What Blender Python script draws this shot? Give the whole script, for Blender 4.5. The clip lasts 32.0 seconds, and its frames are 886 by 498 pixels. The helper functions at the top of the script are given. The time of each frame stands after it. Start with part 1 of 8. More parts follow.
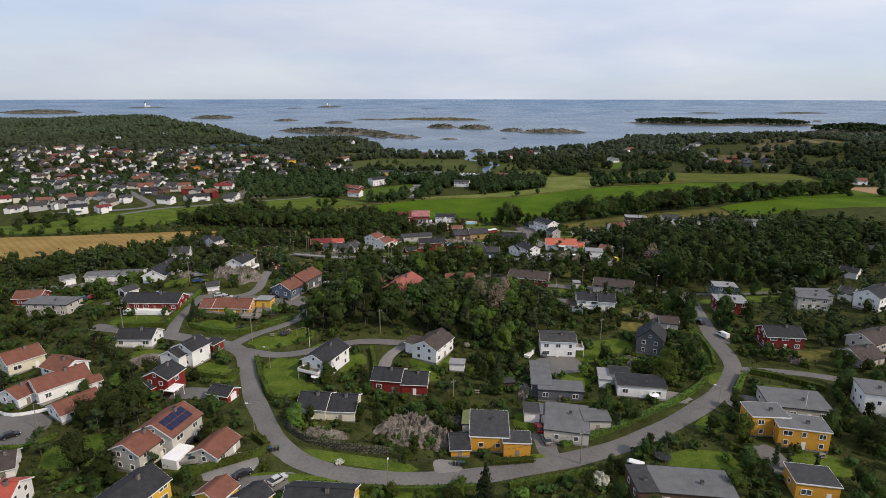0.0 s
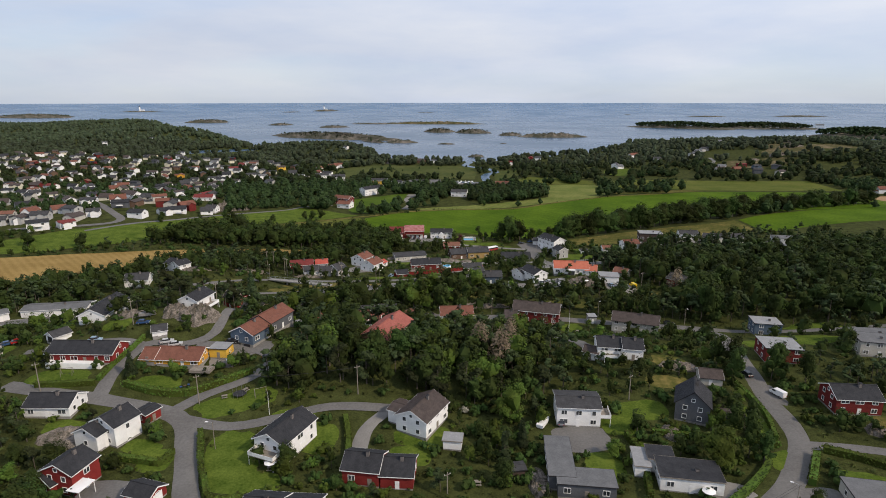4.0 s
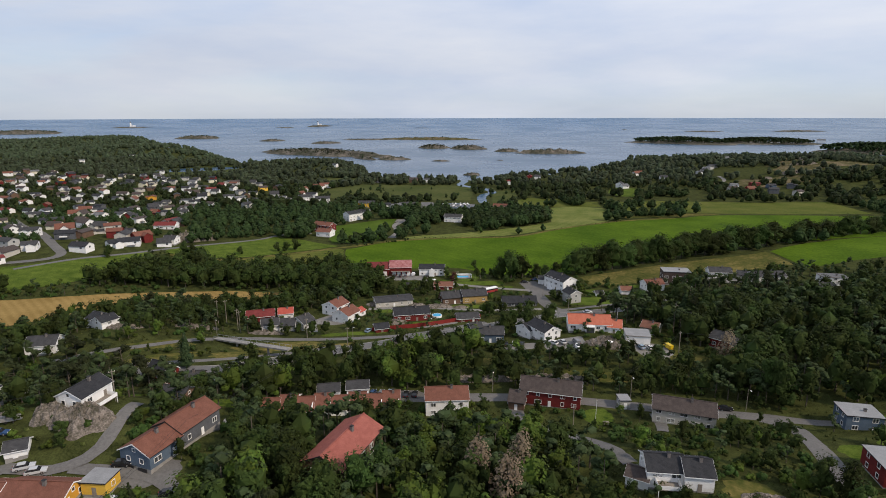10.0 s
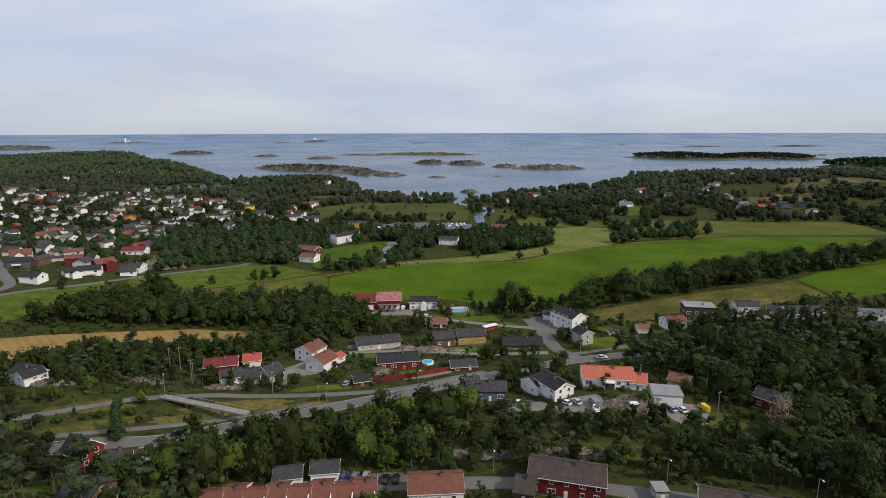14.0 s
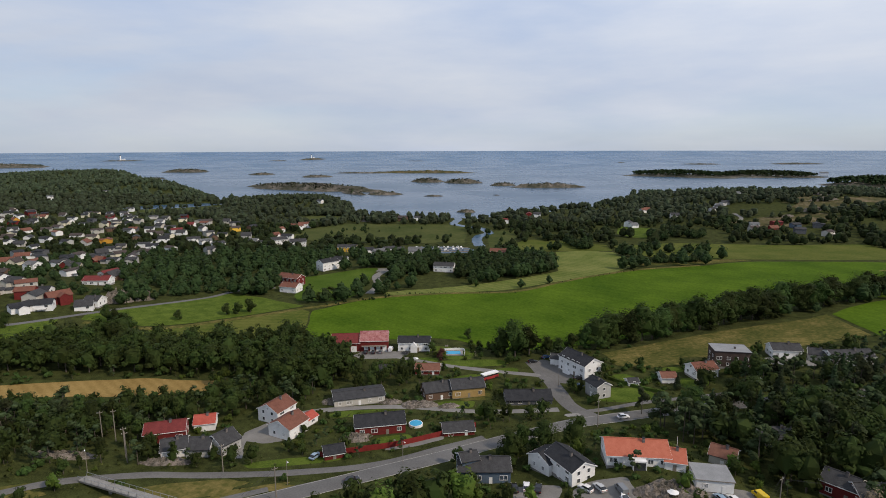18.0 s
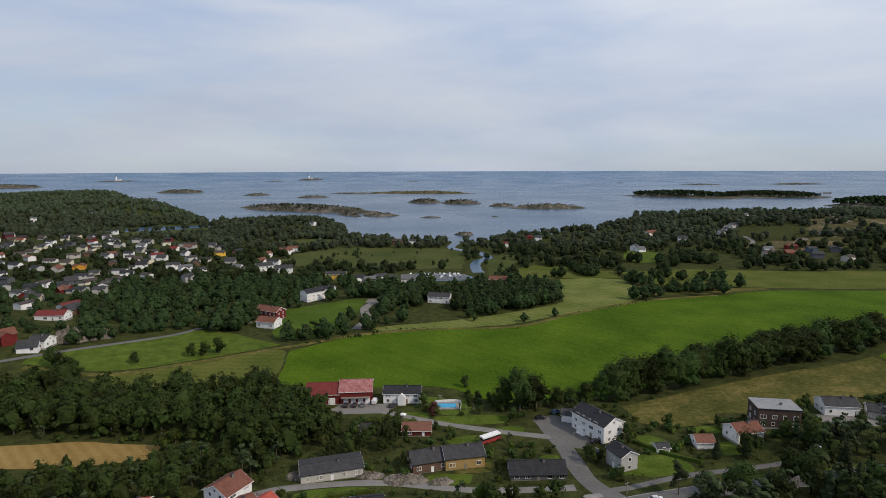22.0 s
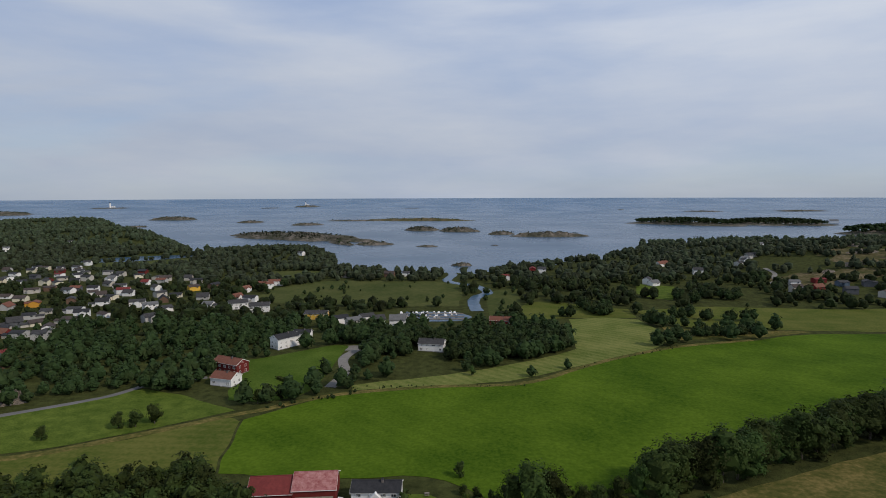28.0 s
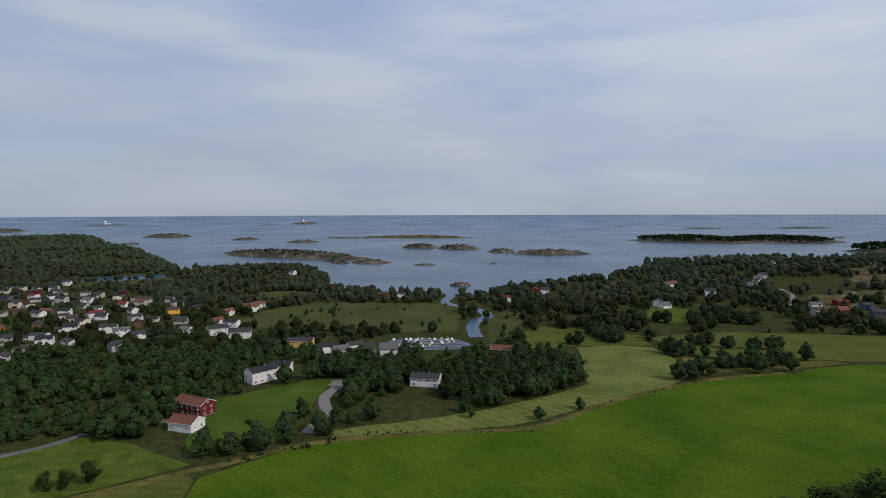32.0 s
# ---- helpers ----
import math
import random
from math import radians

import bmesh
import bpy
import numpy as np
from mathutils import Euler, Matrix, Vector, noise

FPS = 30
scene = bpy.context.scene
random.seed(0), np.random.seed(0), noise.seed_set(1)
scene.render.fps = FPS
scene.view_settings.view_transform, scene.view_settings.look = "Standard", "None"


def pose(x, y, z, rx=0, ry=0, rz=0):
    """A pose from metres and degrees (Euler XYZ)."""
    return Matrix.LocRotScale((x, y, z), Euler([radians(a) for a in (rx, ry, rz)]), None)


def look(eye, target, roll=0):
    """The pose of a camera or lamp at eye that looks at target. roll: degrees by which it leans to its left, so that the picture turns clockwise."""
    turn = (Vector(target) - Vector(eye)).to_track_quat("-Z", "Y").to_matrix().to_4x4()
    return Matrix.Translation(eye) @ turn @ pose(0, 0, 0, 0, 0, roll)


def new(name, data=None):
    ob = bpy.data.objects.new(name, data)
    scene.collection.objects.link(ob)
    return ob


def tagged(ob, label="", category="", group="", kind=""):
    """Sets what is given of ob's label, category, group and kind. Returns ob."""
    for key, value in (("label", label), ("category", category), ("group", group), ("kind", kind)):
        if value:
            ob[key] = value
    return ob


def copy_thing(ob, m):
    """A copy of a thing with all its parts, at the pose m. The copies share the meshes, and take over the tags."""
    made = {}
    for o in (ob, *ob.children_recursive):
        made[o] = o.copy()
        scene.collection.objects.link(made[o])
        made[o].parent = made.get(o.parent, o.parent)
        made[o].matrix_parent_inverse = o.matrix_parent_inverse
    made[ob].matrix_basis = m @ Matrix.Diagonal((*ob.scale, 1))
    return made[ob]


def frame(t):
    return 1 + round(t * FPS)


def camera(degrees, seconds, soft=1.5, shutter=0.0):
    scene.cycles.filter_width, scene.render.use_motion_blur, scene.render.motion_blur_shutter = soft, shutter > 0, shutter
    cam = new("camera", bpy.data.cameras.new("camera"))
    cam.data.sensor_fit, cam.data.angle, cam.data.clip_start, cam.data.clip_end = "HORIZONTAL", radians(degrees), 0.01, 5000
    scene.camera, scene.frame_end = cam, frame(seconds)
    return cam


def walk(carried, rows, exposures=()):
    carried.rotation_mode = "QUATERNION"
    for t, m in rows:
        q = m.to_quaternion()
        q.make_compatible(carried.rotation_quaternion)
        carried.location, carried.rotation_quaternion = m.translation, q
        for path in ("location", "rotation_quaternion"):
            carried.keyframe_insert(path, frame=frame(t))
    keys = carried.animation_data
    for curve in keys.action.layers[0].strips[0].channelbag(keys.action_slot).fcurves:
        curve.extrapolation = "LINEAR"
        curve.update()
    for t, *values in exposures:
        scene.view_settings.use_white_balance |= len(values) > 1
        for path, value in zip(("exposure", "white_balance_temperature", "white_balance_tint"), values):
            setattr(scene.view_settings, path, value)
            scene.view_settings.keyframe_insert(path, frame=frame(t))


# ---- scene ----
cam = camera(75.60, 32.0, soft=0.92)
PATH = [
    (0.0, look((0.00, 0.00, 100.00), (0.000, 96.593, 74.120), 0.049)),
    (1.0, look((0.36, 9.84, 100.17), (0.424, 106.473, 74.446), 0.030)),
    (2.0, look((0.77, 19.64, 100.33), (0.905, 116.318, 74.754), 0.012)),
    (3.0, look((1.21, 29.42, 100.48), (1.439, 126.125, 75.036), -0.005)),
    (4.0, look((1.70, 39.16, 100.62), (2.021, 135.899, 75.295), -0.021)),
    (5.0, look((2.22, 48.87, 100.76), (2.647, 145.651, 75.580), -0.037)),
    (6.0, look((2.77, 58.56, 100.88), (3.313, 155.400, 75.951), -0.052)),
    (7.0, look((3.36, 68.22, 101.00), (4.015, 165.157, 76.451), -0.066)),
    (8.0, look((3.98, 77.85, 101.10), (4.750, 174.914, 77.053), -0.080)),
    (9.0, look((4.62, 87.46, 101.20), (5.514, 184.661, 77.713), -0.093)),
    (10.0, look((5.29, 97.05, 101.29), (6.302, 194.389, 78.392), -0.105)),
    (11.0, look((5.99, 106.62, 101.37), (7.113, 204.096, 79.077), -0.116)),
    (12.0, look((6.71, 116.17, 101.44), (7.942, 213.782, 79.763), -0.127)),
    (13.0, look((7.45, 125.70, 101.51), (8.787, 223.445, 80.441), -0.136)),
    (14.0, look((8.20, 135.21, 101.56), (9.644, 233.088, 81.112), -0.145)),
    (15.0, look((8.97, 144.71, 101.60), (10.511, 242.717, 81.798), -0.154)),
    (16.0, look((9.76, 154.19, 101.64), (11.386, 252.337, 82.527), -0.162)),
    (17.0, look((10.55, 163.67, 101.67), (12.266, 261.955, 83.327), -0.168)),
    (18.0, look((11.36, 173.13, 101.68), (13.149, 271.569, 84.191), -0.175)),
    (19.0, look((12.17, 182.58, 101.69), (14.032, 281.171, 85.076), -0.180)),
    (20.0, look((12.99, 192.02, 101.69), (14.914, 290.755, 85.945), -0.185)),
    (21.0, look((13.81, 201.46, 101.69), (15.792, 300.322, 86.790), -0.189)),
    (22.0, look((14.63, 210.89, 101.67), (16.666, 309.874, 87.607), -0.192)),
    (23.0, look((15.45, 220.32, 101.64), (17.533, 319.412, 88.394), -0.195)),
    (24.0, look((16.27, 229.74, 101.61), (18.393, 328.937, 89.148), -0.196)),
    (25.0, look((17.08, 239.16, 101.56), (19.244, 338.452, 89.873), -0.198)),
    (26.0, look((17.89, 248.58, 101.51), (20.085, 347.960, 90.573), -0.198)),
    (27.0, look((18.68, 258.01, 101.45), (20.916, 357.462, 91.254), -0.198)),
    (28.0, look((19.46, 267.44, 101.38), (21.736, 366.961, 91.919), -0.196)),
    (29.0, look((20.23, 276.87, 101.30), (22.544, 376.459, 92.574), -0.195)),
    (30.0, look((20.99, 286.30, 101.21), (23.341, 385.956, 93.218), -0.192)),
    (31.0, look((21.72, 295.75, 101.11), (24.126, 395.455, 93.853), -0.189)),
    (32.0, look((22.44, 305.20, 101.01), (24.899, 404.956, 94.479), -0.185)),
]
walk(cam, PATH, exposures=((0.0, 0.02, 6700, 12.5), (8.0, 0.0, 6700, 12.5), (16.0, -0.12, 6650, 12), (24.0, -0.36, 6500, 11), (32.0, -0.56, 6330, 12)))

# ---- world, sun ----
wd = bpy.data.worlds.new("sky")
scene.world = wd
wd.use_nodes = True
nt = wd.node_tree
nt.nodes.clear()


def nd(tree, kind, **kw):
    n = tree.nodes.new(kind)
    for k, v in kw.items():
        n.inputs[k.replace("_", " ")].default_value = v
    return n


SUN_AZ, SUN_EL = 122.0, 40.0   # degrees clockwise from the view's way (+y), and above the horizon
sky = nt.nodes.new("ShaderNodeTexSky")
sky.sky_type, sky.sun_disc = "NISHITA", False
sky.sun_elevation, sky.sun_rotation = radians(SUN_EL), radians(SUN_AZ)
sky.air_density, sky.dust_density, sky.ozone_density = 1.0, 0.6, 2.0
blue = nd(nt, "ShaderNodeMixRGB", Fac=1.0)
blue.blend_type = "MULTIPLY"
blue.inputs[2].default_value = (0.095, 0.110, 0.135, 1)
nt.links.new(sky.outputs[0], blue.inputs[1])
tc = nt.nodes.new("ShaderNodeTexCoord")
mp = nt.nodes.new("ShaderNodeMapping")
mp.inputs["Scale"].default_value = (1.0, 1.0, 4.5)
nt.links.new(tc.outputs["Generated"], mp.inputs[0])
cl = nd(nt, "ShaderNodeTexNoise", Scale=1.5, Detail=6.0, Roughness=0.5, Distortion=0.3)
nt.links.new(mp.outputs[0], cl.inputs["Vector"])
cr = nt.nodes.new("ShaderNodeValToRGB")
cr.color_ramp.elements[0].position, cr.color_ramp.elements[1].position = 0.33, 0.60
cr.color_ramp.elements[0].color, cr.color_ramp.elements[1].color = (0.50, 0.50, 0.50, 1), (0.98, 0.98, 0.98, 1)
nt.links.new(cl.outputs[0], cr.inputs[0])
cl2 = nd(nt, "ShaderNodeTexNoise", Scale=3.0, Detail=6.0, Roughness=0.55)
nt.links.new(mp.outputs[0], cl2.inputs["Vector"])
cc = nt.nodes.new("ShaderNodeValToRGB")
cc.color_ramp.elements[0].color, cc.color_ramp.elements[1].color = (0.51, 0.60, 0.76, 1), (0.67, 0.725, 0.81, 1)
cc.color_ramp.elements[0].position, cc.color_ramp.elements[1].position = 0.3, 0.7
nt.links.new(cl2.outputs[0], cc.inputs[0])
mx = nt.nodes.new("ShaderNodeMixRGB")
nt.links.new(cr.outputs[0], mx.inputs[0])
nt.links.new(blue.outputs[0], mx.inputs[1])
nt.links.new(cc.outputs[0], mx.inputs[2])
# the thin cloud is brightest half-way up and thicker overhead
sep = nt.nodes.new("ShaderNodeSeparateXYZ")
nt.links.new(tc.outputs["Generated"], sep.inputs[0])
zen = nt.nodes.new("ShaderNodeMapRange")
zen.inputs[1].default_value, zen.inputs[2].default_value, zen.inputs[3].default_value, zen.inputs[4].default_value = 0.08, 0.34, 1.0, 1.24
nt.links.new(sep.outputs["Z"], zen.inputs[0])
top = nt.nodes.new("ShaderNodeMapRange")
top.inputs[1].default_value, top.inputs[2].default_value, top.inputs[3].default_value, top.inputs[4].default_value = 0.38, 0.9, 1.0, 0.84
nt.links.new(sep.outputs["Z"], top.inputs[0])
both = nt.nodes.new("ShaderNodeMath")
both.operation = "MULTIPLY"
nt.links.new(zen.outputs[0], both.inputs[0])
nt.links.new(top.outputs[0], both.inputs[1])
side = nt.nodes.new("ShaderNodeMapRange")
side.inputs[1].default_value, side.inputs[2].default_value, side.inputs[3].default_value, side.inputs[4].default_value = -0.6, 0.45, 0.95, 1.09
nt.links.new(sep.outputs["X"], side.inputs[0])
full = nt.nodes.new("ShaderNodeMath")
full.operation = "MULTIPLY"
nt.links.new(both.outputs[0], full.inputs[0])
nt.links.new(side.outputs[0], full.inputs[1])
bg = nt.nodes.new("ShaderNodeBackground")
nt.links.new(mx.outputs[0], bg.inputs[0])
nt.links.new(full.outputs[0], bg.inputs[1])
wo = nt.nodes.new("ShaderNodeOutputWorld")
nt.links.new(bg.outputs[0], wo.inputs[0])

sl = bpy.data.lights.new("sun", "SUN")
sl.energy, sl.angle, sl.color = 3.1, radians(4), (1.0, 0.87, 0.70)
so = new("sun", sl)
so.matrix_world = look((0, 0, 300), (-math.sin(radians(SUN_AZ)) * 300, -math.cos(radians(SUN_AZ)) * 300, 300 - math.tan(radians(SUN_EL)) * 300))


# ---- materials ----
MATS = {}


def surf(name, c1, c2, scale=1.5, rough=0.8, bump=0.3, fine=12.0, spread=0.0, wave=None, spec=0.12, metal=0.0, axis="X", stripe=None, third=None):
    """Two colours mixed at two scales, with relief; spread: how much each copy's brightness differs; wave: (per metre, depth) ribs."""
    if name in MATS:
        return MATS[name]
    m = bpy.data.materials.new(name)
    m.use_nodes = True
    t = m.node_tree
    p = t.nodes["Principled BSDF"]
    co = t.nodes.new("ShaderNodeTexCoord")
    a = nd(t, "ShaderNodeTexNoise", Scale=scale, Detail=5.0, Roughness=0.6)
    b = nd(t, "ShaderNodeTexNoise", Scale=fine, Detail=3.0, Roughness=0.6)
    for n in (a, b):
        t.links.new(co.outputs["Object"], n.inputs["Vector"])
    ad = t.nodes.new("ShaderNodeMath")
    ad.operation = "MULTIPLY_ADD"
    ad.inputs[1].default_value = 0.45
    t.links.new(b.outputs[0], ad.inputs[0])
    sc = t.nodes.new("ShaderNodeMath")
    sc.operation = "MULTIPLY"
    sc.inputs[1].default_value = 0.55
    t.links.new(a.outputs[0], sc.inputs[0])
    t.links.new(sc.outputs[0], ad.inputs[2])
    r = t.nodes.new("ShaderNodeValToRGB")
    r.color_ramp.elements[0].position, r.color_ramp.elements[1].position = 0.36, 0.64
    r.color_ramp.elements[0].color, r.color_ramp.elements[1].color = (*c1, 1), (*c2, 1)
    if third:
        el = r.color_ramp.elements.new(0.5)
        el.color = (*third, 1)
    fac = ad.outputs[0]
    if stripe:
        w = nd(t, "ShaderNodeTexWave", Scale=stripe[0], Distortion=1.2, Detail=2.0, Detail_Scale=0.3)
        w.bands_direction = axis
        t.links.new(co.outputs["Object"], w.inputs["Vector"])
        ms = t.nodes.new("ShaderNodeMath")
        ms.operation = "MULTIPLY_ADD"
        ms.inputs[1].default_value = stripe[1]
        t.links.new(w.outputs[0], ms.inputs[0])
        sb = t.nodes.new("ShaderNodeMath")
        sb.operation = "SUBTRACT"
        sb.inputs[1].default_value = stripe[1] / 2
        t.links.new(fac, sb.inputs[0])
        t.links.new(sb.outputs[0], ms.inputs[2])
        fac = ms.outputs[0]
    t.links.new(fac, r.inputs[0])
    out = r.outputs[0]
    if spread:
        ob = t.nodes.new("ShaderNodeObjectInfo")
        mr = t.nodes.new("ShaderNodeMapRange")
        mr.inputs[3].default_value, mr.inputs[4].default_value = 1 - spread, 1 + spread
        t.links.new(ob.outputs["Random"], mr.inputs[0])
        mu = t.nodes.new("ShaderNodeVectorMath")
        mu.operation = "SCALE"
        t.links.new(out, mu.inputs[0])
        t.links.new(mr.outputs[0], mu.inputs["Scale"])
        out = mu.outputs[0]
    t.links.new(out, p.inputs["Base Color"])
    p.inputs["Roughness"].default_value = rough
    p.inputs["Metallic"].default_value = metal
    p.inputs["Specular IOR Level"].default_value = spec
    bp = nd(t, "ShaderNodeBump", Strength=bump, Distance=0.1)
    hgt = ad.outputs[0]
    if wave:
        w = nd(t, "ShaderNodeTexWave", Scale=wave[0], Distortion=0.3, Detail=1.0)
        w.bands_direction = axis
        t.links.new(co.outputs["Object"], w.inputs["Vector"])
        ms = t.nodes.new("ShaderNodeMath")
        ms.operation = "MULTIPLY_ADD"
        ms.inputs[1].default_value = wave[1]
        t.links.new(w.outputs[0], ms.inputs[0])
        t.links.new(hgt, ms.inputs[2])
        hgt = ms.outputs[0]
    t.links.new(hgt, bp.inputs["Height"])
    t.links.new(bp.outputs[0], p.inputs["Normal"])
    MATS[name] = m
    return m


def leafy(name, c1, c2, c3, rough=0.75):
    """Foliage: each leaf clump takes its own green, each tree its own tint."""
    if name in MATS:
        return MATS[name]
    m = bpy.data.materials.new(name)
    m.use_nodes = True
    t = m.node_tree
    p = t.nodes["Principled BSDF"]
    g = t.nodes.new("ShaderNodeNewGeometry")
    r = t.nodes.new("ShaderNodeValToRGB")
    lo, hi = [tuple(a * .45 + b * .55 for a, b in zip(c, c2)) for c in (c1, c3)]
    r.color_ramp.elements[0].color, r.color_ramp.elements[1].color = (*lo, 1), (*hi, 1)
    e = r.color_ramp.elements.new(0.55)
    e.color = (*c2, 1)
    t.links.new(g.outputs["Random Per Island"], r.inputs[0])
    ob = t.nodes.new("ShaderNodeObjectInfo")
    h = t.nodes.new("ShaderNodeHueSaturation")
    mh = t.nodes.new("ShaderNodeMapRange")
    mh.inputs[3].default_value, mh.inputs[4].default_value = 0.478, 0.535
    mv = t.nodes.new("ShaderNodeMapRange")
    mv.inputs[3].default_value, mv.inputs[4].default_value = 0.5, 1.6
    co = t.nodes.new("ShaderNodeTexCoord")
    no = nd(t, "ShaderNodeTexNoise", Scale=0.11, Detail=1.0)
    t.links.new(co.outputs["Object"], no.inputs["Vector"])
    tw = t.nodes.new("ShaderNodeMath")
    tw.operation = "MULTIPLY_ADD"
    tw.inputs[1].default_value = 1.6
    t.links.new(no.outputs[0], tw.inputs[0])
    tw.inputs[2].default_value = -0.8
    ta = t.nodes.new("ShaderNodeMath")
    t.links.new(tw.outputs[0], ta.inputs[0])
    t.links.new(ob.outputs["Random"], ta.inputs[1])
    t.links.new(ta.outputs[0], mh.inputs[0])
    t.links.new(ta.outputs[0], mv.inputs[0])
    t.links.new(mh.outputs[0], h.inputs["Hue"])
    t.links.new(mv.outputs[0], h.inputs["Value"])
    t.links.new(r.outputs[0], h.inputs["Color"])
    t.links.new(h.outputs[0], p.inputs["Base Color"])
    p.inputs["Roughness"].default_value = rough
    p.inputs["Specular IOR Level"].default_value = 0.06
    MATS[name] = m
    return m


M_GROUND = surf("undergrowth", (0.018, 0.022, 0.008), (0.066, 0.076, 0.024), 0.22, 0.95, 0.9, 2.4, spec=0.02)
M_LAWN = surf("lawn_grass", (0.036, 0.064, 0.009), (0.106, 0.142, 0.025), 0.16, 0.9, 0.5, 1.6, spec=0.02)
M_FIELD = surf("meadow_green", (0.031, 0.067, 0.0045), (0.081, 0.133, 0.011), 0.026, 0.9, 0.6, 0.6, stripe=(0.055, 0.025), spec=0.02, axis="DIAGONAL")
M_LAWN2 = surf("garden_lawn_bright", (0.036, 0.070, 0.008), (0.080, 0.120, 0.020), 0.05, 0.9, 0.4, 0.9, spec=0.02)
M_FIELD2 = surf("meadow_mown", (0.075, 0.105, 0.022), (0.165, 0.175, 0.055), 0.05, 0.9, 0.3, 0.7, stripe=(0.075, 0.10), spec=0.02, axis="DIAGONAL")
M_FIELD3 = surf("meadow_dull", (0.050, 0.075, 0.012), (0.112, 0.116, 0.030), 0.04, 0.9, 0.3, 0.6, stripe=(0.06, 0.06), spec=0.02, axis="Y")
M_ROUGH = surf("rough_grass", (0.042, 0.055, 0.013), (0.185, 0.145, 0.052), 0.06, 0.95, 0.9, 0.55, spec=0.02, third=(0.092, 0.088, 0.026))
M_GRAIN = surf("ripe_grain", (0.19, 0.125, 0.042), (0.29, 0.20, 0.075), 0.06, 0.9, 0.3, 1.2, stripe=(0.12, 0.10), spec=0.02, axis="DIAGONAL")
M_HEATH = surf("heath_and_rock", (0.040, 0.048, 0.016), (0.20, 0.155, 0.105), 0.05, 0.95, 0.8, 0.35, spec=0.02, third=(0.085, 0.075, 0.035))
M_SOIL = surf("bare_soil", (0.24, 0.16, 0.09), (0.33, 0.22, 0.13), 0.06, 0.95, 0.3, 1.0, spec=0.02)
M_MARSH = surf("reed_marsh", (0.040, 0.056, 0.016), (0.085, 0.092, 0.032), 0.02, 0.95, 0.3, 0.3, spec=0.02)
M_ROAD = surf("asphalt_old", (0.104, 0.100, 0.096), (0.158, 0.153, 0.146), 0.10, 0.85, 0.05, 1.6)
M_HIGHWAY = surf("asphalt_main_road", (0.105, 0.103, 0.101), (0.155, 0.152, 0.148), 0.1, 0.85, 0.15, 2.0)
M_GRAVEL = surf("gravel_yard", (0.15, 0.145, 0.135), (0.23, 0.22, 0.205), 0.2, 0.95, 0.3, 4.0)
M_ROCK = surf("granite", (0.035, 0.038, 0.020), (0.26, 0.225, 0.195), 0.45, 0.9, 1.0, 2.2, third=(0.13, 0.112, 0.095))
M_WALLSTONE = surf("mossy_wall_stone", (0.022, 0.030, 0.012), (0.125, 0.112, 0.095), 0.8, 0.95, 0.9, 3.0, spread=0.35, third=(0.06, 0.06, 0.04))
M_ISLE = surf("coastal_rock", (0.028, 0.034, 0.018), (0.19, 0.165, 0.14), 0.03, 0.9, 0.8, 0.16, third=(0.075, 0.070, 0.052))
M_BARK = surf("bark", (0.06, 0.05, 0.04), (0.13, 0.11, 0.09), 2.0, 0.95, 0.8)
M_TIMBER = surf("grey_timber", (0.16, 0.14, 0.12), (0.27, 0.24, 0.20), 1.0, 0.9, 0.4)
M_METAL = surf("galvanised_metal", (0.35, 0.36, 0.37), (0.45, 0.46, 0.47), 2.0, 0.45, 0.1, metal=0.8)
M_WHITE = surf("white_trim", (0.70, 0.70, 0.69), (0.82, 0.82, 0.81), 0.8, 0.6, 0.1)
M_CONC = surf("concrete", (0.20, 0.19, 0.18), (0.30, 0.29, 0.27), 0.6, 0.9, 0.4)
M_LINE = surf("worn_road_paint", (0.20, 0.20, 0.19), (0.40, 0.40, 0.38), 0.6, 0.8, 0.1, 3.0)
M_DARK = surf("dark_recess", (0.02, 0.02, 0.022), (0.04, 0.04, 0.042), 1.0, 0.6, 0.1)
M_CURTAIN = surf("window_glass", (0.025, 0.03, 0.035), (0.075, 0.08, 0.085), 0.9, 0.08, 0.0, spread=0.5, spec=0.6)
M_BRICK = surf("chimney_masonry", (0.10, 0.09, 0.085), (0.2, 0.18, 0.17), 2.0, 0.9, 0.5)
M_HEDGE = leafy("hedge_leaves", (0.034, 0.052, 0.010), (0.058, 0.082, 0.015), (0.095, 0.125, 0.024))
M_LEAF = leafy("broadleaf_leaves", (0.014, 0.022, 0.005), (0.027, 0.040, 0.010), (0.051, 0.070, 0.019))
M_LEAF2 = leafy("bright_leaves", (0.034, 0.058, 0.010), (0.058, 0.090, 0.016), (0.096, 0.130, 0.026))
M_NEEDLE = leafy("pine_needles", (0.015, 0.021, 0.008), (0.029, 0.037, 0.015), (0.053, 0.062, 0.027))
M_SPRUCE = leafy("spruce_needles", (0.014, 0.024, 0.010), (0.026, 0.038, 0.016), (0.05, 0.064, 0.028))
M_SCRUB = leafy("scrub_leaves", (0.024, 0.028, 0.008), (0.050, 0.056, 0.015), (0.108, 0.102, 0.036))
M_COPPER = leafy("copper_leaves", (0.035, 0.012, 0.012), (0.06, 0.022, 0.02), (0.09, 0.035, 0.03))
M_SERE = leafy("sere_twigs", (0.075, 0.058, 0.042), (0.12, 0.088, 0.064), (0.18, 0.13, 0.095))
M_BLOSSOM = leafy("white_blossom", (0.10, 0.13, 0.06), (0.40, 0.40, 0.32), (0.62, 0.60, 0.52))
M_FARLEAF = leafy("far_wood_leaves", (0.010, 0.0165, 0.0055), (0.020, 0.029, 0.0098), (0.039, 0.052, 0.019))

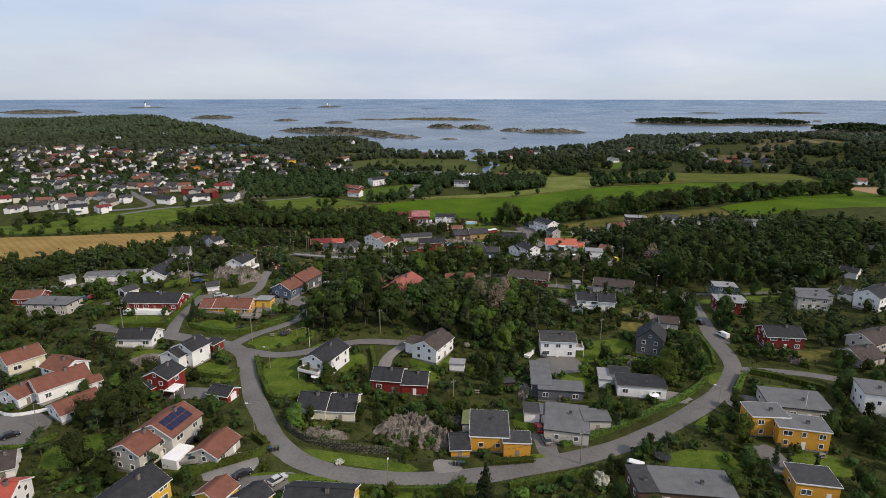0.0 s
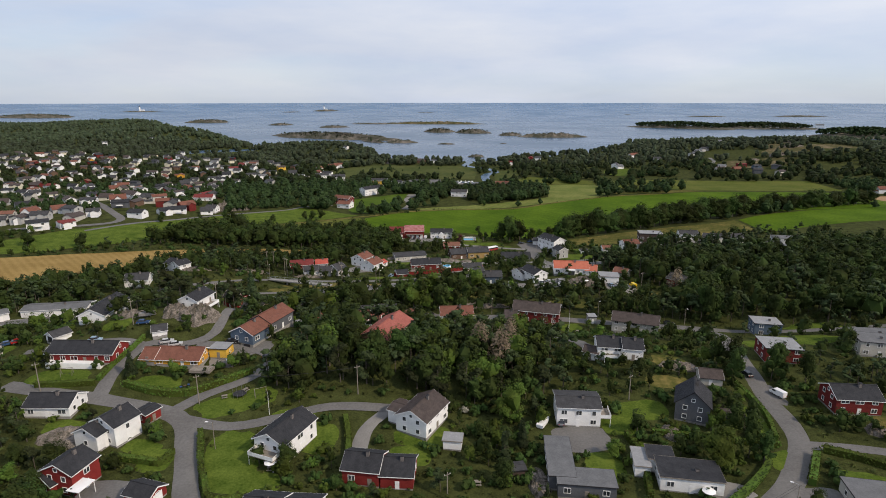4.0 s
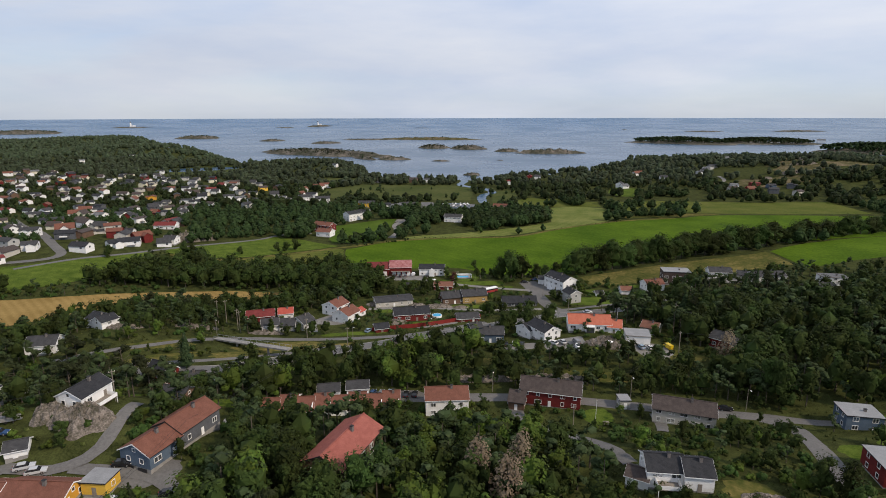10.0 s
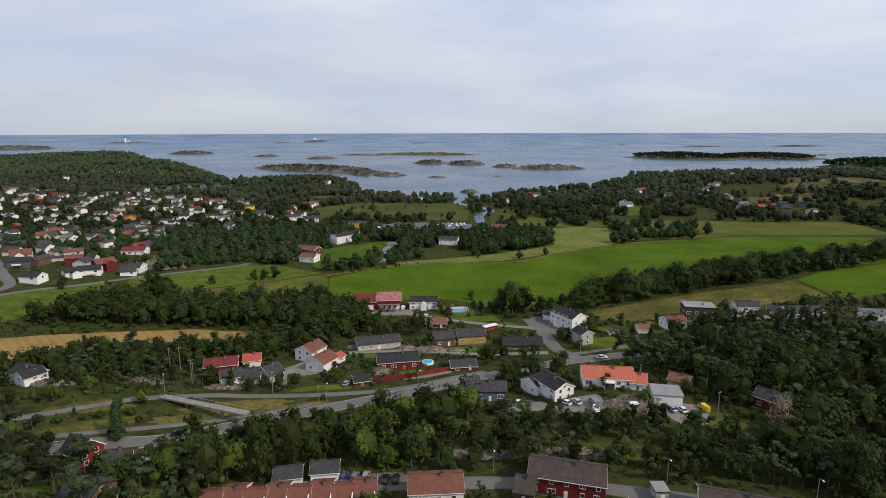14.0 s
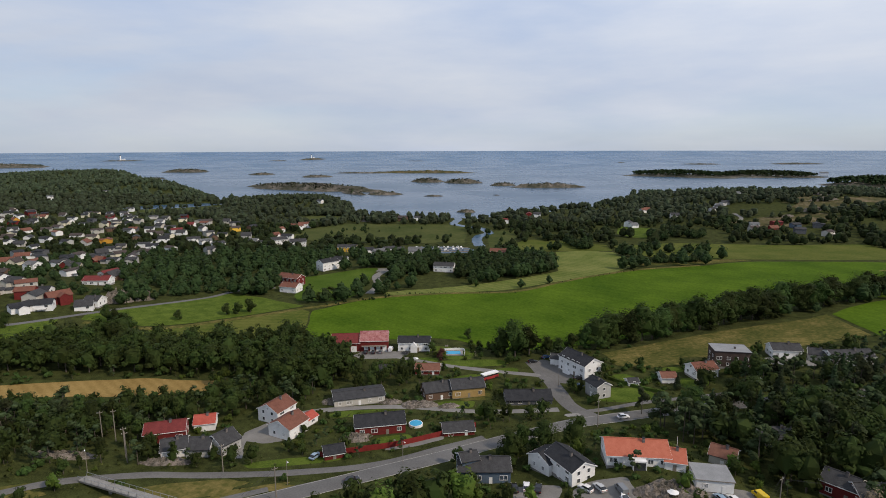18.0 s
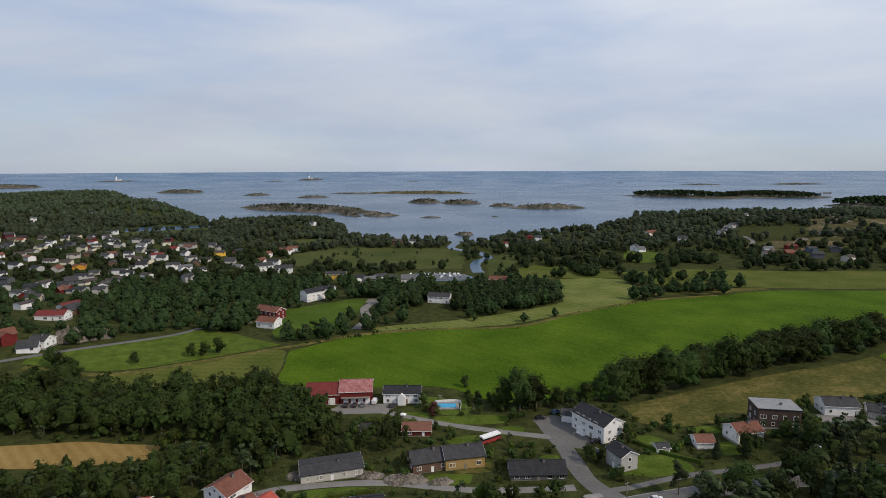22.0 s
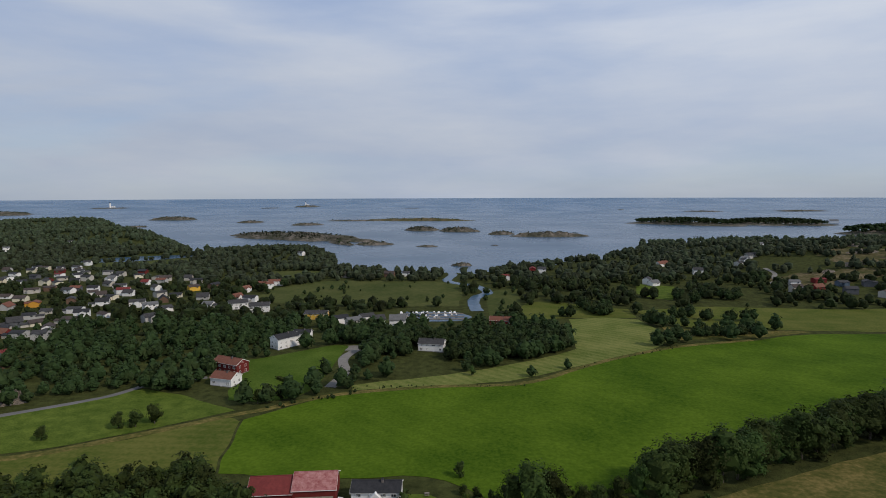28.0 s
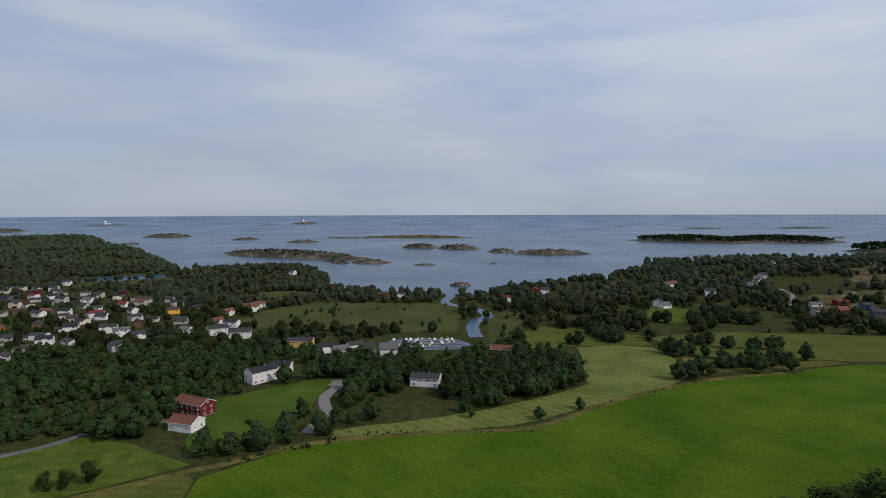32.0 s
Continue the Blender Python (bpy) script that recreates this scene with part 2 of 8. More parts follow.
WALLC = dict(ochre=((0.30, 0.20, 0.075), (0.39, 0.27, 0.11)), white=((0.66, 0.66, 0.65), (0.80, 0.80, 0.79)), cream=((0.56, 0.52, 0.40), (0.66, 0.62, 0.49)), yellow=((0.58, 0.35, 0.05), (0.68, 0.43, 0.07)),
             orange=((0.50, 0.25, 0.035), (0.60, 0.31, 0.05)), red=((0.15, 0.020, 0.018), (0.23, 0.032, 0.028)), dred=((0.105, 0.017, 0.016), (0.17, 0.028, 0.025)),
             grey=((0.34, 0.34, 0.33), (0.43, 0.43, 0.42)), dgrey=((0.075, 0.08, 0.09), (0.12, 0.125, 0.135)), blue=((0.07, 0.10, 0.14), (0.11, 0.15, 0.20)),
             greige=((0.40, 0.38, 0.34), (0.50, 0.48, 0.43)), brown=((0.10, 0.065, 0.045), (0.16, 0.10, 0.07)), brownd=((0.055, 0.04, 0.034), (0.09, 0.065, 0.055)))
ROOFC = dict(black=((0.020, 0.021, 0.024), (0.042, 0.043, 0.047)), dgrey=((0.034, 0.034, 0.036), (0.066, 0.066, 0.068)), grey=((0.095, 0.098, 0.102), (0.15, 0.153, 0.157)),
             greyl=((0.20, 0.205, 0.21), (0.28, 0.285, 0.29)), terra=((0.125, 0.052, 0.036), (0.195, 0.085, 0.060)), brown=((0.14, 0.065, 0.045), (0.21, 0.10, 0.07)),
             brownd=((0.045, 0.036, 0.033), (0.085, 0.068, 0.062)), red=((0.32, 0.062, 0.045), (0.42, 0.10, 0.072)), redd=((0.12, 0.025, 0.025), (0.19, 0.042, 0.038)), redp=((0.23, 0.07, 0.055), (0.32, 0.11, 0.085)),
             redw=((0.20, 0.045, 0.045), (0.42, 0.22, 0.21)), orangered=((0.36, 0.10, 0.06), (0.45, 0.15, 0.095)), green=((0.10, 0.12, 0.05), (0.16, 0.18, 0.08)))


def wallmat(c):
    return surf("painted_boards_" + c, *WALLC[c], 0.5, 0.75, 0.25, 5.0, wave=(3.2, 0.5), axis="Z")


def roofmat(c):
    if c in ("grey", "greyl", "green"):
        return surf("roof_felt_" + c, *ROOFC[c], 0.35, 0.85, 0.2, 3.0)
    return surf("roof_tiles_" + c, *ROOFC[c], 0.7, 0.7, 0.35, 5.0, wave=(1.6, 0.9), axis="X")


# ---- building blocks ----
def mesh_from(name, verts, faces, material=None, smooth=False):
    me = bpy.data.meshes.new(name)
    me.from_pydata([tuple(v) for v in verts], [], [tuple(f) for f in faces])
    if material:
        me.materials.append(material)
    if smooth:
        me.polygons.foreach_set("use_smooth", [True] * len(me.polygons))
    me.update()
    return me


def add_box(V, F, x0, x1, y0, y1, z0, z1):
    k = len(V)
    V += [(x0, y0, z0), (x1, y0, z0), (x1, y1, z0), (x0, y1, z0), (x0, y0, z1), (x1, y0, z1), (x1, y1, z1), (x0, y1, z1)]
    F += [(k, k + 3, k + 2, k + 1), (k + 4, k + 5, k + 6, k + 7), (k, k + 1, k + 5, k + 4), (k + 1, k + 2, k + 6, k + 5), (k + 2, k + 3, k + 7, k + 6), (k + 3, k, k + 4, k + 7)]


def add_tube(V, F, pts, r0, r1, n=6):
    """A tapered tube along pts."""
    k = len(V)
    pts = [Vector(p) for p in pts]
    for i, p in enumerate(pts):
        d = (pts[min(i + 1, len(pts) - 1)] - pts[max(i - 1, 0)]).normalized()
        u = d.orthogonal().normalized()
        w = d.cross(u)
        r = r0 + (r1 - r0) * i / max(1, len(pts) - 1)
        for j in range(n):
            a = 2 * math.pi * j / n
            V.append(tuple(p + u * (r * math.cos(a)) + w * (r * math.sin(a))))
    for i in range(len(pts) - 1):
        for j in range(n):
            F.append((k + i * n + j, k + i * n + (j + 1) % n, k + (i + 1) * n + (j + 1) % n, k + (i + 1) * n + j))
    F.append(tuple(k + j for j in reversed(range(n))))
    F.append(tuple(k + (len(pts) - 1) * n + j for j in range(n)))


CACHE = {}


def part(name, V, F, material, parent, label="", loc=None, key=None, smooth=False, rot=0.0):
    """One mesh under a thing or a part; key: meshes of the same key are shared."""
    if key and key in CACHE:
        me = CACHE[key]
    else:
        me = mesh_from(name, V, F, material, smooth)
        if key:
            CACHE[key] = me
    ob = new(name, me)
    ob.parent = parent
    if loc:
        ob.location = loc
    if rot:
        ob.rotation_euler = (0, 0, rot)
    if label:
        ob["label"] = label
    return ob


def boxpart(name, b, material, parent, label="", key=None, loc=None):
    V, F = [], []
    add_box(V, F, *b)
    return part(name, V, F, material, parent, label, loc=loc, key=key)


def thing(name, x, y, z, rot, label, category, group=""):
    e = new(name)
    e.empty_display_size = 0.5
    e.matrix_basis = pose(x, y, z, 0, 0, rot)
    return tagged(e, label, category, group)


# ---- the lie of the land ----
def sstep(a, b, x):
    t = min(max((x - a) / (b - a), 0.0), 1.0)
    return t * t * (3 - 2 * t)


HILLS=((-25,212,34,8.5),(-119,234,21,5.0),(-86,238,27,12),(-108,198,55,5),(-50,118,42,4.5),(67,210,24,4.5),(70,318,22,6),(-126,318,32,6),(60,150,40,1.5),
 (-260,505,110,14),(-10,640,60,3),(620,1040,210,27),(-700,1480,190,20),(-1050,1950,380,26),(-265,1200,100,9),(210,1000,90,4),(-950,850,300,16),(330,420,150,10),(240,230,110,6),(-330,250,140,12),(152,408,35,3.5))
SHORE=((-4800,3600),(-1115,2227),(-654,1645),(-405,1310),(-200,1330),(-130,1190),(-105,1050),(40,1000),(110,1018),(203,1097),(288,1162),(378,1263),(437,1395),(700,1500),(4800,1700))
def coast(x):
    """Where the shore lies at x."""
    for (a,ya),(b,yb) in zip(SHORE,SHORE[1:]):
        if x<=b:
            return ya+(yb-ya)*(x-a)/(b-a)+10*math.sin(x/17.0)+6*math.sin(x/7.0+1)
    return SHORE[-1][1]
def height(x,y):
    z=3.2+5.8*sstep(405,295,y)+5.2*sstep(256,226,y)-1.4*sstep(620,780,y)
    for hx,hy,r,h in HILLS:
        d=((x-hx)**2+(y-hy)**2)/(r*r)
        if d<9: z+=h*math.exp(-d)
    z+=0.5*math.sin(x/19.0+1)*math.sin(y/23.0)*sstep(430,380,y)
    z-=14*math.exp(-((x+440)/85)**2-((y-1200-0.35*(x+440))/34)**2)
    c=coast(x)
    if y>c-50: z=z*sstep(c+5,c-50,y)-6*sstep(c-5,c+60,y)
    return z


def sea_level(x, y):
    r = math.hypot(x, y - 150)
    return 73.0 * ((r - 2500) / 2300) ** 2 if r > 2500 else 0.0


def steps(*runs):
    out = []
    for a, b, s in runs:
        n = max(1, round((b - a) / s))
        out += [a + (b - a) * i / n for i in range(n)]
    return out + [runs[-1][1]]


def sheet(name, xs, ys, zf, material, label, category):
    nx = len(xs)
    V = [(x, y, zf(x, y)) for y in ys for x in xs]
    F = [(j * nx + i, j * nx + i + 1, (j + 1) * nx + i + 1, (j + 1) * nx + i) for j in range(len(ys) - 1) for i in range(nx - 1)]
    return tagged(new(name, mesh_from(name, V, F, material, True)), label, category, kind="structure")


sheet("ground", steps((-4700, -1500, 120), (-1500, -450, 25), (-450, -210, 8), (-210, 210, 3.5), (210, 450, 8), (450, 1500, 25), (1500, 4700, 200)),
      steps((-4700, -300, 400), (-300, 80, 40), (80, 480, 3.5), (480, 1000, 8), (1000, 1500, 14), (1500, 3600, 50)), lambda x, y: height(x, y), M_GROUND,
      "uneven green and brown undergrowth between houses and fields", "ground")

# the sea: a disc that bends up to the line of sight at its rim
V, F, NA = [], [], 120
RR = [0, 400, 800, 1200, 1600, 2000, 2500, 2800, 3100, 3400, 3700, 4000, 4300, 4550, 4800]
for r in RR:
    for j in range(NA):
        a = 2 * math.pi * j / NA
        x, y = r * math.cos(a), 150 + r * math.sin(a)
        V.append((x, y, sea_level(x, y) - 0.02))
for i in range(len(RR) - 1):
    for j in range(NA):
        F.append((i * NA + j, (i + 1) * NA + j, (i + 1) * NA + (j + 1) % NA, i * NA + (j + 1) % NA))
M_SEA = bpy.data.materials.new("sea_water")
M_SEA.use_nodes = True
t = M_SEA.node_tree
p = t.nodes["Principled BSDF"]
p.inputs["Base Color"].default_value = (0.034, 0.085, 0.150, 1)
p.inputs["Roughness"].default_value = 0.28
p.inputs["IOR"].default_value = 1.33
p.inputs["Specular IOR Level"].default_value = 0.35
co = t.nodes.new("ShaderNodeTexCoord")
n1 = nd(t, "ShaderNodeTexNoise", Scale=0.08, Detail=6.0, Roughness=0.65)
t.links.new(co.outputs["Object"], n1.inputs["Vector"])
n2 = nd(t, "ShaderNodeTexNoise", Scale=0.004, Detail=4.0, Roughness=0.6)
t.links.new(co.outputs["Object"], n2.inputs["Vector"])
mr = t.nodes.new("ShaderNodeMapRange")
mr.inputs[1].default_value, mr.inputs[2].default_value, mr.inputs[3].default_value, mr.inputs[4].default_value = 0.35, 0.65, 0.22, 0.32
t.links.new(n2.outputs[0], mr.inputs[0])
t.links.new(mr.outputs[0], p.inputs["Roughness"])
# deeper open sea past the skerries: more blue, less gloss, imitating wave reflections
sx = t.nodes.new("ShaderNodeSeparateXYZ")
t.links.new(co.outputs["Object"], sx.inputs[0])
offshore = t.nodes.new("ShaderNodeMapRange")
offshore.inputs[1].default_value, offshore.inputs[2].default_value = 1900, 4300
t.links.new(sx.outputs["Y"], offshore.inputs[0])
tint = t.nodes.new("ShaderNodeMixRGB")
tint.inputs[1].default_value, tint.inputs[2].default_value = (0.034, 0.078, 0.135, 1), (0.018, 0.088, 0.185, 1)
t.links.new(offshore.outputs[0], tint.inputs[0])
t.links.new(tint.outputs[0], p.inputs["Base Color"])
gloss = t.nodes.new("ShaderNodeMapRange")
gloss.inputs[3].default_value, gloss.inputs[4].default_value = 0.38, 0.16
t.links.new(offshore.outputs[0], gloss.inputs[0])
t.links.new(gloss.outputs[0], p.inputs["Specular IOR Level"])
bp = nd(t, "ShaderNodeBump", Strength=0.045, Distance=1.0)
calm = t.nodes.new("ShaderNodeMapRange")
calm.inputs[1].default_value, calm.inputs[2].default_value, calm.inputs[3].default_value, calm.inputs[4].default_value = 1000, 2000, 0.05, 0.0
t.links.new(sx.outputs["Y"], calm.inputs[0])
t.links.new(calm.outputs[0], bp.inputs["Strength"])
t.links.new(n1.outputs[0], bp.inputs["Height"])
t.links.new(bp.outputs[0], p.inputs["Normal"])
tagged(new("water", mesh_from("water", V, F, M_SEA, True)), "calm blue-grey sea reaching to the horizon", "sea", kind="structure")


# ---- strips and patches laid on the ground ----
ROADS = []      # centre points and half widths, kept free of trees


def smooth_line(pts, step=3.0):
    """Catmull-Rom through the points."""
    P = [Vector((*p, 0)) for p in pts]
    P = [P[0] * 2 - P[1]] + P + [P[-1] * 2 - P[-2]]
    out = []
    for i in range(1, len(P) - 2):
        n = max(2, int((P[i + 1] - P[i]).length / step))
        for k in range(n):
            s = k / n
            a, b, c, d = P[i - 1:i + 3]
            out.append(0.5 * ((2 * b) + (c - a) * s + (2 * a - 5 * b + 4 * c - d) * s * s + (3 * b - a - 3 * c + d) * s ** 3))
    return out + [P[-2]]


def strip(name, pts, width, material, label, category, lift=0.14, free=2.0, kind="structure", zf=None):
    L = smooth_line(pts)
    V, F = [], []
    zf = zf or height
    m = 5
    for i, p in enumerate(L):
        d = (L[min(i + 1, len(L) - 1)] - L[max(i - 1, 0)]).normalized()
        s = Vector((-d.y, d.x, 0))
        zc = zf(p.x, p.y)
        wob = 1 + 0.05 * math.sin(i * 0.9)
        for j in range(m):
            q = p + s * (width * wob * (j / (m - 1) - 0.5))
            V.append((q.x, q.y, 0.5 * zc + 0.5 * zf(q.x, q.y) + lift + (0.04 if 0 < j < m - 1 else -0.10)))
        ROADS.append((p.x, p.y, width / 2 + free))
    for i in range(len(L) - 1):
        for j in range(m - 1):
            F.append((i * m + j, i * m + j + 1, (i + 1) * m + j + 1, (i + 1) * m + j))
    ob = new(name, mesh_from(name, V, F, material, True))
    return tagged(ob, label, category, kind=kind)


CLEAR = []      # x, y, rx, ry, turn: ellipses kept free of trees


def patch(name, x, y, rx, ry, rot, material, label, category="lawn", lift=0.07, rough=0.18, free=1.0):
    """A draped patch with an uneven rim."""
    n, rings = 36, max(3, int(max(rx, ry) / 4))
    c, s = math.cos(radians(rot)), math.sin(radians(rot))
    V, F = [(x, y, height(x, y) + lift)], []
    for i in range(1, rings + 1):
        for j in range(n):
            a = 2 * math.pi * j / n
            k = i / rings * (1 + rough * noise.noise(Vector((x * 0.3 + 1.7 * math.cos(a), y * 0.3 + 1.7 * math.sin(a), 3.1))) * (i / rings) ** 2)
            sq = 1 / max(abs(math.cos(a)), abs(math.sin(a))) ** 0.45
            u, w = rx * k * sq * math.cos(a) * 0.9, ry * k * sq * math.sin(a) * 0.9
            px, py = x + u * c - w * s, y + u * s + w * c
            V.append((px, py, height(px, py) + lift - (0.12 if i == rings else 0)))
    for j in range(n):
        F.append((0, 1 + j, 1 + (j + 1) % n))
    for i in range(rings - 1):
        for j in range(n):
            F.append((1 + i * n + j, 1 + (i + 1) * n + j, 1 + (i + 1) * n + (j + 1) % n, 1 + i * n + (j + 1) % n))
    if free:
        CLEAR.append((x, y, rx * free, ry * free, rot))
    return tagged(new(name, mesh_from(name, V, F, material, True)), label, category, kind="structure")


def field(name, near, far, material, label, lift=0.12, nu=60, nv=14, clear=True, wob=2.0):
    """A field between its near edge and its far edge, both from one side to the other."""
    A, B = smooth_line(near, 6), smooth_line(far, 6)

    def at(L, s):
        k = s * (len(L) - 1)
        i = min(int(k), len(L) - 2)
        return L[i].lerp(L[i + 1], k - i)
    V, F = [], []
    for i in range(nu + 1):
        a, b = at(A, i / nu), at(B, i / nu)
        for j in range(nv + 1):
            q = a.lerp(b, j / nv)
            e = wob * noise.noise(Vector((q.x * 0.06, q.y * 0.06, 1)))
            q = q + Vector((e, e, 0))
            V.append((q.x, q.y, height(q.x, q.y) + lift))
            if clear:
                FIELD_PTS.append((q.x, q.y))
    for i in range(nu):
        for j in range(nv):
            k = i * (nv + 1) + j
            F.append((k, k + nv + 1, k + nv + 2, k + 1))
    return tagged(new(name, mesh_from(name, V, F, material, True)), label, "field", kind="structure")


FIELD_PTS = []

# ---- roads, yards, fields ----
ASPH = "grey asphalt lane with worn, cracked edges"
strip("road", [(-125, 190), (-106, 185), (-93, 183), (-70, 177), (-61, 163), (-54, 146), (-46, 131), (-40, 121), (-32, 114.5), (-21, 111.5), (-8, 112), (9, 115), (24, 119), (35, 122), (48, 127), (63, 136), (80, 150), (92, 165), (96, 177), (97, 190), (100, 204), (105, 228), (109, 245), (104, 255)], 5.6, M_ROAD, ASPH, "road")
strip("road", [(-30, 269), (-13, 271), (20, 272), (43, 270), (65, 264), (85, 259), (104, 255), (130, 247), (175, 243)], 5.4, M_ROAD, ASPH, "road")
strip("road", [(-94, 182), (-97, 197), (-94, 211), (-82, 212), (-75, 219), (-76, 238)], 4.2, M_ROAD, "narrow grey asphalt lane along a clipped hedge", "road")
strip("road", [(-72, 179), (-66, 188), (-57, 195), (-52, 202), (-53, 208), (-62, 213), (-78, 213)], 4.2, M_ROAD, "narrow grey asphalt lane curving to a parking place", "road")
strip("road", [(-69, 176), (-54, 173), (-41, 177), (-29, 181), (-12, 181)], 4.2, M_ROAD, "narrow grey asphalt lane beside a lawn", "road")
strip("road", [(-95, 211), (-104, 213.5), (-118, 213), (-134, 211.5)], 4.0, M_ROAD, "narrow grey asphalt lane below a rocky bank", "road")
strip("driveway", [(-19, 160), (-18, 172), (-13, 180)], 4.0, M_GRAVEL, "worn grey gravel driveway", "driveway")
strip("road", [(93, 167), (110, 164), (125, 158)], 3.6, M_ROAD, "narrow grey asphalt lane behind a hedge", "road")
strip("driveway", [(30, 269), (32, 256), (43, 244), (50, 233), (53, 222)], 4.0, M_ROAD, "grey asphalt driveway up a wooded slope", "driveway")
strip("driveway", [(73, 258), (72, 250), (70, 244)], 3.4, M_ROAD, "short grey asphalt driveway", "driveway")
strip("road", [(-190, 246), (-130, 275), (-97, 288), (-75, 293), (-58, 302), (-39, 311), (-7, 325), (14, 335), (32, 345), (56, 357), (72, 362), (106, 369), (170, 374), (260, 380)], 7.5, M_HIGHWAY, "pale grey main road with a smooth surface", "road", free=3.5)
strip("footpath", [(-135, 292), (-110, 305), (-92, 319), (-74, 326), (-56, 327), (-28, 328), (-6, 331), (12, 340), (28, 349)], 3.4, M_ROAD, "grey asphalt foot and cycle path along the main road", "footpath")
strip("footpath", [(-112, 290), (-80, 301), (-55, 310), (-35, 319)], 2.6, M_ROAD, "narrow grey footpath on the verge", "footpath")
strip("road", [(70, 362), (63, 376), (61, 400), (57, 424)], 6.5, M_ROAD, "grey asphalt access road", "road")
strip("driveway", [(60, 407), (35, 415), (16, 422), (-6, 433)], 3.6, M_GRAVEL, "pale gravel farm track", "driveway")
strip("road", [(-245, 425), (-222, 447), (-198, 465), (-170, 495), (-135, 532), (-122, 556), (-100, 568)], 4.0, M_HIGHWAY, "pale grey country lane along a field", "road")
strip("road", [(-300, 428), (-255, 436), (-235, 452), (-259, 481), (-340, 573), (-400, 640)], 6.0, M_ROAD, "grey asphalt road into the housing area", "road")
strip("driveway", [(-32, 552), (-28, 575), (-32, 600), (-24, 622)], 6.0, M_GRAVEL, "grey gravel drive past a lawn", "driveway")
strip("driveway", [(-50, 337), (-52, 352), (-40, 370), (-24, 376), (0, 378), (30, 372), (58, 372)], 3.6, M_GRAVEL, "pale gravel drive between houses", "driveway")

YARD = "worn grey asphalt yard"
def yard(x, y, a, b, r, m, lab):
    patch("yard", x, y, a, b, r, m, lab, "yard", lift=0.11)


yard(38, 170, 9, 7, 0, M_ROAD, YARD)
yard(-48, 112, 7, 5, 20, M_GRAVEL, "grey gravel yard before a garage")
yard(-42, 106, 12, 3.4, 14, M_ROAD, YARD)
yard(26, 127, 3, 8, 8, M_ROAD, YARD)
yard(62, 150, 11, 4, -15, M_GRAVEL, "pale paved terrace")
yard(80, 118, 3.5, 9, 0, M_ROAD, YARD)
yard(86, 146, 6, 5, 0, M_ROAD, YARD)
yard(-113, 130, 11, 9, 0, M_ROAD, YARD)
yard(-62, 213, 9, 5, 10, M_ROAD, YARD)
yard(-67, 204, 5, 3, 0, M_GRAVEL, "pale timber terrace")
yard(-72, 147, 8, 4, 0, M_ROAD, YARD)
yard(-10, 273, 14, 4, 5, M_ROAD, YARD)
yard(38, 313, 9, 4, -5, M_GRAVEL, "grey gravel parking place")
yard(56, 309, 9, 6, 0, M_GRAVEL, "grey gravel parking place")
yard(90, 304, 9, 7, 10, M_GRAVEL, "grey gravel yard")
yard(64, 412, 8, 16, 10, M_ROAD, "wide grey asphalt yard")
yard(-14, 436, 14, 6, 0, M_GRAVEL, "pale gravel farmyard")
yard(-45, 355, 9, 8, 0, M_GRAVEL, "grey gravel yard between houses")
yard(172, 407, 18, 6, 0, M_GRAVEL, "grey gravel yard")
yard(5, 346, 12, 3, 25, M_GRAVEL, "pale gravel yard behind a fence")
yard(-30, 620, 8, 6, 0, M_GRAVEL, "grey gravel turning place")
yard(1.5, 115.5, 4, 6, 10, M_GRAVEL, "pale stony yard below a rock face")
yard(100, 192, 3, 7, 0, M_ROAD, YARD)

GR = "short green lawn with uneven edges"


def lawn(x, y, a, b, r):
    patch("lawn", x, y, a, b, r, M_LAWN, GR, free=0.74)


lawn(-56, 184, 14, 7, 25)
lawn(-49, 160, 8, 15, 20)
lawn(-42, 150, 10, 6, 0)
lawn(-38, 178, 8, 3, 0)
lawn(-30, 168, 7, 8, 0)
lawn(-66, 158, 5, 6, 0)
lawn(-72, 163, 6, 4, -20)
lawn(-55, 111, 7, 3, 20)
lawn(-87, 121, 12, 9, 0)
lawn(-66, 100, 7, 5, 0)
lawn(-20, 108, 26, 2.6, -2)
lawn(-20, 117, 18, 2.6, -5)
lawn(20, 122, 8, 1.5, 5)
lawn(22, 136, 4, 7, 0)
lawn(41, 158, 6, 8, 0)
lawn(52, 163, 4, 7, 0)
lawn(50, 176, 7, 6, 0)
lawn(58, 183, 10, 6, 0)
lawn(87, 178, 4, 10, 0)
lawn(86, 160, 7, 5, 30)
lawn(62, 118, 11, 7, 0)
lawn(90, 118, 8, 6, 0)
lawn(48, 114, 10, 3, 8)
lawn(100, 152, 8, 5, -20)
lawn(72, 135, 8, 4, 40)
lawn(-112, 193, 12, 7, 0)
lawn(-82, 192, 9, 5, 0)
lawn(-104, 181, 9, 4, 0)
lawn(-95, 170, 7, 4, 0)
lawn(55, 257, 6, 7, 10)
lawn(-3, 170, 10, 6, 0)
lawn(-6, 162, 7, 5, 0)
lawn(86, 385, 17, 9, 0)
lawn(24, 436, 9, 10, 0)
lawn(6, 428, 10, 5, 0)
lawn(30, 424, 20, 5, 0)
lawn(-2, 349, 8, 4, 15)
lawn(20, 380, 10, 5, 0)
lawn(54, 388, 5, 8, 0)
lawn(-16, 372, 14, 4, 10)
lawn(116, 348, 9, 7, 0)
lawn(93, 400, 7, 9, 20)
lawn(118, 394, 9, 6, 0)
lawn(-30, 335, 20, 3, 8)
lawn(10, 334, 18, 1.8, 25)
lawn(70, 305, 5, 4, 0)
lawn(88, 366, 18, 2, 8)
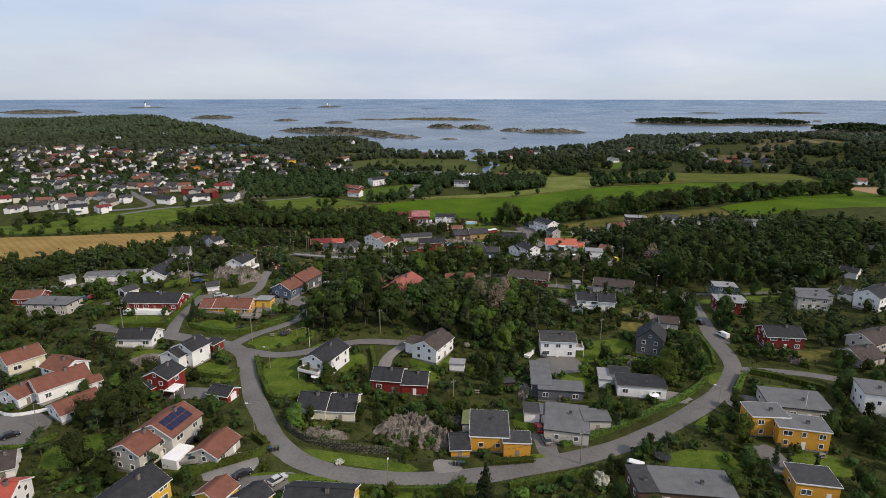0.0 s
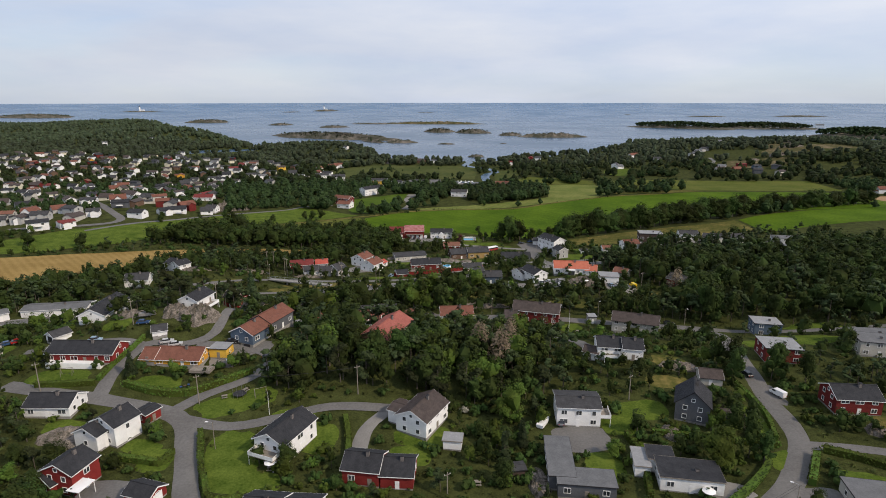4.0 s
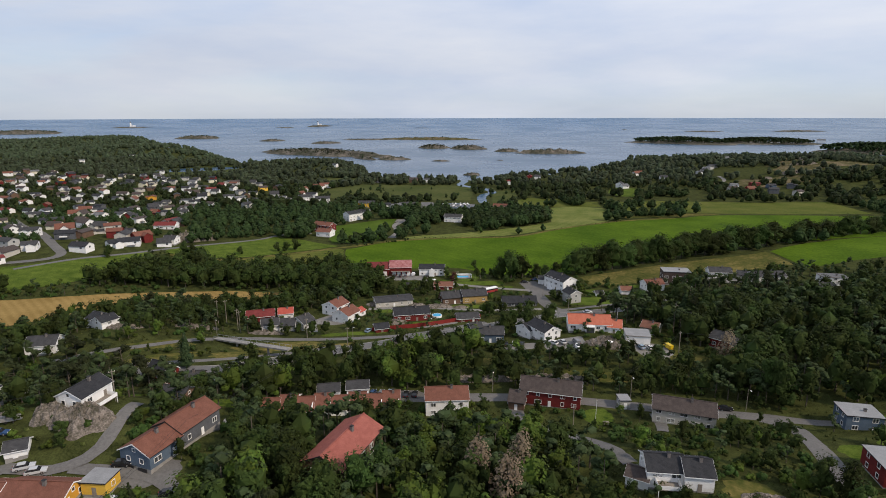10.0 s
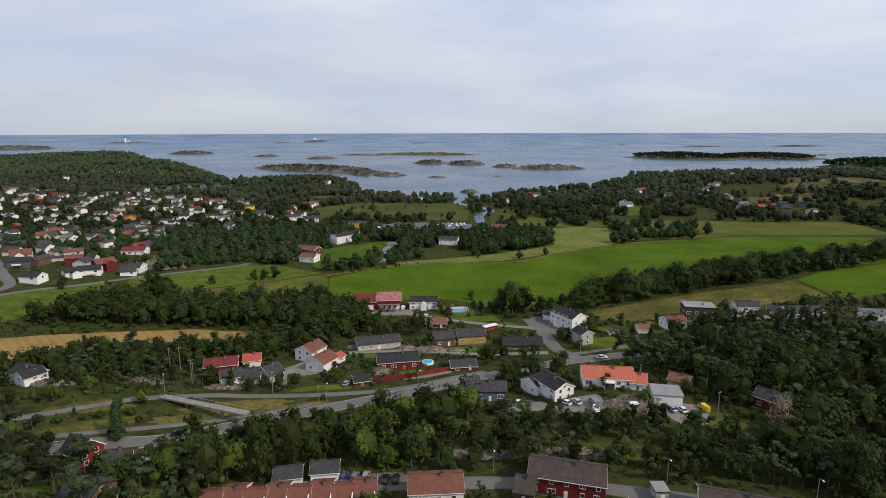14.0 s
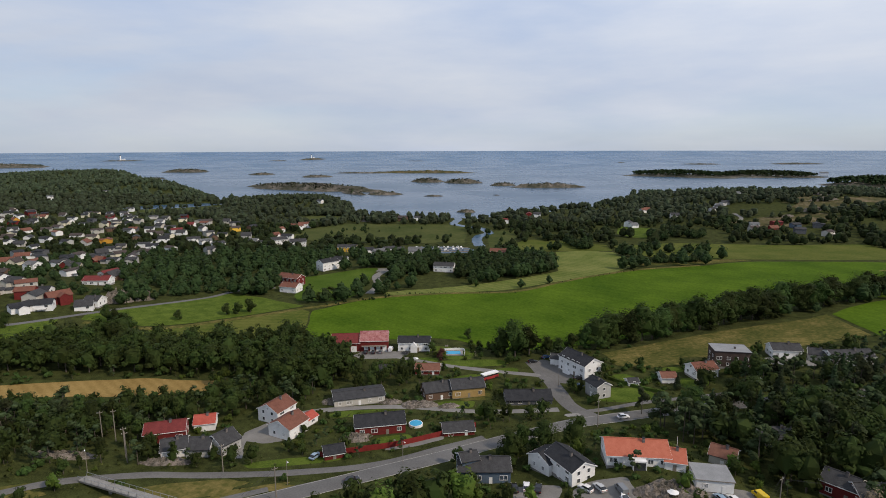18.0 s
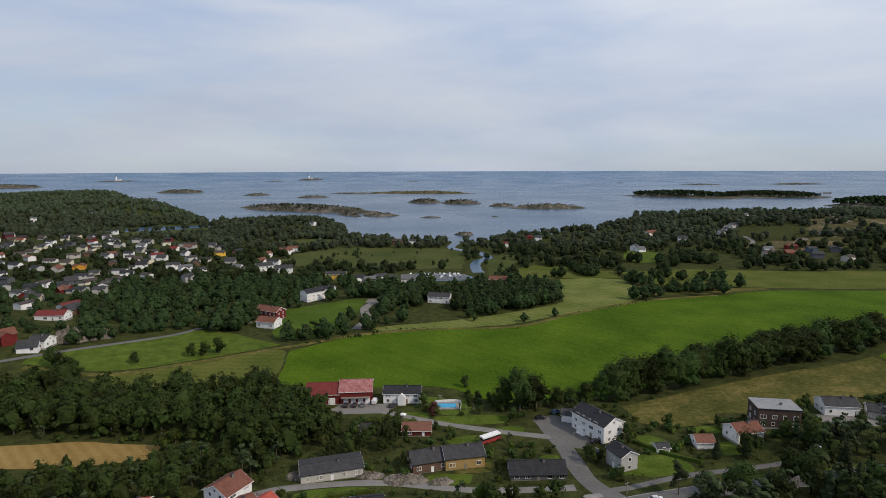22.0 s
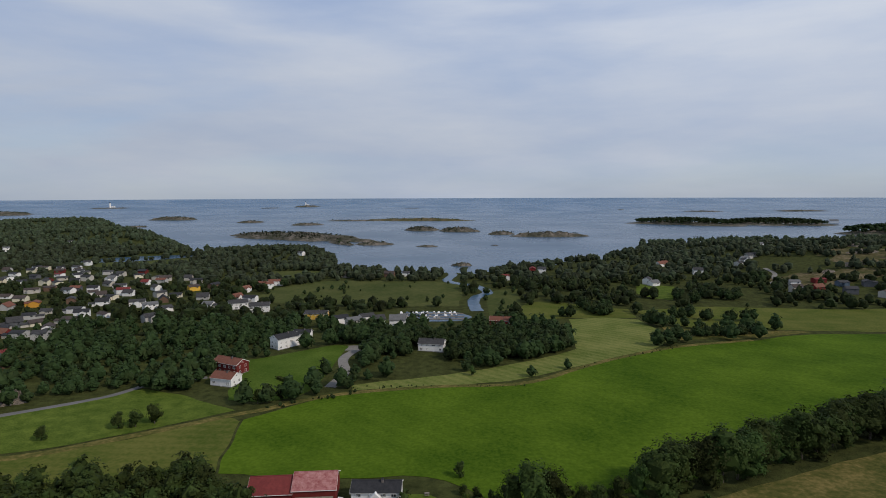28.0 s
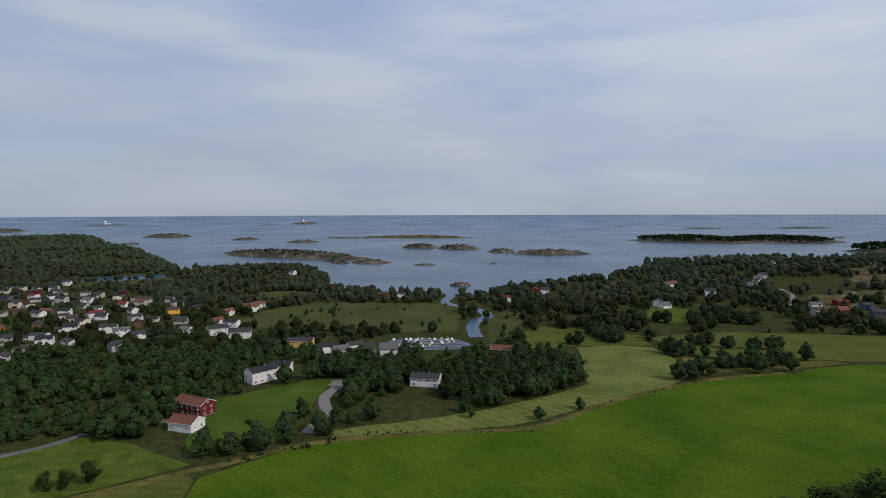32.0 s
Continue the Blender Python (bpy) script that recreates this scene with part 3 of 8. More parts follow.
lawn(130, 375, 30, 2.2, 3)
patch("traffic_island", 62, 366.5, 3.2, 1.5, 10, M_CONC, "low paved traffic island at a road junction", "traffic island", lift=.32)
strip("footpath", [(66, 369.5), (74, 371), (97, 378), (130, 382)], 2.6, M_ROAD, "narrow grey footpath beside the main road", "footpath")
lawn(-90, 258, 9, 5, 0)
lawn(-60, 262, 8, 5, 0)
lawn(135, 232, 14, 8, 0)
lawn(154, 276, 13, 6, -8)
lawn(150, 250, 15, 7, 0)
lawn(115, 228, 6, 5, 0)
lawn(-150, 215, 12, 6, 0)
lawn(-109, 222, 6, 4, 0)
lawn(28, 407, 10, 4.5, 5)
lawn(43, 414, 8, 4, 10)
lawn(115, 408, 7, 4, 0)
lawn(14, 444, 9, 4, 0)
for x, y, a, b, r in ((-72, 308, 16, 4, 22), (-100, 298, 18, 4, 28), (-60, 318, 22, 6, 12), (-105, 308, 16, 5, 30), (-40, 318, 15, 3, 18), (20, 300, 14, 5, 0), (60, 285, 20, 5, -8), (178, 271, 9, 5, 0), (70, 196, 9, 4, 0), (76, 208, 9, 6, 0), (-90, 166, 9, 7, 0), (125, 175, 10, 6, 0), (100, 300, 10, 8, 0), (28, 388, 9, 6, 0)):
    patch("rough_grass", x, y, a, b, r, M_ROUGH, "dry yellow-brown rough grass", "grass", lift=0.05, rough=0.5, free=0.8)

patch("marsh", -395, 1110, 90, 34, 12, M_MARSH, "flat pale marsh before an inlet", "marsh", lift=.2, free=1.05)
patch("marsh", -150, 985, 45, 40, 0, M_MARSH, "flat brown-green shore meadow", "marsh", lift=.2, free=.9)
HEATH = "open heath hill with dry brown grass and bare rock"
for x, y, a, b, r in ((425, 880, 42, 22, 10), (490, 885, 50, 26, 5), (545, 950, 46, 24, 20), (560, 1000, 40, 22, 10), (590, 1055, 46, 22, 0), (640, 985, 52, 26, 15), (420, 850, 46, 12, 0)):
    patch("heath", x, y, a, b, r, M_HEATH, HEATH, "heath", lift=.25, rough=.6, free=.72)
POLYS = []


def add_field(name, near, far, m, lab):
    field(name, near, far, m, lab)
    POLYS.append(near + far[::-1])


add_field("field", [(-57, 461), (-10, 459), (25, 456), (41, 441), (75, 443), (124, 457), (182, 483), (240, 502), (330, 520), (430, 545)], [(-62, 511), (-26, 541), (19, 550), (68, 554), (103, 578), (133, 598), (180, 621), (234, 634), (290, 650), (430, 640)], M_FIELD, "large bright green grass field with faint mowing lines")
add_field("field", [(-143, 456), (-121, 446), (-85, 452), (-58, 459)], [(-137, 469), (-101, 489), (-73, 512), (-63, 509)], M_FIELD3, "dull green meadow with dry streaks")
add_field("field", [(-178, 474), (-140, 472), (-106, 493), (-70, 521)], [(-181, 486), (-148, 517), (-124, 545), (-94, 537)], M_LAWN, "green meadow below a country lane")
add_field("field", [(-300, 350), (-251, 368), (-230, 389), (-203, 407), (-182, 440)], [(-320, 385), (-285, 398), (-258, 424), (-236, 437), (-190, 472)], M_LAWN, "green meadow beside a road")
add_field("field", [(-280, 283), (-232, 287), (-205, 305), (-187, 333), (-165, 362), (-140, 385), (-119, 388), (-103, 391), (-82, 395)], [(-340, 320), (-290, 340), (-250, 356), (-220, 374), (-189, 386), (-157, 397), (-131, 404), (-108, 407), (-82, 405)], M_GRAIN, "ripe golden grain field")
add_field("field", [(203, 692), (218, 672), (284, 664), (340, 655), (440, 655)], [(192, 745), (230, 752), (263, 758), (365, 740), (450, 735)], M_FIELD3, "dull green field before a wooded hill")
add_field("field", [(-20, 547), (55, 558), (109, 587), (150, 610)], [(-20, 556), (35, 573), (85, 600), (117, 624)], M_FIELD2, "pale mown meadow along a ditch")
add_field("field", [(112, 620), (150, 612), (184, 642)], [(130, 712), (158, 716), (184, 708)], M_FIELD2, "pale mown meadow with swathe lines")
add_field("field", [(188, 640), (230, 640), (290, 657)], [(190, 680), (214, 670), (286, 661)], M_ROUGH, "strip of dry rough grass with bushes")
add_field("field", [(-78, 533), (-52, 535), (-40, 553), (-36, 590)], [(-93, 598), (-75, 609), (-45, 627), (-33, 622)], M_LAWN2, "large green lawn round a red house")
add_field("field", [(94, 417), (112, 411), (140, 417), (190, 430), (228, 440)], [(92, 433), (131, 446), (173, 461), (210, 470), (232, 478)], M_ROUGH, "rough yellow-brown grassland beside a row of trees")
add_field("field", [(231, 430), (262, 440), (320, 455), (400, 468), (470, 480)], [(235, 478), (262, 494), (320, 515), (400, 535), (470, 545)], M_FIELD, "green meadow behind a row of trees")
add_field("field", [(360, 575), (430, 560), (520, 570)], [(360, 612), (430, 615), (520, 620)], M_SOIL, "brown harvested field")
add_field("field", [(226, 828), (235, 800), (247, 790)], [(246, 883), (262, 875), (280, 864)], M_LAWN, "small green field between woods")
add_field("field", [(95, 690), (120, 715), (185, 715)], [(90, 740), (120, 790), (190, 750)], M_FIELD3, "rough green meadow with scattered trees")
add_field("marsh", [(-151, 800), (-101, 790), (-25, 775), (45, 772)], [(-151, 872), (-101, 928), (37, 915), (56, 880)], M_MARSH, "flat brown-green reed marsh")
add_field("marsh", [(68, 720), (80, 715), (98, 745)], [(72, 800), (84, 850), (112, 862)], M_MARSH, "flat brown-green reed marsh")

CLEAR.append((-131, 316, 8, 8, 0))
POLYS.append([(250, 630), (450, 632), (450, 662), (250, 664)])
strip("creek", [(60, 748), (59, 765), (60, 795), (66, 820), (78, 842), (70, 880), (40, 920), (48, 975), (44, 1050)], 11, M_SEA, "narrow tidal creek winding through reeds", "creek", lift=0.3, free=5)
patch("harbour_water", 21, 726, 34, 23, 0, M_SEA, "sheltered water of a small boat harbour", "harbour", lift=0.25)
strip("ditch", [(-175, 470), (-138, 468.5), (-104, 490), (-70, 515), (-58, 522), (-28, 541), (19, 551.5), (68, 556), (103, 580), (133, 600), (180, 623), (234, 636)], 4.4, M_ROUGH, "overgrown field ditch with dry reeds", "ditch", lift=0.2, free=0)
CLEAR.append((22, 728, 52, 42, 0))

# edge lines of the main road
for side in (-3.4, 3.4):
    pts = [(-190, 246), (-130, 275), (-97, 288), (-75, 293), (-58, 302), (-39, 311), (-7, 325), (14, 335), (32, 345), (56, 357), (72, 362), (106, 369), (170, 374)]
    off = []
    for i, p in enumerate(pts):
        a, b_ = pts[max(i - 1, 0)], pts[min(i + 1, len(pts) - 1)]
        d = Vector((b_[0] - a[0], b_[1] - a[1])).normalized()
        off.append((p[0] - d.y * side, p[1] + d.x * side))
    strip("road_marking", off, .13, M_LINE, "worn white edge line on the main road", "road marking", lift=.22, free=0)

# ---- houses ----
BOXES = []      # x, y, half length, half width, turn: kept free of trees


def frame_mesh(w, h, glass):
    """A window frame as one piece, with its glazing bar; glass: the panes are its recessed faces."""
    o = .10
    xs = [-w / 2 - o, -w / 2] + ([-.045, .045] if w > 1.0 else []) + [w / 2, w / 2 + o]
    zs = [-h / 2 - o, -h / 2, h / 2, h / 2 + o]
    nx = len(xs)
    V = [(x, yy, z) for yy in (.09, .0) for z in zs for x in xs]
    at = lambda k, i, j: k * nx * 4 + j * nx + i
    hole = lambda i, j: j == 1 and i in ((1, 3) if w > 1.0 else (1,))
    solid = lambda i, j: 0 <= i < nx - 1 and 0 <= j < 3 and not hole(i, j)
    F, G = [], []
    for i in range(nx - 1):
        for j in range(3):
            a, b, c, e = (i, j), (i + 1, j), (i + 1, j + 1), (i, j + 1)
            if hole(i, j):
                if glass:
                    G.append(tuple(at(1, *q) for q in (e, c, b, a)))
                continue
            F.append(tuple(at(0, *q) for q in (e, c, b, a)))
            for (p, q), (di, dj) in (((a, b), (0, -1)), ((b, c), (1, 0)), ((c, e), (0, 1)), ((e, a), (-1, 0))):
                if not solid(i + di, j + dj):
                    F.append((at(0, *p), at(0, *q), at(1, *q), at(1, *p)))
    me = mesh_from("window", V, F + G, M_WHITE)
    me.materials.append(M_CURTAIN)
    for q in me.polygons:
        q.material_index = 1 if q.index >= len(F) else 0
    return me


def window(parent, x, y, z, w, h, face):
    """A window on a wall that faces 'face' degrees (local); (x, y, z) is its middle."""
    near = parent.matrix_basis.translation.y < 190
    k = ("win", round(w, 1), round(h, 1), near)
    if k not in CACHE:
        CACHE[k] = frame_mesh(w, h, not near)
    o = part("window", None, None, None, parent, key=k, loc=(x, y, z), rot=radians(face - 90))
    if near:
        V, F = [], []
        add_box(V, F, -w / 2, w / 2, -.04, .02, -h / 2, h / 2)
        part("pane", V, F, M_CURTAIN, o, key=k + ("p",))


def railing(parent, x0, x1, y0, y1, z, material, sides="fblr"):
    """A board railing round a deck."""
    for s, b in (("f", (x0, x1, y0, y0 + .06, z, z + .95)), ("b", (x0, x1, y1 - .06, y1, z, z + .95)), ("l", (x0, x0 + .06, y0, y1, z, z + .95)), ("r", (x1 - .06, x1, y0, y1, z, z + .95))):
        if s in sides:
            boxpart("railing", b, material, parent, "white board railing" if material is M_WHITE else "")


def house(x, y, rot, L, W, ridge, wall, roof, label, form="gable", chimney=1, deck="", dz=0.0, rise=None, panels=False, name="house", windows=True, category="house", door=True, into=None):
    """A house with its ridge along local x. ridge: height of the ridge over the ground; form: gable, low or flat; deck: side of a raised deck."""
    tan = {"gable": 0.50, "steep": 0.85, "low": 0.20, "flat": 0.012}[form]
    rise = W / 2 * tan
    eave = ridge - rise
    z = height(x, y) + dz
    h = thing(name, x, y, z, rot, label, category)
    BOXES.append((x, y, L / 2, W / 2, rot))
    wm, rm = wallmat(wall), roofmat(roof)
    l, w = L / 2, W / 2
    low = -2.5
    boxpart("plinth", (-l + .06, l - .06, -w + .06, w - .06, low, .35), M_CONC, h)
    # walls with their gables
    V = [(-l, -w, .35), (l, -w, .35), (l, w, .35), (-l, w, .35), (-l, -w, eave), (l, -w, eave), (l, w, eave), (-l, w, eave), (-l, 0, ridge - .06), (l, 0, ridge - .06)]
    F = [(3, 2, 1, 0), (0, 1, 5, 4), (2, 3, 7, 6), (1, 2, 6, 9, 5), (3, 0, 4, 8, 7), (4, 5, 9, 8), (6, 7, 8, 9)]
    part("wall", V, F, wm, h)
    # roof slabs
    ov, og, th = (0.45, 0.35, 0.16) if form != "flat" else (0.25, 0.25, 0.22)
    for sgn in (-1, 1):
        V, F = [], []
        ye, ze = sgn * (w + ov), eave - ov * tan + .05
        zr = ridge + .05
        V = [(-l - og, 0, zr), (l + og, 0, zr), (l + og, ye, ze), (-l - og, ye, ze), (-l - og, 0, zr + th), (l + og, 0, zr + th), (l + og, ye, ze + th), (-l - og, ye, ze + th)]
        F = [(0, 3, 2, 1), (4, 5, 6, 7), (0, 1, 5, 4), (1, 2, 6, 5), (2, 3, 7, 6), (3, 0, 4, 7)]
        part("roof", V, F, rm, h)
        if form != "flat":
            boxpart("gutter", (-l - og, l + og, ye - .06 if sgn < 0 else ye, ye if sgn < 0 else ye + .06, ze - .02, ze + .13), M_WHITE if wall in ("white", "cream", "red", "dred", "orange", "yellow") else M_DARK, h)
    if form != "flat":
        boxpart("ridge_cap", (-l - og, l + og, -.16, .16, ridge + .05 + th - .03, ridge + th + .14), rm, h)
        tm = M_WHITE if wall not in ("dgrey", "brownd", "brown", "blue") or wall == "blue" else M_DARK
        for sx in (-1, 1):
            xx = sx * (l + og)
            x0, x1 = (xx - .05, xx + .03) if sx > 0 else (xx - .03, xx + .05)
            yo, ze = w + ov, eave - ov * tan
            V = [(q, yy, zz) for q in (x0, x1) for yy, zz in ((-yo, ze - .08), (0, ridge - .08), (yo, ze - .08), (yo, ze + .20), (0, ridge + .20), (-yo, ze + .20))]
            F = [(0, 1, 4, 5), (1, 2, 3, 4), (11, 10, 7, 6), (10, 9, 8, 7)] + [(i, i + 6, (i + 1) % 6 + 6, (i + 1) % 6) for i in range(6)]
            part("bargeboard", V, F, tm, h)
    else:
        for b in ((-l - .28, l + .28, -w - .30, -w - .24), (-l - .28, l + .28, w + .24, w + .30), (-l - .30, -l - .24, -w - .24, w + .24), (l + .24, l + .30, -w - .24, w + .24)):
            boxpart("fascia", (*b, ridge - .02, ridge + .235), M_WHITE if wall == "orange" else M_TIMBER if wall == "white" else M_DARK, h)
    for k in range(chimney):
        cx, cy = L * (0.12 - 0.35 * k), w * 0.18 * (1 if k else -1)
        cz = ridge - abs(cy) * tan
        c = boxpart("chimney", (cx - .35, cx + .35, cy - .3, cy + .3, cz - .4, ridge + .95), M_BRICK, h)
        boxpart("chimney_cap", (cx - .42, cx + .42, cy - .37, cy + .37, ridge + .95, ridge + 1.05), M_DARK, c)
    # windows storey by storey
    st = 2 if eave > 4.4 else 1
    rnd = random.Random(int(x * 7 + y * 13))
    if windows:
        for s in range(st):
            zc = (1.75 if st == 1 else 1.55) + 2.6 * s + (0.25 if eave > 3.4 and st == 1 else 0)
            if zc + .6 > eave:
                zc = eave - .75
            n = max(1, int((L - 1.5) / 3.1))
            for side in (-1, 1):
                if side * math.cos(radians(rot)) > .35:
                    continue      # the side turned to the hill has no windows
                for i in range(n):
                    xx = -l + L * (i + .5) / n + rnd.uniform(-.2, .2)
                    ww = rnd.choice((0.9, 1.4, 1.4, 2.0))
                    if side < 0 and i == n // 2 and s == 0 and door:
                        d = boxpart("door", (xx - .48, xx + .48, -w - .06, -w + .05, .1, 2.15), M_WHITE if rnd.random() < .6 else M_TIMBER, h)
                        if y < 190:
                            boxpart("door_handle", (xx + .34, xx + .40, -w - .12, -w - .06, 1.05, 1.12), M_METAL, d)
                        continue
                    window(h, xx, side * (w + .0), zc, ww, 1.2, side * 90)
            for sx in (-1, 1):
                if sx * math.sin(radians(rot)) > .35:
                    continue
                for yy in ((-W * .22, W * .22) if W > 7 else (0,)):
                    window(h, sx * l, yy, zc, 1.0, 1.15, 0 if sx > 0 else 180)
        if rise > 1.7:
            for sx in (-1, 1):
                window(h, sx * l, 0, eave + rise * .32, .8, .8, 0 if sx > 0 else 180)
    if deck:
        dep, ln, zd = 3.2, min(L * .6, 7), max(0.4, (eave - 2.4) if st == 2 else 0.5)
        if deck in "fb":
            b = (-ln / 2, ln / 2, -w - dep, -w, 0, 0) if deck == "f" else (-ln / 2, ln / 2, w, w + dep, 0, 0)
        else:
            b = (-l - dep, -l, -w * .85, w * .85, 0, 0) if deck == "l" else (l, l + dep, -w * .85, w * .85, 0, 0)
        x0, x1, y0, y1 = b[:4]
        d = boxpart("deck", (x0, x1, y0, y1, zd - .18, zd), M_TIMBER, h, "raised timber deck")
        railing(d, x0, x1, y0, y1, zd, M_WHITE, {"f": "flr", "b": "blr", "l": "lfb", "r": "rfb"}[deck])
        for px in (x0 + .15, x1 - .15):
            for py in (y0 + .15, y1 - .15):
                boxpart("post", (px - .07, px + .07, py - .07, py + .07, low, zd - .18), M_WHITE, d)
    if panels:
        tanv = tan
        nx, ny = 5, 2
        for i in range(nx):
            for j in range(ny):
                x0, y0 = -l * .75 + i * 1.5, -.7 - j * 1.75
                zz = lambda yy: ridge + yy * tanv + .30
                V = [(x0, y0, zz(y0)), (x0 + 1.32, y0, zz(y0)), (x0 + 1.32, y0 - 1.56, zz(y0 - 1.56)), (x0, y0 - 1.56, zz(y0 - 1.56))]
                V += [(a, b_, c_ + .05) for a, b_, c_ in V]
                part("solar_panel", V, [(0, 1, 2, 3), (7, 6, 5, 4), (0, 4, 5, 1), (1, 5, 6, 2), (2, 6, 7, 3), (3, 7, 4, 0)], surf("solar_cells", (0.01, 0.015, 0.04), (0.02, 0.03, 0.075), 2, 0.15, 0.0), h, "dark blue solar panel")
    if into:      # a wing: its parts join the house
        m = into.matrix_basis.inverted() @ h.matrix_basis
        for c in list(h.children):
            b = c.matrix_basis.copy()
            c.parent = into
            c.matrix_basis = m @ b
        bpy.data.objects.remove(h)
        return into
    return h


def garage_door(h, L, W, side="r", n=1):
    for i in range(n):
        y = (i - (n - 1) / 2) * 2.9
        boxpart("garage_door", (L / 2 - .04, L / 2 + .05, y - 1.25, y + 1.25, .05, 2.15), M_WHITE, h, "white garage door")

# ---- trees and bushes ----
def leaf_cloud(n, lobes, size, seed, up=0.25, clump=13):
    """Leaves gathered in small tufts over the lobes (x, y, z, rx, ry, rz): three corners a leaf, as an array."""
    g = np.random.default_rng(seed)
    lo = np.array(lobes, float)
    wgt = (lo[:, 3] * lo[:, 4] + lo[:, 4] * lo[:, 5] + lo[:, 3] * lo[:, 5])
    m = max(1, n // clump)
    pick = g.choice(len(lo), m, p=wgt / wgt.sum())
    d = g.normal(size=(m, 3))
    d[:, 2] = np.where(d[:, 2] < -0.7, -d[:, 2], d[:, 2])
    d /= np.linalg.norm(d, axis=1)[:, None]
    tuft = lo[pick, :3] + d * lo[pick, 3:] * (0.70 + 0.28 * g.random(m))[:, None]
    wide = lo[pick, 3:].mean(axis=1) * (0.26 + 0.26 * g.random(m))
    of = g.integers(0, m, n)
    e = g.normal(size=(n, 3)) + d[of] * 0.8
    e[:, 2] += 0.25
    e /= np.linalg.norm(e, axis=1)[:, None]
    c = tuft[of] + e * (wide[of] * (0.75 + 0.4 * g.random(n)))[:, None]
    nrm = e * 0.45 + d[of] * 0.7 + g.normal(size=(n, 3)) * 0.18
    nrm[:, 2] += up
    nrm /= np.linalg.norm(nrm, axis=1)[:, None]
    a = np.cross(nrm, g.normal(size=(n, 3)))
    a /= np.linalg.norm(a, axis=1)[:, None]
    b = np.cross(nrm, a)
    s = size * (0.55 + 0.8 * g.random(n))[:, None]
    j = 0.75 + 0.6 * g.random((3, n, 1))
    q = np.stack([c - (a * .9 + b * .5) * s * j[0], c + (a * .9 - b * .5) * s * j[1], c + b * s * j[2] * 1.1 - nrm * s * 0.2], 1)
    return q.reshape(-1, 3)


def ico(level):
    bm = bmesh.new()
    bmesh.ops.create_icosphere(bm, subdivisions=level, radius=1.0)
    r = np.array([[list(v.co) for v in f.verts] for f in bm.faces])
    bm.free()
    return r


ICO = {1: ico(1), 2: ico(2)}


def crown(n, lobes, size, seed, level=1, fill=0.8, core=1):
    """A crown: the dense inner foliage of each lobe, broken up, and single leaf clumps over it."""
    g = np.random.default_rng(seed + 5)
    q = []
    for x, y, z, a, b, c in lobes[::core]:
        t = ICO[level]
        ph = g.random(3) * 6
        w = 1 + .16 * np.sin(t[..., :1] * 4.1 + ph[0]) + .16 * np.sin(t[..., 1:2] * 4.7 + ph[1]) + .12 * np.sin(t[..., 2:] * 5.3 + ph[2])
        q.append((t * w * fill * np.array((a, b, c)) + np.array((x, y, z))).reshape(-1, 3))
    q.append(leaf_cloud(n, lobes, size, seed))
    return np.concatenate(q)


def leaf_mesh(name, verts, material):
    """Single leaf clumps, three corners each, in one mesh."""
    n = len(verts) // 3
    me = bpy.data.meshes.new(name)
    me.vertices.add(n * 3)
    me.vertices.foreach_set("co", np.ascontiguousarray(verts, dtype=np.float32).ravel())
    me.loops.add(n * 3)
    me.loops.foreach_set("vertex_index", np.arange(n * 3, dtype=np.int32))
    me.polygons.add(n)
    me.polygons.foreach_set("loop_start", np.arange(0, n * 3, 3, dtype=np.int32))
    me.update(calc_edges=True)
    me.materials.append(material)
    return me


def trunk_mesh(h, r, seed, limbs=6, lean=0.4):
    g = random.Random(seed)
    V, F = [], []
    lx, ly = g.uniform(-lean, lean), g.uniform(-lean, lean)
    pt = lambda s: (lx * s * s, ly * s * s, h * s)
    add_tube(V, F, [(0, 0, -0.6)] + [pt(s) for s in (0.03, 0.3, 0.6, 0.85, 1.0)], r, r * 0.25, 6)
    for i in range(limbs):
        s = 0.45 + 0.5 * i / limbs
        a = g.uniform(0, 6.28)
        p = Vector(pt(s))
        ln = h * 0.26 * (1.15 - s) * 1.6
        q = p + Vector((math.cos(a) * ln, math.sin(a) * ln, ln * 0.55))
        add_tube(V, F, [p, p.lerp(q, 0.5) + Vector((0, 0, 0.1)), q], r * 0.38, r * 0.1, 4)
    return mesh_from("trunk", V, F, M_BARK, True)


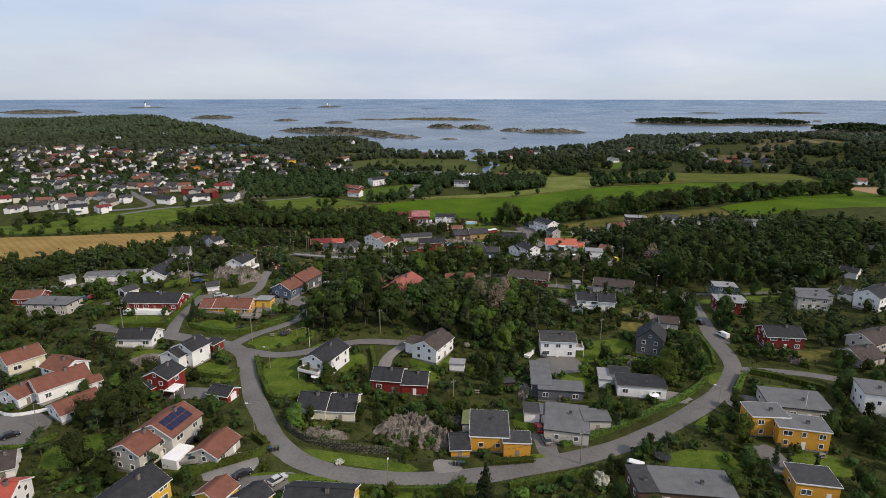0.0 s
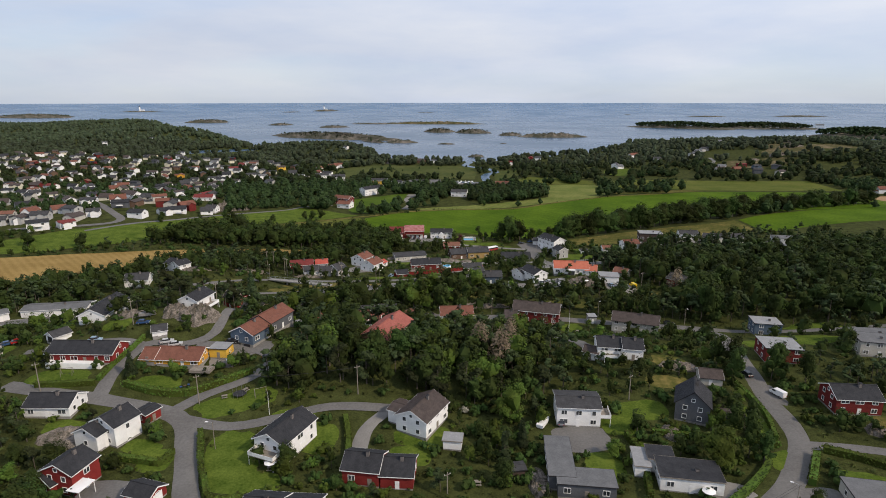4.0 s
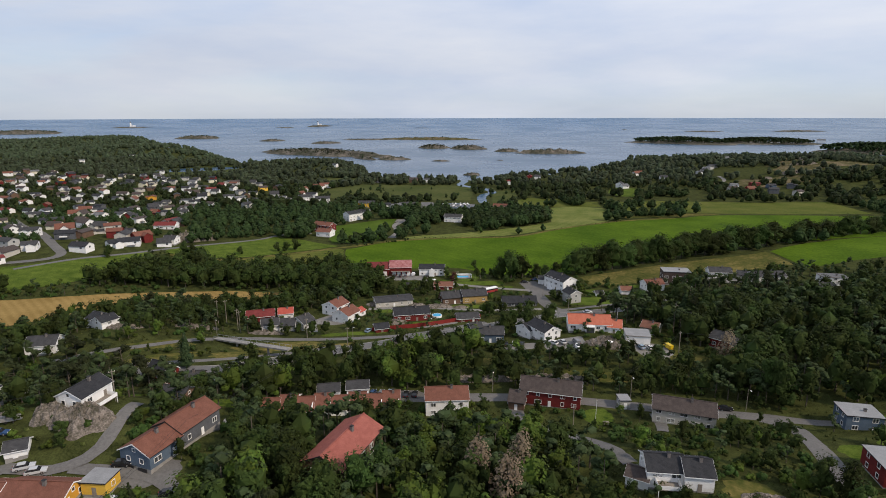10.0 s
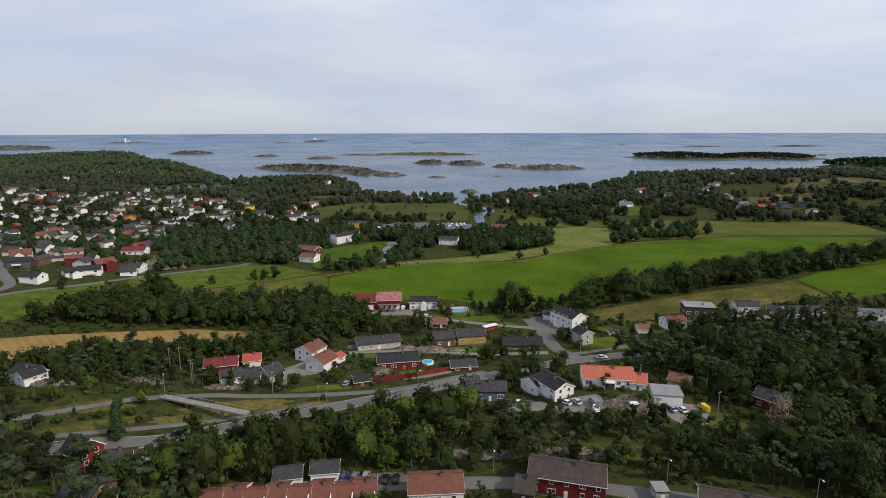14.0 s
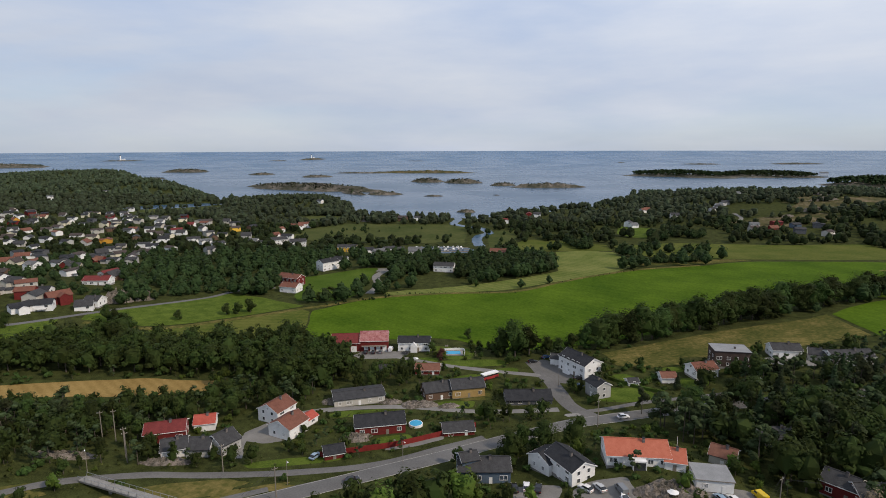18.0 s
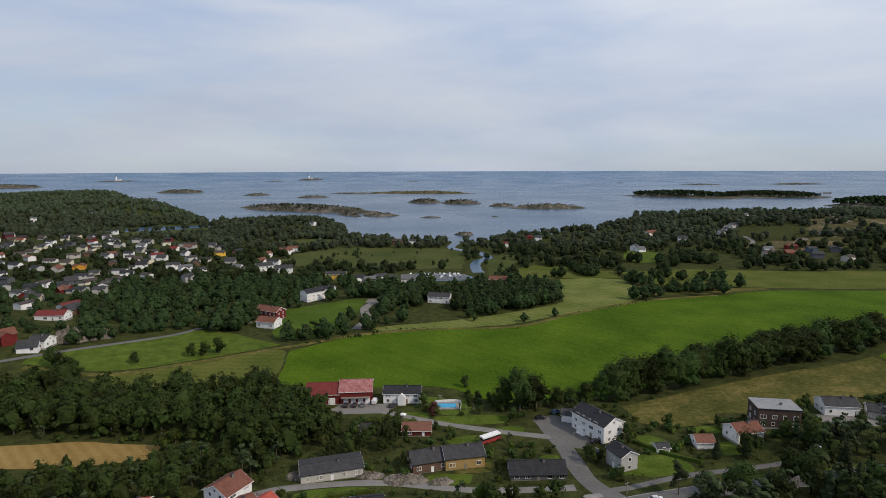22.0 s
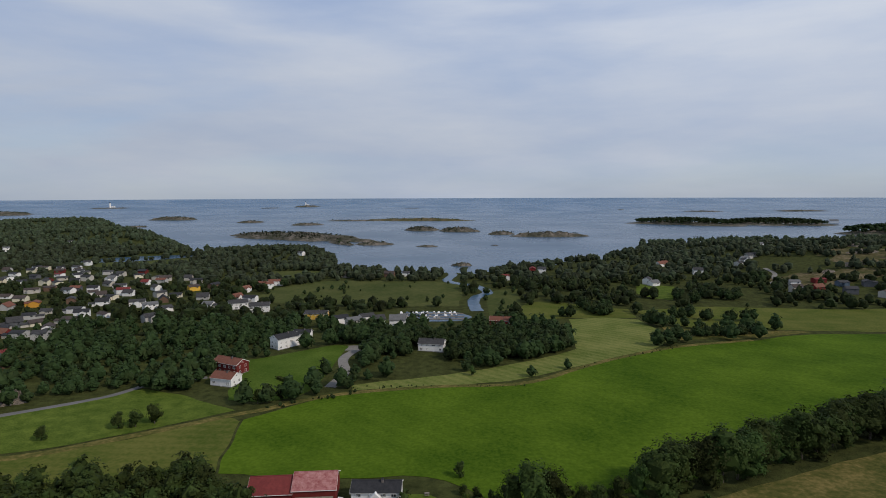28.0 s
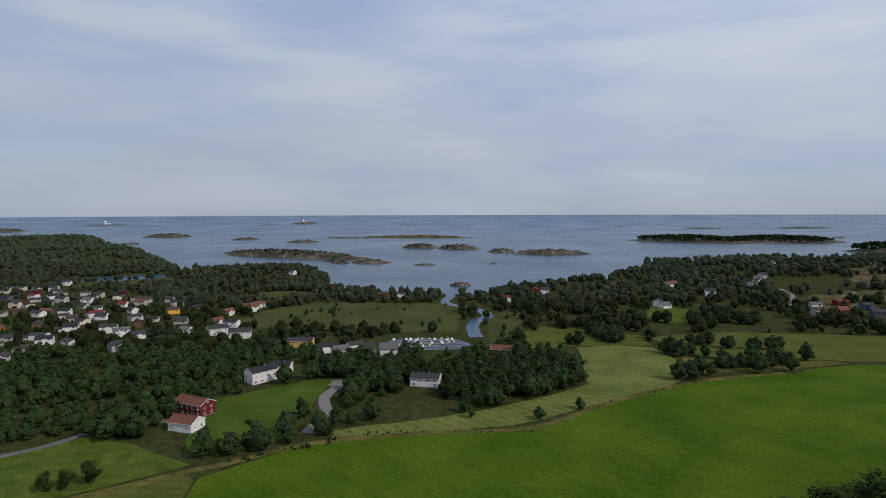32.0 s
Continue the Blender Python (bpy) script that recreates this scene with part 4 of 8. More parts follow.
def crown_lobes(kind, seed):
    g = random.Random(seed)
    L = []
    if kind == "broadleaf":
        L.append((0, 0, 5.4, 2.9, 2.9, 4.3))
        for i in range(14):
            a, z = i * 2.4 + g.uniform(-.4, .4), 1.3 + 7.7 * ((i * 0.618) % 1)
            rr = 2.8 * (1.15 - abs(z - 4.4) / 5.8)
            s = g.uniform(1.0, 1.6)
            L.append((math.cos(a) * rr, math.sin(a) * rr, z, s, s, s * 0.85))
    elif kind == "birch":
        L.append((0, 0, 6.0, 1.5, 1.5, 4.2))
        for i in range(8):
            a, z = i * 2.4 + g.uniform(-.4, .4), 2.4 + 7.4 * i / 8
            rr = 1.5 * (1.1 - (z - 3.6) / 9.0)
            L.append((math.cos(a) * rr, math.sin(a) * rr, z, g.uniform(.8, 1.2), g.uniform(.8, 1.2), g.uniform(1.0, 1.5)))
    elif kind == "pine":
        for i in range(15):
            a, z = i * 2.4 + g.uniform(-.5, .5), 3.0 + 6.6 * ((i * 0.618) % 1)
            rr = 2.1 * (1.0 - max(0, z - 7.5) / 3.2) * g.uniform(.5, 1.1)
            s = g.uniform(0.9, 1.5)
            L.append((math.cos(a) * rr, math.sin(a) * rr, z, s, s, s * 0.6))
    elif kind == "spruce":
        for i in range(12):
            z = 1.4 + 8.6 * i / 11
            rr = 2.3 * (1 - (z - 1.0) / 10.2) + .15
            L.append((0, 0, z, rr, rr, 0.75))
    elif kind == "column":
        for i in range(6):
            L.append((g.uniform(-.1, .1), g.uniform(-.1, .1), 0.8 + i * 0.75, 0.75 - 0.05 * i, 0.75 - 0.05 * i, .8))
    elif kind == "bush":
        for i in range(6):
            a = i * 1.05
            L.append((math.cos(a) * .8, math.sin(a) * .8, 0.7 + g.uniform(0, .5), g.uniform(.6, .95), g.uniform(.6, .95), g.uniform(.6, .95)))
        L.append((0, 0, 1.1, .8, .8, 1.0))
    return L


TREES = {}
SPEC = dict(broadleaf=(6, 1900, 0.205, M_LEAF, 8.5, 0.26), bright=(2, 2200, 0.19, M_LEAF2, 8.5, 0.26), birch=(3, 1500, 0.17, M_LEAF, 9.5, 0.15), pine=(5, 1500, 0.19, M_NEEDLE, 9.2, 0.22), spruce=(3, 1500, 0.22, M_SPRUCE, 10.0, 0.2),
            column=(2, 520, 0.2, M_SPRUCE, 3.5, 0.1), bush=(5, 380, 0.13, M_LEAF, 0, 0), brightbush=(2, 380, 0.13, M_LEAF2, 0, 0), blossom=(1, 420, 0.12, M_BLOSSOM, 0, 0), copper=(1, 1500, 0.19, M_COPPER, 8.0, 0.22), sere=(1, 1500, 0.17, M_SERE, 9.0, 0.2))
TLABEL = dict(broadleaf="dark green broad-leaved tree with a rounded, uneven crown", bright="light green broad-leaved tree with a dense full crown", birch="slender birch with a loose green crown", pine="dark green pine with an open irregular crown",
              spruce="dark conical spruce with drooping layers", column="narrow clipped dark green conifer", bush="low dark green bush with uneven leaves", brightbush="low bright green garden bush", blossom="white flowering garden shrub", copper="dark red-leaved ornamental tree", sere="half-bare brown-grey tree with thin twigs")
TCAT = dict(bush="bush", brightbush="bush", blossom="bush")
for kd, (nv, nq, sz, mt, th_, tr_) in SPEC.items():
    base = {"bright": "broadleaf", "copper": "broadleaf", "sere": "birch", "brightbush": "bush", "blossom": "bush"}.get(kd, kd)
    TREES[kd] = []
    for i in range(nv):
        sd = i * 17 + len(kd) * 101
        cm = leaf_mesh("crown", (leaf_cloud(nq, crown_lobes(base, sd), sz, sd) if kd == "sere" else crown(nq, crown_lobes(base, sd), sz, sd)), mt)
        TREES[kd].append((cm, trunk_mesh(th_, tr_, sd) if th_ else None))


def tree(kd, x, y, s=1.0, group="", tall=1.0):
    """One tree or bush as a thing of its own."""
    g = random.Random(int(x * 31 + y * 57))
    cm, tm = g.choice(TREES[kd])
    m = Matrix.LocRotScale((x, y, height(x, y) - 0.05), Euler((0, 0, g.uniform(0, 6.28))), (s * g.uniform(.9, 1.1), s * g.uniform(.9, 1.1), s * tall * g.uniform(.92, 1.08)))
    if tm is None:
        b = new("bush", cm)
        b.matrix_basis = m
        return tagged(b, TLABEL[kd], TCAT[kd], group)
    e = new(kd + "_tree" if kd in ("pine", "spruce", "birch", "broadleaf") else "tree")
    e.empty_display_size = 0.3
    e.matrix_basis = m
    tagged(e, TLABEL[kd], "tree", group)
    for nm, me in (("trunk", tm), ("crown", cm)):
        o = new(nm, me)
        o.parent = e
    return e


PLANTED = []        # kind, x, y, size of the trees and bushes that are strewn


def plant_all(most):
    """The nearest of each kind in the plan stand alone, the others are joined into one wood."""
    for kd in SPEC:
        todo = sorted((p for p in PLANTED if p[0] == kd), key=lambda p: p[2])
        for k, x, y, s in todo[:most.get(kd, 60)]:
            tree(k, x, y, s, "strewn " + k)
        rest = todo[most.get(kd, 60):]
        if not rest:
            continue
        base = {"bright": "broadleaf", "copper": "broadleaf", "sere": "birch", "brightbush": "bush", "blossom": "bush"}.get(kd, kd)
        nq, sz = int(SPEC[kd][1] * .24), SPEC[kd][2] * 1.7
        unit = [crown(nq, crown_lobes(base, i * 17 + 900), sz, i + 40, core=2) for i in range(5)]
        q = []
        V, F = [], []
        for i, (k, x, y, s) in enumerate(rest):
            a = (i * 2.399) % 6.283
            c, sn = math.cos(a), math.sin(a)
            u = unit[i % 5] * s
            z = height(x, y)
            q.append(np.stack([u[:, 0] * c - u[:, 1] * sn + x, u[:, 0] * sn + u[:, 1] * c + y, u[:, 2] + z], 1))
            if SPEC[kd][4]:
                add_tube(V, F, [(x, y, z - .5), (x, y, z + SPEC[kd][4] * .8 * s)], SPEC[kd][5] * s, SPEC[kd][5] * .4 * s, 5)
        nm = "shrubs" if "bush" in kd else kd + "_wood"
        e = tagged(new(nm, leaf_mesh(nm, np.concatenate(q), SPEC[kd][3])), {"shrubs": "low green shrubs between houses and woods"}.get(nm, "dense stand of green %s trees" % kd), "wood" if nm != "shrubs" else "shrubs", kind="stuff")
        if V:
            tagged(new("stems", mesh_from("stems", V, F, M_BARK)), "grey-brown stems under dense tree crowns", "stems", kind="stuff")


def hedge(pts, width, tall, label="clipped green garden hedge", material=None, step=1.0):
    """A clipped hedge along the points, with a leafy skin over a solid core."""
    L = smooth_line(pts, step)
    g = np.random.default_rng(int(abs(pts[0][0]) * 10))
    q = []
    V, F = [], []
    for i, p in enumerate(L):
        d = (L[min(i + 1, len(L) - 1)] - L[max(i - 1, 0)]).normalized()
        s = Vector((-d.y, d.x, 0))
        z = height(p.x, p.y)
        for a, b in ((-.42, -.2), (.42, -.2), (.40, tall * .93), (-.40, tall * .93)):
            o = p + s * (a * width)
            V.append((o.x, o.y, z + b))
        if i:
            k = (i - 1) * 4
            F += [(k + j, k + (j + 1) % 4, k + 4 + (j + 1) % 4, k + 4 + j) for j in range(4)]
        for r in range(int(9 * (width * .4 + tall) * .8)):
            e = g.random()
            h_, w_ = (tall, (g.random() - .5) * width) if e < .4 else (g.random() * tall, (.5 if e < .7 else -.5) * width)
            o = p + s * w_ + d * ((g.random() - .5) * step * 1.3)
            c = np.array((o.x, o.y, z + h_)) + g.normal(size=3) * .05
            n = np.array((s.x * w_ / width * 2, s.y * w_ / width * 2, 1.0 if e < .4 else .2)) + g.normal(size=3) * .4
            n /= np.linalg.norm(n)
            a_ = np.cross(n, g.normal(size=3))
            a_ /= np.linalg.norm(a_)
            b_ = np.cross(n, a_)
            sz = .16 + .14 * g.random()
            q += [c - a_ * sz - b_ * sz * .6, c + a_ * sz - b_ * sz * .6, c + b_ * sz * 1.2]
        ROADS.append((p.x, p.y, width / 2 + 1.2))
    F += [(3, 2, 1, 0), tuple(len(V) - 4 + j for j in range(4))]
    h = thing("hedge", L[0].x, L[0].y, 0, 0, label, "hedge")
    off = np.array((L[0].x, L[0].y, 0))
    part("core", [tuple(np.array(v) - off) for v in V], F, M_HEDGE, h)
    o = new("leaves", leaf_mesh("leaves", np.array(q) - off, material or M_HEDGE))
    o.parent = h
    return h


def inside(poly, x, y):
    c = False
    j = len(poly) - 1
    for i in range(len(poly)):
        (xi, yi), (xj, yj) = poly[i], poly[j]
        if (yi > y) != (yj > y) and x < (xj - xi) * (y - yi) / (yj - yi) + xi:
            c = not c
        j = i
    return c


GRID = {}


def index_free():
    for x, y, r in ROADS:
        GRID.setdefault((int(x // 10), int(y // 10)), []).append((x, y, r))


def free(x, y, r=1.0, house_gap=1.5):
    gx, gy = int(x // 10), int(y // 10)
    for i in (-1, 0, 1):
        for j in (-1, 0, 1):
            for a, b, c in GRID.get((gx + i, gy + j), ()):
                if (x - a) ** 2 + (y - b) ** 2 < (c + r * .6) ** 2:
                    return False
    for bx, by, l, w, rot in BOXES:
        if abs(x - bx) + abs(y - by) < 60:
            c, s = math.cos(radians(rot)), math.sin(radians(rot))
            u, v = (x - bx) * c + (y - by) * s, -(x - bx) * s + (y - by) * c
            if abs(u) < l + house_gap + r and abs(v) < w + house_gap + r:
                return False
    for bx, by, l, w, rot in CLEAR:
        if abs(x - bx) + abs(y - by) < 80:
            c, s = math.cos(radians(rot)), math.sin(radians(rot))
            u, v = (x - bx) * c + (y - by) * s, -(x - bx) * s + (y - by) * c
            if (u / l) ** 2 + (v / w) ** 2 < 1.0:
                return False
    for p in POLYS:
        if inside(p, x, y):
            return False
    return True


def rock(x, y, rx, ry, h, rot=0, label="bare grey-pink granite outcrop with cracks", z=None, material=None, seed=0, n=52, power=0.7, name="rock"):
    """A rounded, cracked knoll of rock."""
    rings = 13
    c, s = math.cos(radians(rot)), math.sin(radians(rot))
    z0 = height(x, y) if z is None else z
    V, F = [], []
    for i in range(rings + 1):
        for j in range(n):
            a = 2 * math.pi * j / n
            k = i / rings
            e = 1 + 0.35 * noise.noise(Vector((math.cos(a) * 1.6 + x * .1, math.sin(a) * 1.6 + y * .1, seed)))
            u, w = rx * k * e * math.cos(a), ry * k * e * math.sin(a)
            px, py = x + u * c - w * s, y + u * s + w * c
            f = noise.fractal(Vector((px * .9 / max(1, rx * .12), py * .9 / max(1, rx * .12), seed)), 1.0, 2.0, 4)
            f2 = abs(noise.noise(Vector((px * 2.6 / max(1, rx * .12), py * 1.3 / max(1, rx * .12), seed + 5))))
            zz = h * max(0, 1 - k * k) ** power * (0.72 + 0.5 * f - 0.35 * f2) - (0.5 + h * .15) * k ** 6
            base = height(px, py) if z is None else z0
            V.append((px - x, py - y, base - z0 + zz))
    for i in range(rings):
        for j in range(n):
            F.append((i * n + j, (i + 1) * n + j, (i + 1) * n + (j + 1) % n, i * n + (j + 1) % n))
    o = new(name, mesh_from(name, V, F, material or M_ROCK))
    o.location = (x, y, z0)
    return tagged(o, label, "rock" if name == "rock" else name)

# ---- vehicles ----
CARPAINT = dict(white=(0.75, 0.75, 0.75), black=(0.015, 0.015, 0.018), grey=(0.18, 0.19, 0.20), silver=(0.45, 0.46, 0.47), red=(0.35, 0.02, 0.02), blue=(0.03, 0.07, 0.16), yellow=(0.65, 0.45, 0.02), lightblue=(0.25, 0.35, 0.45))
M_TYRE = surf("tyre_rubber", (0.012, 0.012, 0.012), (0.03, 0.03, 0.03), 3, 0.9, 0.2)
M_RIM = surf("wheel_rim", (0.4, 0.4, 0.4), (0.5, 0.5, 0.5), 3, 0.35, 0.0, metal=0.7)
M_CARGLASS = surf("car_glass", (0.012, 0.014, 0.017), (0.03, 0.033, 0.037), 1, 0.06, 0.0, spec=0.6)
M_LAMPGLASS = surf("headlight_glass", (0.5, 0.5, 0.5), (0.65, 0.65, 0.65), 1, 0.1, 0.0)
M_TAIL = surf("tail_light", (0.25, 0.01, 0.01), (0.35, 0.02, 0.02), 1, 0.2, 0.0)
CARS = {}


def profile_mesh(name, prof, half, material, inset=0.0):
    """A side profile drawn out across the width, narrower above."""
    n = len(prof)
    top = max(z for _, z in prof)
    V = []
    for sy in (-1, 1):
        for x, z in prof:
            V.append((x, sy * (half - inset * max(0, z - .8)), z))
    F = [tuple(range(n)), tuple(reversed(range(n, 2 * n)))] + [(i, i + n, (i + 1) % n + n, (i + 1) % n) for i in range(n)]
    me = mesh_from(name, V, F, material)
    bm = bmesh.new()
    bm.from_mesh(me)
    bmesh.ops.bevel(bm, geom=[e for e in bm.edges if e.calc_length() > .3], offset=.06, segments=2, affect="EDGES")
    bmesh.ops.recalc_face_normals(bm, faces=bm.faces)
    bm.to_mesh(me)
    bm.free()
    return me


def car(x, y, rot, paint="grey", kind="hatch", z=None, label=""):
    key = (paint, kind)
    if key not in CARS:
        pm = surf("car_paint_" + paint, tuple(c * .92 for c in CARPAINT[paint]), CARPAINT[paint], 0.5, 0.25, 0.0, spec=0.5)
        e = new("car" if kind != "van" else "van")
        e.empty_display_size = .3
        if kind == "van":
            body = [(-2.3, .35), (2.3, .35), (2.32, .95), (1.7, 1.15), (1.1, 1.95), (-2.3, 2.0)]
            glass = [(1.62, 1.18), (1.16, 1.82), (.2, 1.84), (.2, 1.2)]
        else:
            body = [(-2.1, .3), (2.12, .3), (2.15, .72), (1.1, .93), (-1.95, .98), (-2.14, .8)]
            glass = [(1.05, .92), (.45, 1.40), (-1.2, 1.45), (-1.95, .97)]
        o = new("body", profile_mesh("body", body, .88, pm, .02))
        o.parent = e
        o = new("windows", profile_mesh("windows", glass, .86 if kind != "van" else .90, M_CARGLASS, .25 if kind != "van" else .0))
        o.parent = e
        if kind != "van":
            o = new("roof", profile_mesh("roof", [(.40, 1.39), (.42, 1.46), (-1.18, 1.50), (-1.22, 1.43)], .76, pm, .1))
            o.parent = e
        for sx in (-1.3, 1.3):
            for sy in (-.82, .82):
                if ("wheel",) not in CACHE:
                    V, F = [], []
                    for yy, rr in ((-.10, .18), (-.11, .30), (.11, .30), (.10, .18)):
                        V += [(rr * math.cos(k * math.pi / 6), yy, rr * math.sin(k * math.pi / 6)) for k in range(12)]
                    F = [(q * 12 + k, q * 12 + (k + 1) % 12, q * 12 + 12 + (k + 1) % 12, q * 12 + 12 + k) for q in range(3) for k in range(12)] + [tuple(range(12)), tuple(reversed(range(36, 48)))]
                    me = mesh_from("wheel", V, F, M_TYRE)
                    me.materials.append(M_RIM)
                    for q in me.polygons[-2:]:
                        q.material_index = 1
                    CACHE[("wheel",)] = me
                part("wheel", None, None, None, e, loc=(sx, sy, .32), key=("wheel",))
        for sy in (-.62, .62):
            boxpart("headlight", (2.06, 2.17, sy - .17, sy + .17, .62, .76), M_LAMPGLASS, e, key=("hl", sy > 0))
            boxpart("tail_light", (-2.36 if kind == "van" else -2.17, -2.26 if kind == "van" else -2.08, sy - .15, sy + .15, .7, .86), M_TAIL, e, key=("tl", sy > 0, kind))
        CARS[key] = e
        e.matrix_basis = pose(x, y, height(x, y) + .2, 0, 0, rot)
        c = e
    else:
        c = copy_thing(CARS[key], pose(x, y, height(x, y) + .2, 0, 0, rot))
    if z is not None:
        c.location.z = z
    ROADS.append((x, y, 3.0))
    return tagged(c, label or {"hatch": "parked %s car on a drive or street", "van": "parked %s van with high sides"}[kind] % paint, "car" if kind != "van" else "van", "parked cars")


# ---- poles, lamps, cables ----
def utility_pole(x, y, h=9.0, rot=0):
    e = thing("utility_pole", x, y, height(x, y), rot, "weathered wooden utility pole with a crossarm", "pole", "utility poles")
    V, F = [], []
    add_tube(V, F, [(0, 0, -.5), (0, 0, h)], .16, .11, 8)
    part("pole", V, F, M_TIMBER, e, key=("upole", h))
    boxpart("crossarm", (-.8, .8, -.06, .06, h - .7, h - .56), M_TIMBER, e, key=("uarm", h))
    for k in (-.7, 0, .7):
        V, F = [], []
        add_tube(V, F, [(k, 0, h - .56), (k, 0, h - .36)], .05, .03, 6)
        part("insulator", V, F, M_WHITE, e, key=("uins", h, k))
    ROADS.append((x, y, 1.5))


def street_lamp(x, y, h=7.5, rot=0):
    e = thing("street_lamp", x, y, height(x, y), rot, "slim wooden street lamp post with a small grey head", "lamp", "street lamps")
    V, F = [], []
    add_tube(V, F, [(0, 0, -.4), (0, 0, h)], .10, .07, 8)
    part("post", V, F, M_TIMBER, e, key=("lpost", h))
    V, F = [], []
    add_tube(V, F, [(0, 0, h - .2), (.5, 0, h + .1), (1.3, 0, h + .15)], .035, .03, 6)
    part("arm", V, F, M_METAL, e, key=("larm", h))
    boxpart("lamp_head", (1.1, 1.75, -.14, .14, h + .08, h + .22), M_WHITE, e, key=("lhead", h))
    ROADS.append((x, y, 1.5))


def cable(a, b, sag=1.0, n=12, off=0.0):
    za, zb = height(*a[:2]) + a[2], height(*b[:2]) + b[2]
    V, F = [], []
    pts = []
    for i in range(n + 1):
        s = i / n
        pts.append((a[0] + (b[0] - a[0]) * s - a[0] + off, a[1] + (b[1] - a[1]) * s - a[1], za + (zb - za) * s - sag * 4 * s * (1 - s) - za))
    add_tube(V, F, pts, .022, .022, 4)
    o = new("power_cable", mesh_from("power_cable", V, F, M_DARK))
    o.location = (a[0], a[1], za)
    return tagged(o, "thin dark overhead power cable between poles", "cable")


# ---- garden and yard things ----
def trampoline(x, y):
    e = thing("trampoline", x, y, height(x, y) + .08, 0, "round black trampoline with a net on thin poles", "trampoline")
    V, F = [], []
    add_tube(V, F, [(0, 0, .72), (0, 0, .78)], 1.9, 1.9, 20)
    part("mat", V, F, M_DARK, e)
    for i in range(8):
        a = i * math.pi / 4
        V, F = [], []
        add_tube(V, F, [(1.95 * math.cos(a), 1.95 * math.sin(a), -.1), (1.95 * math.cos(a), 1.95 * math.sin(a), 2.4)], .03, .03, 5)
        part("pole", V, F, M_METAL, e)
    CLEAR.append((x, y, 3, 3, 0))


def pool(x, y, rot, L, W, round_=False, deckc=None):
    e = thing("swimming_pool", x, y, height(x, y) + .15, rot, "bright blue swimming pool with a pale rim", "pool")
    wm = surf("pool_water", (0.03, 0.28, 0.50), (0.05, 0.36, 0.58), 0.5, 0.08, 0.05)
    V, F = [], []
    if round_:
        add_tube(V, F, [(0, 0, -.3), (0, 0, .9)], L / 2 + .15, L / 2 + .15, 28)
        part("rim", V, F, M_WHITE, e)
        V, F = [], []
        add_tube(V, F, [(0, 0, .5), (0, 0, .93)], L / 2 - .1, L / 2 - .1, 28)
        part("water", V, F, wm, e)
    else:
        boxpart("water", (-L / 2, L / 2, -W / 2, W / 2, -.4, .22), wm, e)
        for b in ((-L / 2 - 1.2, L / 2 + 1.2, -W / 2 - 1.3, -W / 2), (-L / 2 - 1.2, L / 2 + 1.2, W / 2, W / 2 + 1.3), (-L / 2 - 1.2, -L / 2, -W / 2, W / 2), (L / 2, L / 2 + 1.2, -W / 2, W / 2)):
            boxpart("paving", (*b, -.4, .30), M_CONC, e)
    CLEAR.append((x, y, L * .8, max(W, 3) * .9, rot))
    return e


def board_fence(pts, tall, material, label, cap=True):
    """A solid board fence with posts between the points."""
    L = smooth_line(pts, 2.2)
    e = thing("fence", L[0].x, L[0].y, height(L[0].x, L[0].y), 0, label, "fence")
    o = Vector((L[0].x, L[0].y, height(L[0].x, L[0].y)))
    for a, b in zip(L, L[1:]):
        A, B = Vector((a.x, a.y, height(a.x, a.y))) - o, Vector((b.x, b.y, height(b.x, b.y))) - o
        d = (B - A)
        s = Vector((-d.y, d.x, 0)).normalized() * .04
        V = [A - s + Vector((0, 0, -.3)), B - s + Vector((0, 0, -.3)), B + s + Vector((0, 0, -.3)), A + s + Vector((0, 0, -.3))]
        V += [v + Vector((0, 0, tall + .3)) for v in V]
        F = [(0, 3, 2, 1), (4, 5, 6, 7), (0, 1, 5, 4), (1, 2, 6, 5), (2, 3, 7, 6), (3, 0, 4, 7)]
        part("panel", V, F, material, e)
        boxpart("post", (A.x - .06, A.x + .06, A.y - .06, A.y + .06, A.z - .3, A.z + tall + .08), M_WHITE if cap else material, e)
        ROADS.append((a.x, a.y, 1.6))
    return e


def boat(x, y, rot, L=5.5, z=None, covered=False):
    e = thing("boat", x, y, height(x, y) + (.3 if z is None else z), rot, "small %s motor boat with a low cabin" % ("white", "grey", "white", "dark blue")[int(abs(x * 7 + y * 3)) % 4], "boat", "moored boats")
    hm = (M_WHITE, M_CONC, M_WHITE, wallmat("blue"))[int(abs(x * 7 + y * 3)) % 4]
    k = ("hull", round(L), hm.name)
    l = L / 2
    V = [(-l, -.9, 0), (-l, .9, 0), (l * .4, .95, 0), (l, 0, .15), (l * .4, -.95, 0), (-l, -1.0, .9), (-l, 1.0, .9), (l * .4, 1.05, 1.0), (l * 1.08, 0, 1.2), (l * .4, -1.05, 1.0)]
    F = [(4, 3, 2, 1, 0), (5, 6, 7, 8, 9), (0, 1, 6, 5), (1, 2, 7, 6), (2, 3, 8, 7), (3, 4, 9, 8), (4, 0, 5, 9)]
    part("hull", V, F, hm, e, key=k)
    boxpart("cabin", (-l * .15, l * .4, -.6, .6, .95, 1.45), M_CURTAIN if int(x * 3) % 3 == 0 else M_WHITE, e, key=("cab", round(L), int(x * 3) % 3 == 0))
    boxpart("windscreen", (l * .4, l * .44, -.55, .55, 1.02, 1.4), M_CARGLASS, e, key=("ws", round(L)))


